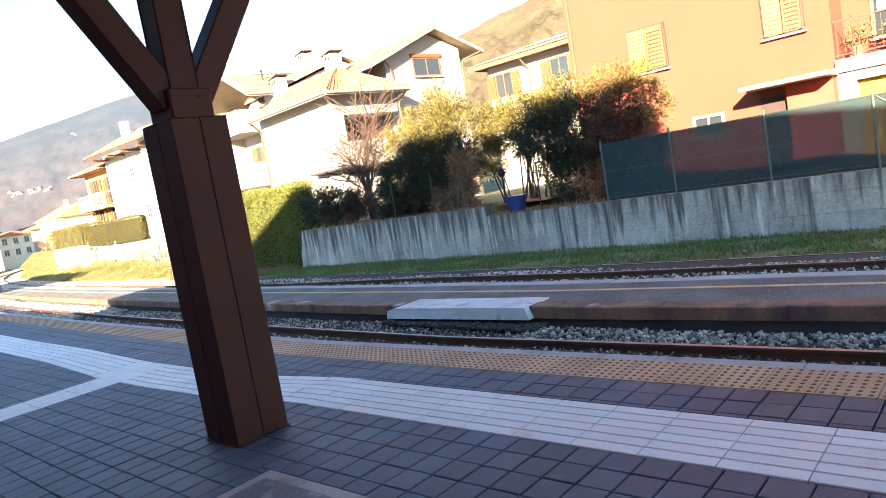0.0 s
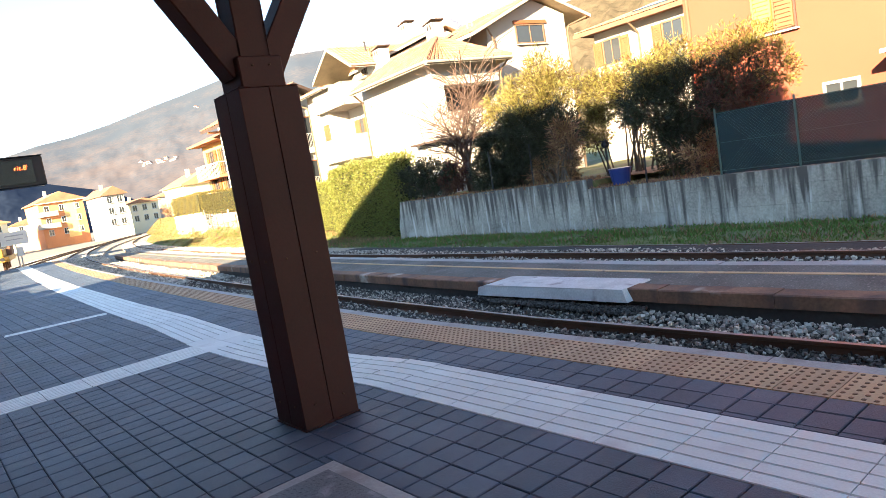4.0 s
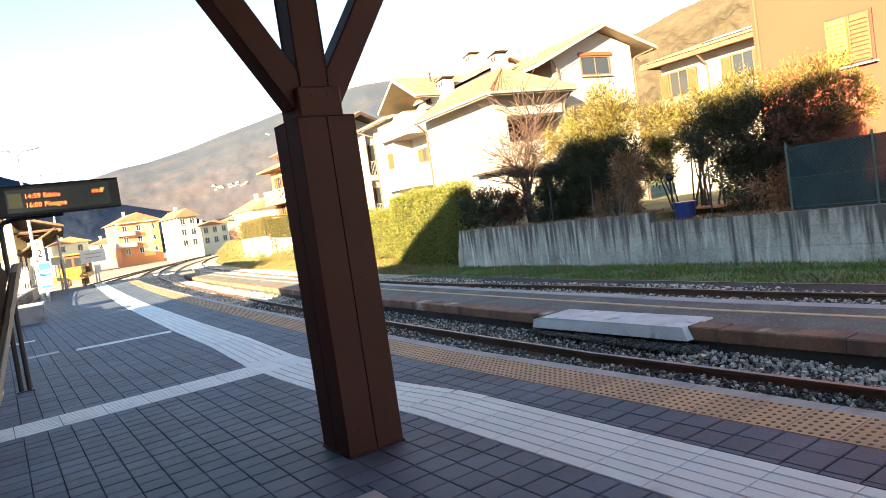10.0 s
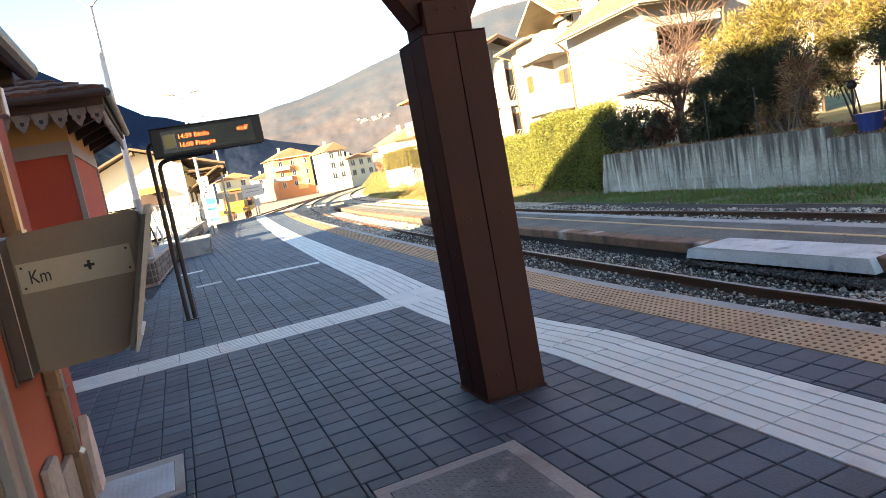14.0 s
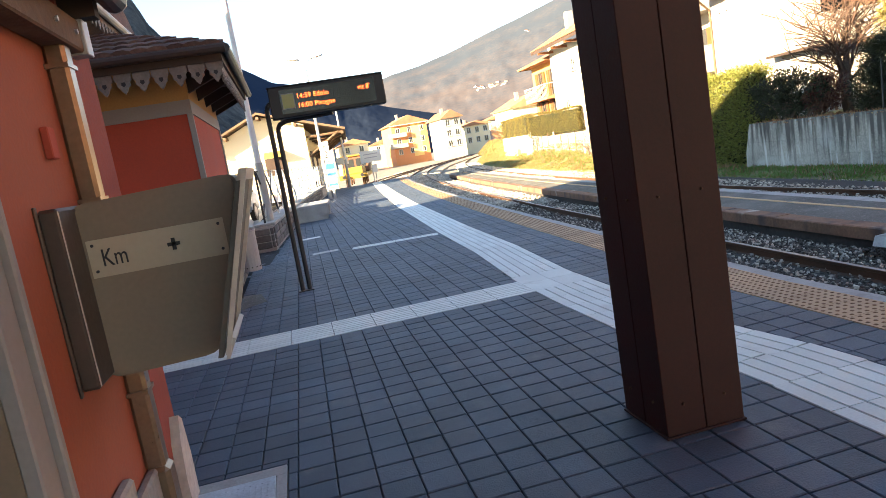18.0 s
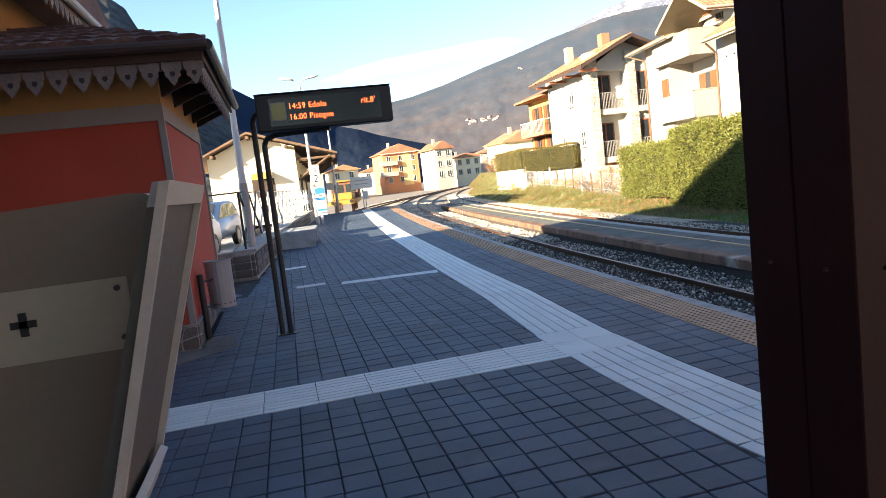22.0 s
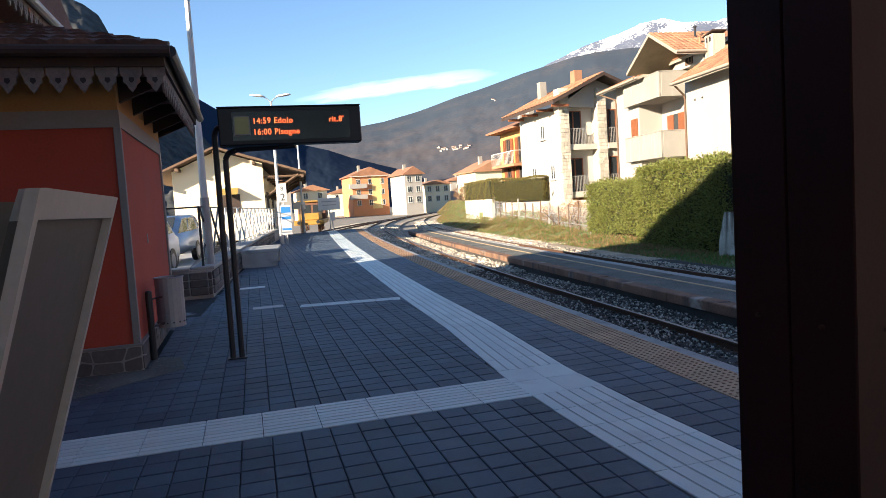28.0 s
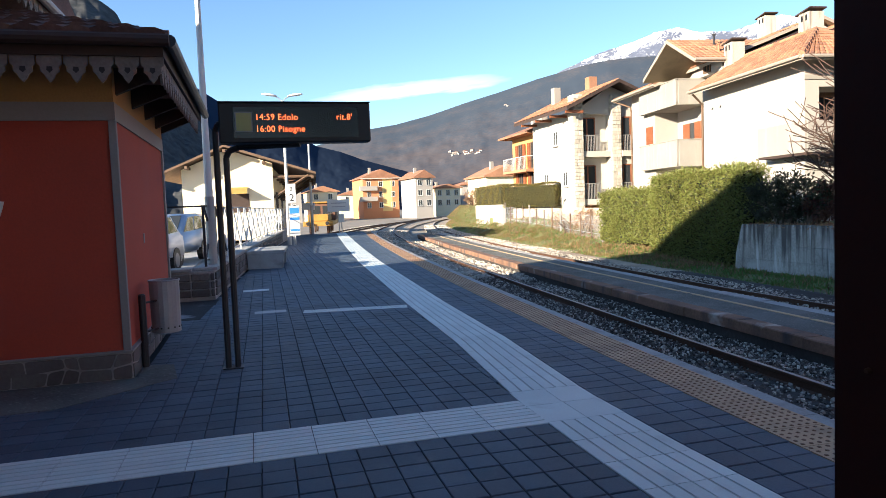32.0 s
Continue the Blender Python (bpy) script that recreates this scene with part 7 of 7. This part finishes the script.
# Here too olive leaves paint the sunlit top over the dark, shaded ones.
shrub("evergreen_shrub", "dark evergreen shrub streaked with red leaves beside the fence", (13.6, 0.9, 0.32), [((0, 1.4, 2.0), (0.8, 0.9, 1.1), None), ((0, 0.2, 1.9), (0.9, 1.1, 1.2), None), ((0, -0.9, 2.2), (0.8, 0.9, 0.8), None), ((0.2, 0.7, 3.0), (0.8, 1.1, 0.6), M_LEAF_OLIVE), ((0.2, -1.0, 3.0), (0.7, 1.0, 0.55), M_LEAF_OLIVE), ((0.2, -1.9, 2.3), (0.5, 0.5, 0.7), M_LEAF_OLIVE), ((-0.3, -0.9, 1.8), (0.6, 0.9, 0.6), M_LEAF_RED), ((0, 0.7, 0.9), (0.7, 0.9, 0.8), None), ((-0.2, -0.1, 0.6), (0.6, 0.6, 0.6), M_LEAF_DRY)], M_LEAF_DARK, 31000, stems=44, ln=0.12, wd=0.03, seed=4)
shrub("red_shrub", "low red-leaved shrub in the garden", (15.3, 2.3, 0.4), [((0, 0, 1.3), (0.5, 0.8, 0.5), None), ((0, 0.6, 1.0), (0.4, 0.5, 0.5), None)], M_LEAF_RED, 3000, seed=5)
shrub("clipped_shrub", "small dark shrub on the wall's edge", (13.2, 8.5, GZ), [((0, 0, 0.6), (0.55, 0.7, 0.75), None), ((0, -0.8, 0.45), (0.5, 0.7, 0.5), None)], M_LEAF_DARK, 6000, seed=6)
shrub("ivy_shrub", "broad-leaved evergreen shrub hanging over the fence", (13.3, -9.3, 0.3), [((0, 0, 1.3), (0.8, 0.9, 1.1), None), ((-0.4, -0.8, 1.5), (0.8, 1.1, 1.2), None), ((-0.3, 0.5, 1.8), (0.6, 0.8, 0.7), M_LEAF_OLIVE), ((-0.4, 0.1, 0.9), (0.6, 0.8, 0.8), None)], M_LEAF_DARK, 14000, ln=0.11, wd=0.07, seed=7)
shrub("weeds", "leafy green weeds at the foot of the wall", (12.2, -8.3, -0.82), [((0, 0, 0.15), (0.4, 1.6, 0.35), None), ((0, 1.4, 0.1), (0.3, 0.9, 0.22), None)], M_LEAF_HEDGE, 2600, stems=0, ln=0.16, wd=0.05, seed=8, category="weeds")
shrub("dry_shrub", "bare brown twiggy shrub at the wall's top", (13.0, 4.9, 0.5), [((0, 0, 1.1), (0.35, 0.55, 1.1), None), ((0.1, 0.9, 0.5), (0.4, 0.7, 0.5), None)], M_LEAF_DRY, 3600, stems=40, ln=0.22, wd=0.011, seed=9)


ys = rng.uniform(0.2, 12.6, 5200)
p = np.stack([12.56 + rng.uniform(0, 1, 5200) ** 1.6 * 1.1, ys, np.where(ys < 3.9, 0.31, 0.56) + rng.uniform(-0.01, 0.03, 5200)], 1)
v, f = leaves(p, np.tile((-0.25, 0.0, 0.5), (5200, 1)), 0.12, 0.035, 0.9)
quads("leaf_litter", v, f, M_LEAF_DRY, None, "brown fallen leaves and dry grass on the wall's head", "stuff")["category"] = "leaf litter"


def hedge(name, label, x0, x1, y0, y1, z0, z1, k, mat=M_LEAF_HEDGE, seed=1, ln=0.10, rough=0.09):
    t = thing(name, label, "hedge")
    # Solid filler box; its near-black colour paints the shade between the leaves.
    part("inside", boxes((x0 + 0.14, x1 - 0.14, y0 + 0.1, y1 - 0.1, z0, z1 - 0.14)), M_HEDGE_CORE, t, "solid core coloured near black for the hedge's inner shade")
    g = np.random.default_rng(seed)
    L, W, H = y1 - y0, x1 - x0, z1 - z0
    areas = np.array([L * H, L * W, W * H, W * H])
    ps, ds = [], []
    for i, n in enumerate((areas / areas.sum() * k).astype(int)):
        a, b, j = g.uniform(0, 1, n), g.uniform(0, 1, n), g.normal(0, rough, n)
        if i == 0:
            p = np.stack([x0 + 0.06 + j + 0.05 * np.sin(a * L * 3 + b * 5), y0 + a * L, z0 + b * H], 1)
            d = np.tile((-1.0, 0, 0.4), (n, 1))
        elif i == 1:
            p = np.stack([x0 + b * W, y0 + a * L, z1 - 0.06 + j + 0.06 * np.sin(a * L * 2.3)], 1)
            d = np.tile((0, 0, 1.0), (n, 1))
        else:
            s = -1 if i == 2 else 1
            p = np.stack([x0 + a * W, (y0 if i == 2 else y1) + j, z0 + b * H], 1)
            d = np.tile((0, s, 0.3), (n, 1))
        ps.append(p)
        ds.append(d)
    v, f = leaves(np.concatenate(ps), np.concatenate(ds), ln, ln * 0.5, 0.7)
    quads("leaves", v, f, mat, t, "", "stuff")
    return t


hedge("laurel_hedge", "tall clipped evergreen hedge running on from the wall", 12.75, 13.75, 13.0, 18.0, -0.9, 2.35, 26000, seed=11)
hedge("laurel_hedge", "lower clipped evergreen hedge", 13.05, 14.0, 18.0, 22.6, -0.3, 1.85, 15000, seed=12)


def run_box(name, a, b, w, z0, z1, mat, parent=None, label="", bevel=0.0):
    """An upright slab along the ground line from a to b."""
    d = Vector((b[0] - a[0], b[1] - a[1], 0))
    bm = boxes((-w / 2, w / 2, 0, d.length, z0, z1), bevel=bevel)
    bm.transform(pose(a[0], a[1], 0, 0, 0, math.degrees(math.atan2(d.y, d.x)) - 90))
    return part(name, bm, mat, parent, label)


def hedge_run(name, label, a, b, w, z0, z1, k, mat, seed):
    t = hedge(name, label, -w / 2, w / 2, 0.0, math.dist(a, b), z0, z1, k, mat, seed, 0.07, 0.03)
    t.matrix_world = pose(a[0], a[1], 0, 0, 0, math.degrees(math.atan2(b[1] - a[1], b[0] - a[0])) - 90)


hedge_run("clipped_hedge", "clipped hedge on a white garden wall", (14.95, 39.4), (16.1, 48.5), 0.8, 1.45, 2.85, 9000, M_LEAF_OLIVE, 13)
hedge_run("clipped_hedge", "clipped hedge turning along the garden", (17.15, 35.6), (14.95, 39.2), 0.8, 1.2, 2.78, 12000, M_LEAF_OLIVE, 14)
tagged(run_box("garden_wall", (14.75, 39.3), (15.85, 48.5), 0.2, -0.6, 1.47, M_BRIGHT_PLASTER), "white rendered garden wall below the hedge", "wall", kind="structure")
# climbing shrub with pink light between its stems, on the wall's far end
shrub("climber", "dark climbing shrub with bare stems on the wall", (12.95, 11.3, 0.55), [((0, 0, 0.8), (0.35, 1.9, 0.75), None), ((0, -1.4, 0.7), (0.3, 0.8, 0.6), M_LEAF_RED)], M_LEAF_DARK, 7000, stems=34, ln=0.12, wd=0.05, seed=15)
pf = thing("garden_paling", "weathered posts with wire mesh along the garden bank", "fence")
FA, FB = Vector((13.25, 22.7, 0)), Vector((14.75, 39.0, 0))
for i in range(13):
    q = FA.lerp(FB, i / 12)
    z0 = -0.35 + 0.55 * i / 12
    bm = bmesh.new()
    tube(bm, (q.x + 0.03 * math.sin(i), q.y, z0 - 0.3), (q.x, q.y + 0.04 * math.sin(i * 2), z0 + 1.25 + 0.15 * math.sin(i * 1.7)), 0.035 if i % 4 else 0.055, n=6)
    part("post", bm, M_TRIM_GREY if i % 4 == 0 else M_TIMBER, pf)
for h in (0.3, 0.7, 1.1):
    bm = bmesh.new()
    tube(bm, (FA.x, FA.y, -0.35 + h), (FB.x, FB.y, 0.20 + h), 0.010, n=5)
    part("wire", bm, M_STEEL_GREY, pf)
bm = bmesh.new()
for i in range(150):
    q = FA.lerp(FB, i / 149)
    z0 = -0.35 + 0.55 * i / 149
    tube(bm, (q.x, q.y, z0), (q.x, q.y, z0 + 1.1), 0.004, n=3, caps=False)
tagged(part("wire_mesh", bm, M_STEEL_GREY, pf), kind="stuff")
tagged(run_box("garden_kerb", (14.3, 23.0), (15.3, 38.6), 0.22, -0.4, 1.15, M_KERB_TAN), "low beige concrete garden wall behind the paling", "wall", kind="structure")
shrub("dry_shrub", "bare brown shrub behind the paling", (13.8, 25.5, -0.2), [((0, 0, 0.8), (0.5, 1.4, 0.7), None), ((0.1, 3.2, 0.7), (0.4, 1.1, 0.6), None)], M_LEAF_DRY, 3000, stems=24, ln=0.12, wd=0.014, seed=16)
for i, y in enumerate((41.5, 46, 51, 57, 64)):
    shrub("dry_shrub", "leafless brown bush on the bank beside the far track", (12.9 + bend(y) * 0.9, y, -0.82 + 1.3 * float(bank_rise(y))), [((0, 0, 0.8), (0.7, 1.1, 0.9), None), ((0.4, 1.2, 0.6), (0.7, 0.9, 0.7), None)], M_LEAF_DRY, 1500, stems=22, ln=0.22, wd=0.02, seed=30 + i)



def bare_tree(name, label, at, height, seed, lean=(0, 0)):
    t = thing(name, label, "tree", at)
    g = random.Random(seed)
    trunk, twigs = bmesh.new(), bmesh.new()

    def grow(p, d, length, r, level):
        q = p
        n = 4 if level < 3 else 3
        for s in range(n):
            d = (d + Vector((g.uniform(-1, 1), g.uniform(-1, 1), g.uniform(-0.5, 0.6))) * 0.16).normalized()
            e = q + d * (length / n)
            r2 = max(0.012, r * (1 - 0.17 * (s + 1)))
            tube((twigs if level else trunk), q, e, max(0.012, r * (1 - 0.17 * s)), r2, 6 if level < 2 else 4, caps=False)
            q = e
            if level < 3 and (level > 0 or s > 0):
                for _ in range(2 if level < 2 else 1):
                    side = Vector((g.uniform(-1, 1), g.uniform(-1, 1), g.uniform(-0.1, 0.55))).normalized()
                    grow(q, (d * 0.6 + side).normalized(), length * g.uniform(0.55, 0.85), r2 * 0.6, level + 1)
    grow(Vector((0, 0, 0)), Vector((lean[0], lean[1], 1)).normalized(), height * 0.38, height * 0.026, 0)
    part("trunk", trunk, M_TRUNK, t)
    tagged(part("twig_mass", twigs, M_TWIG, t), kind="stuff")
    return t


bare_tree("bare_fruit_tree", "leafless fruit tree with spreading reddish twigs", (13.7, 9.9, 0.5), 6.0, 5)
bare_tree("bare_fruit_tree", "small leafless tree by the white house", (14.3, 10.6, 0.5), 4.4, 8)

# ---- garden clutter ----
tub = thing("plastic_tub", "blue plastic tub standing on the wall's edge", "tub", (13.15, 3.2, 0.36))
bm = bmesh.new()
tube(bm, (0, 0, 0), (0, 0, 0.42), 0.24, 0.30, 20)
part("body", bm, M_BLUE, tub, smooth=False)
bm = bmesh.new()
tube(bm, (0, 0, 0.42), (0, 0, 0.45), 0.32, 0.32, 20)
part("rim", bm, M_BLUE, tub)
gl = thing("garden_lamp", "dark round garden lamp on a short post", "lamp", (13.9, 4.12, 0.55))
bm = bmesh.new()
tube(bm, (0, 0, 0), (0, 0, 0.85), 0.03, n=8)
part("post", bm, M_STEEL_DARK, gl)
bm = bmesh.new()
bmesh.ops.create_uvsphere(bm, u_segments=12, v_segments=8, radius=0.12)
bm.transform(Matrix.Translation((0, 0, 0.95)))
part("globe", bm, M_STEEL_DARK, gl, smooth=True)
part("shade", boxes((-0.14, 0.14, -0.14, 0.14, 1.04, 1.07), bevel=0.01), M_STEEL_DARK, gl)
tagged(part("garden_path", boxes((13.6, 16.9, 2.4, 4.3, 0.54, 0.575)), M_TERRACOTTA), "terracotta paved garden path", "path", kind="structure")
bm = bmesh.new()
tube(bm, (10.3, 1.9, -0.70), (10.9, 2.7, -0.66), 0.012, 0.006, 5)
tube(bm, (10.6, 2.3, -0.68), (10.5, 2.9, -0.60), 0.008, 0.004, 5)
tagged(part("fallen_branch", bm, M_TWIG), "dry fallen branch on the ballast", "branch")

# ---- paving of the platform ----
P = 0.196  # pitch across the platform
Q = 0.195  # pitch along it
paver_mesh = box_mesh("paver", P - 0.005, Q - 0.009, -0.05, 0.0, 0.005)
paver_mesh.materials.append(M_PAVER)


def path_edges(y):
    m = path_mid(y)
    return m - 0.305, m + 0.305


COVERS = ((-3.024, -2.471, -3.829, -3.186), (-1.619, -0.811, -5.534, -4.596))


def round_covers(rect):
    """What is left of a paver beside the covers let into the paving."""
    left = [rect]
    for a, b, c, d in COVERS:
        rest = []
        for x0, x1, y0, y1 in left:
            if x1 <= a or x0 >= b or y1 <= c or y0 >= d:
                rest.append((x0, x1, y0, y1))
                continue
            if x0 < a:
                rest.append((x0, a, y0, y1))
            if x1 > b:
                rest.append((b, x1, y0, y1))
            xm, xn = max(x0, a), min(x1, b)
            if y0 < c:
                rest.append((xm, xn, y0, c))
            if y1 > d:
                rest.append((xm, xn, d, y1))
        left = rest
    return [r for r in left if r[1] - r[0] > 0.02 and r[3] - r[2] > 0.02]


cells, cut = [], []
for i in range(-66, 218):
    y0 = 0.004 + i * Q if i >= 0 else -0.583 + i * Q
    yc = y0 + Q / 2
    if yc < Y0 or yc > Y1 - 0.5:
        continue
    wall_x = -3.0 if yc < -3.2 else (-6.5 if yc < 2.15 else (-3.1 if yc < 5.6 else -3.3 + bend(yc)))
    path_x = path_edges(yc)[0] - 0.002
    for j in range(-20, 34):
        x1 = -0.42 + 0.0115 * yc - j * P
        xa, xb = max(x1 - P, wall_x), min(x1, path_x)
        if xb - xa < 0.03:
            continue
        for r in round_covers((xa, xb, y0, y0 + Q)):
            whole = r[1] - r[0] > P - 0.002 and r[3] - r[2] > Q - 0.002
            if whole and -5.2 < yc < -0.6 and -2.75 < (xa + xb) / 2 < -0.1 and len(cells) < 260:
                cells.append(((xa + xb) / 2, yc))
            else:
                cut.append((r[0] + 0.0025, r[1] - 0.0025, r[2] + 0.0045, r[3] - 0.0045))
for r in range(3):  # the three rows between the white path and the ochre strip
    for i in range(-66, 212):
        y0 = -0.10 + i * Q
        yc = y0 + Q / 2
        if yc < Y0 or yc > Y1 - 0.5:
            continue
        a, b = path_edges(yc)[1], 1.145 + bend(yc)
        xa, xb = a + 0.002 if r == 2 else max(b - (r + 1) * P, a), b - r * P
        if xb - xa > 0.03:
            cut.append((xa + 0.0025, xb - 0.0025, y0 + 0.0045, y0 + Q - 0.0045))
for x, y in cells:
    ob = new("paver", paver_mesh)
    ob.matrix_world = pose(x, y, random.uniform(-0.0025, 0.001), random.uniform(-0.3, 0.3), random.uniform(-0.3, 0.3), 0)
    ob.parent = platform
verts, faces = [], []
for xa, xb, ya, yb in cut:
    k, b, dz = len(verts), 0.005, random.uniform(-0.003, 0.001)
    for e, z in ((0, -0.05), (0, -b + dz), (b, dz)):
        verts += [(xa + e, ya + e, z), (xb - e, ya + e, z), (xb - e, yb - e, z), (xa + e, yb - e, z)]
    for r in (0, 4):
        for i in range(4):
            faces.append((k + r + i, k + r + (i + 1) % 4, k + r + 4 + (i + 1) % 4, k + r + 4 + i))
    faces.append((k + 8, k + 9, k + 10, k + 11))
quads("pavers", verts, faces, M_PAVER, platform, "dark grey square concrete pavers", "stuff")


def ribbed_tile(name, sx, sy, ribs, across):
    """A white tile with raised ribs: ribs run along y (across False) or along x."""
    bm = bmesh.new()
    w = sy if across else sx
    step = w / ribs
    box(bm, -sx / 2 + 0.0025, sx / 2 - 0.0025, -sy / 2 + 0.0025, sy / 2 - 0.0025, -0.05, -0.006, mat=1)
    for i in range(ribs):
        a = -w / 2 + i * step + (0.0025 if i == 0 else 0.0045)
        b = -w / 2 + (i + 1) * step - (0.0025 if i == ribs - 1 else 0.0045)
        if across:
            prism(bm, [(a, -0.0062), (a + 0.004, 0.0), (b - 0.004, 0.0), (b, -0.0062)], "x", -sx / 2 + 0.0025, sx / 2 - 0.0025)
        else:
            prism(bm, [(a, -0.0062), (a + 0.004, 0.0), (b - 0.004, 0.0), (b, -0.0062)], "y", -sy / 2 + 0.0025, sy / 2 - 0.0025)
    me = bpy.data.meshes.new(name)
    bm.to_mesh(me)
    bm.free()
    me.materials.append(M_WHITE_TILE)
    me.materials.append(M_GROOVE)
    return me


along = ribbed_tile("path_tile", 0.305, 0.40, 3, False)
crosswise = ribbed_tile("path_tile", 0.40, 0.2925, 4, True)
flat = box_mesh("path_tile", 0.400, 0.305, -0.05, 0.0, 0.003)
flat.materials.append(M_WHITE_TILE)
path = tagged(part("tactile_path", boxes((-0.02, 0.02, -12, -11.9, -0.054, -0.052)), M_GROOVE, None), "white ribbed tactile guide path across the dark paving", "tactile path", kind="structure")
y = -7.77 - 0.4 * 10
while y < Y1 - 0.6:
    yc = y + 0.2
    m = path_mid(yc)
    a = -math.degrees(math.atan2(path_mid(yc + 0.3) - path_mid(yc - 0.3), 0.6))
    for s in (-1, 1):
        if -8.97 < yc < -7.77:
            continue
        smooth_one = -0.75 < yc < 0.05
        ob = new("path_tile", flat if smooth_one else along)
        ob.matrix_world = pose(m + s * 0.1525, yc, 0.001, 0, 0, a + 90 if smooth_one else a)
        ob.parent = path
    y += 0.4
# junction pad south of the pillar, with a basket pattern of small bars
pad = new("pad_tile", flat)
pad.matrix_world = pose(0.395, -8.37, 0.0, 0, 0, 0) @ Matrix.Diagonal((1.525, 3.92, 1, 1))
pad.parent = path
bm = bmesh.new()
for i in range(14):
    for j in range(28):
        x, yy = 0.11 + i * 0.044, -8.93 + j * 0.04
        if (i + j) % 2:
            box(bm, x - 0.017, x + 0.017, yy - 0.006, yy + 0.006, 0.0, 0.004)
        else:
            box(bm, x - 0.006, x + 0.006, yy - 0.016, yy + 0.016, 0.0, 0.004)
part("pad_bars", bm, M_WHITE_TILE, path)["kind"] = "stuff"
for k in range(19):
    x = -0.047 - 0.40 * (k + 0.5)
    if x < -6.6:
        break
    for r in range(2):
        ob = new("path_tile", crosswise)
        ob.matrix_world = pose(x, -0.142 - 0.2925 * r, 0.001)
        ob.parent = path
for k in range(4):
    ob = new("path_tile", crosswise)
    ob.matrix_world = pose(0.07 - 0.395 * k, 5.43 + 0.061 * k, 0.002, 0, 0, -8.8)
    ob.parent = path
tagged(part("floor_plate", boxes((-2.26, -1.76, 8.9, 9.18, -0.03, 0.004), bevel=0.003), M_WHITE_TILE), "small white marking plate set in the paving", "floor plate")

# ochre warning strip with domes
bm = bmesh.new()
box(bm, -0.2125, 0.2125, -0.1525, 0.1525, -0.05, 0.0)
for i in range(7):
    for j in range(5):
        x, yy = -0.18 + i * 0.06, -0.122 + j * 0.061
        r0 = [bm.verts.new((x + 0.0155 * math.cos(a * 1.0472), yy + 0.0155 * math.sin(a * 1.0472), 0.0005)) for a in range(6)]
        r1 = [bm.verts.new((x + 0.010 * math.cos(a * 1.0472), yy + 0.010 * math.sin(a * 1.0472), 0.005)) for a in range(6)]
        for a in range(6):
            bm.faces.new((r0[a], r0[(a + 1) % 6], r1[(a + 1) % 6], r1[a])).material_index = 1
        bm.faces.new(r1).material_index = 1
warn = bpy.data.meshes.new("warning_tile")
bm.to_mesh(warn)
bm.free()
warn.materials.append(M_YELLOW_TILE)
warn.materials.append(M_DOME)
strip = tagged(part("warning_strip", boxes((1.3, 1.32, -12, -11.9, -0.054, -0.052)), M_GROOVE, None), "ochre domed warning strip along the platform's edge", "warning strip", kind="structure")
y = -7.935 - 0.31 * 20
while y < Y1 - 0.5:
    ob = new("warning_tile", warn)
    ob.matrix_world = pose(1.36 + bend(y), y, 0.0005, 0, 0, -math.degrees(bend_turn(y)))
    ob.parent = strip
    y += 0.31

# covers
def cover(x0, x1, y0, y1, label, a0, a1, b0, b1, steel):
    c = thing("manhole_cover", label, "cover")
    part("surround", boxes((a0, a1, b0, y0 + 0.05, -0.05, 0.001), (a0, a1, y1 - 0.05, b1, -0.05, 0.001), (a0, x0 + 0.05, y0 + 0.05, y1 - 0.05, -0.05, 0.001), (x1 - 0.05, a1, y0 + 0.05, y1 - 0.05, -0.05, 0.001), bevel=0.002), M_KERB, c, "rough mortar edge")
    plate_ = part("lid", boxes((x0 + 0.052, x1 - 0.052, y0 + 0.052, y1 - 0.052, -0.05, 0.004), bevel=0.002), steel, c, "galvanised chequer plate")
    bm = bmesh.new()
    n = int((x1 - x0 - 0.12) / 0.03)
    q = int((y1 - y0 - 0.12) / 0.03)
    for i in range(n):
        for j in range(q):
            x, y = x0 + 0.07 + i * 0.03, y0 + 0.07 + j * 0.03
            m = pose(x, y, 0.0045, 0, 0, 45 if (i + j) % 2 else -45)
            v = [bm.verts.new(m @ Vector(p_)) for p_ in ((-0.012, 0, 0), (0, -0.004, 0), (0.012, 0, 0), (0, 0.004, 0), (0, 0, 0.002))]
            for a_ in range(4):
                bm.faces.new((v[a_], v[(a_ + 1) % 4], v[4]))
    part("tread", bm, steel, plate_)["kind"] = "stuff"


cover(-3.0, -2.48, -3.82, -3.25, "galvanised chequer-plate cover beside the wall", -3.02, -2.475, -3.825, -3.19, M_GALVANISED)
cover(-1.60, -0.85, -5.50, -4.63, "large chequer-plate cover in the paving", -1.615, -0.815, -5.53, -4.60, M_CHEQUER)
tagged(part("floor_plate", boxes((-2.04, -1.56, 5.78, 6.04, -0.03, 0.002), bevel=0.003), M_STEEL_GREY), "small steel cover set in the paving", "floor plate")
bm = bmesh.new()
prism(bm, [(-6.5, 1.0), (-3.6, 1.25), (-2.75, 1.95), (-2.85, 2.6), (-3.12, 2.7), (-3.12, 2.13), (-6.5, 2.13)], "z", -0.02, 0.003)
tagged(part("apron", bm, M_ASPHALT), "smooth patched apron at the hut's foot", "apron", kind="structure")
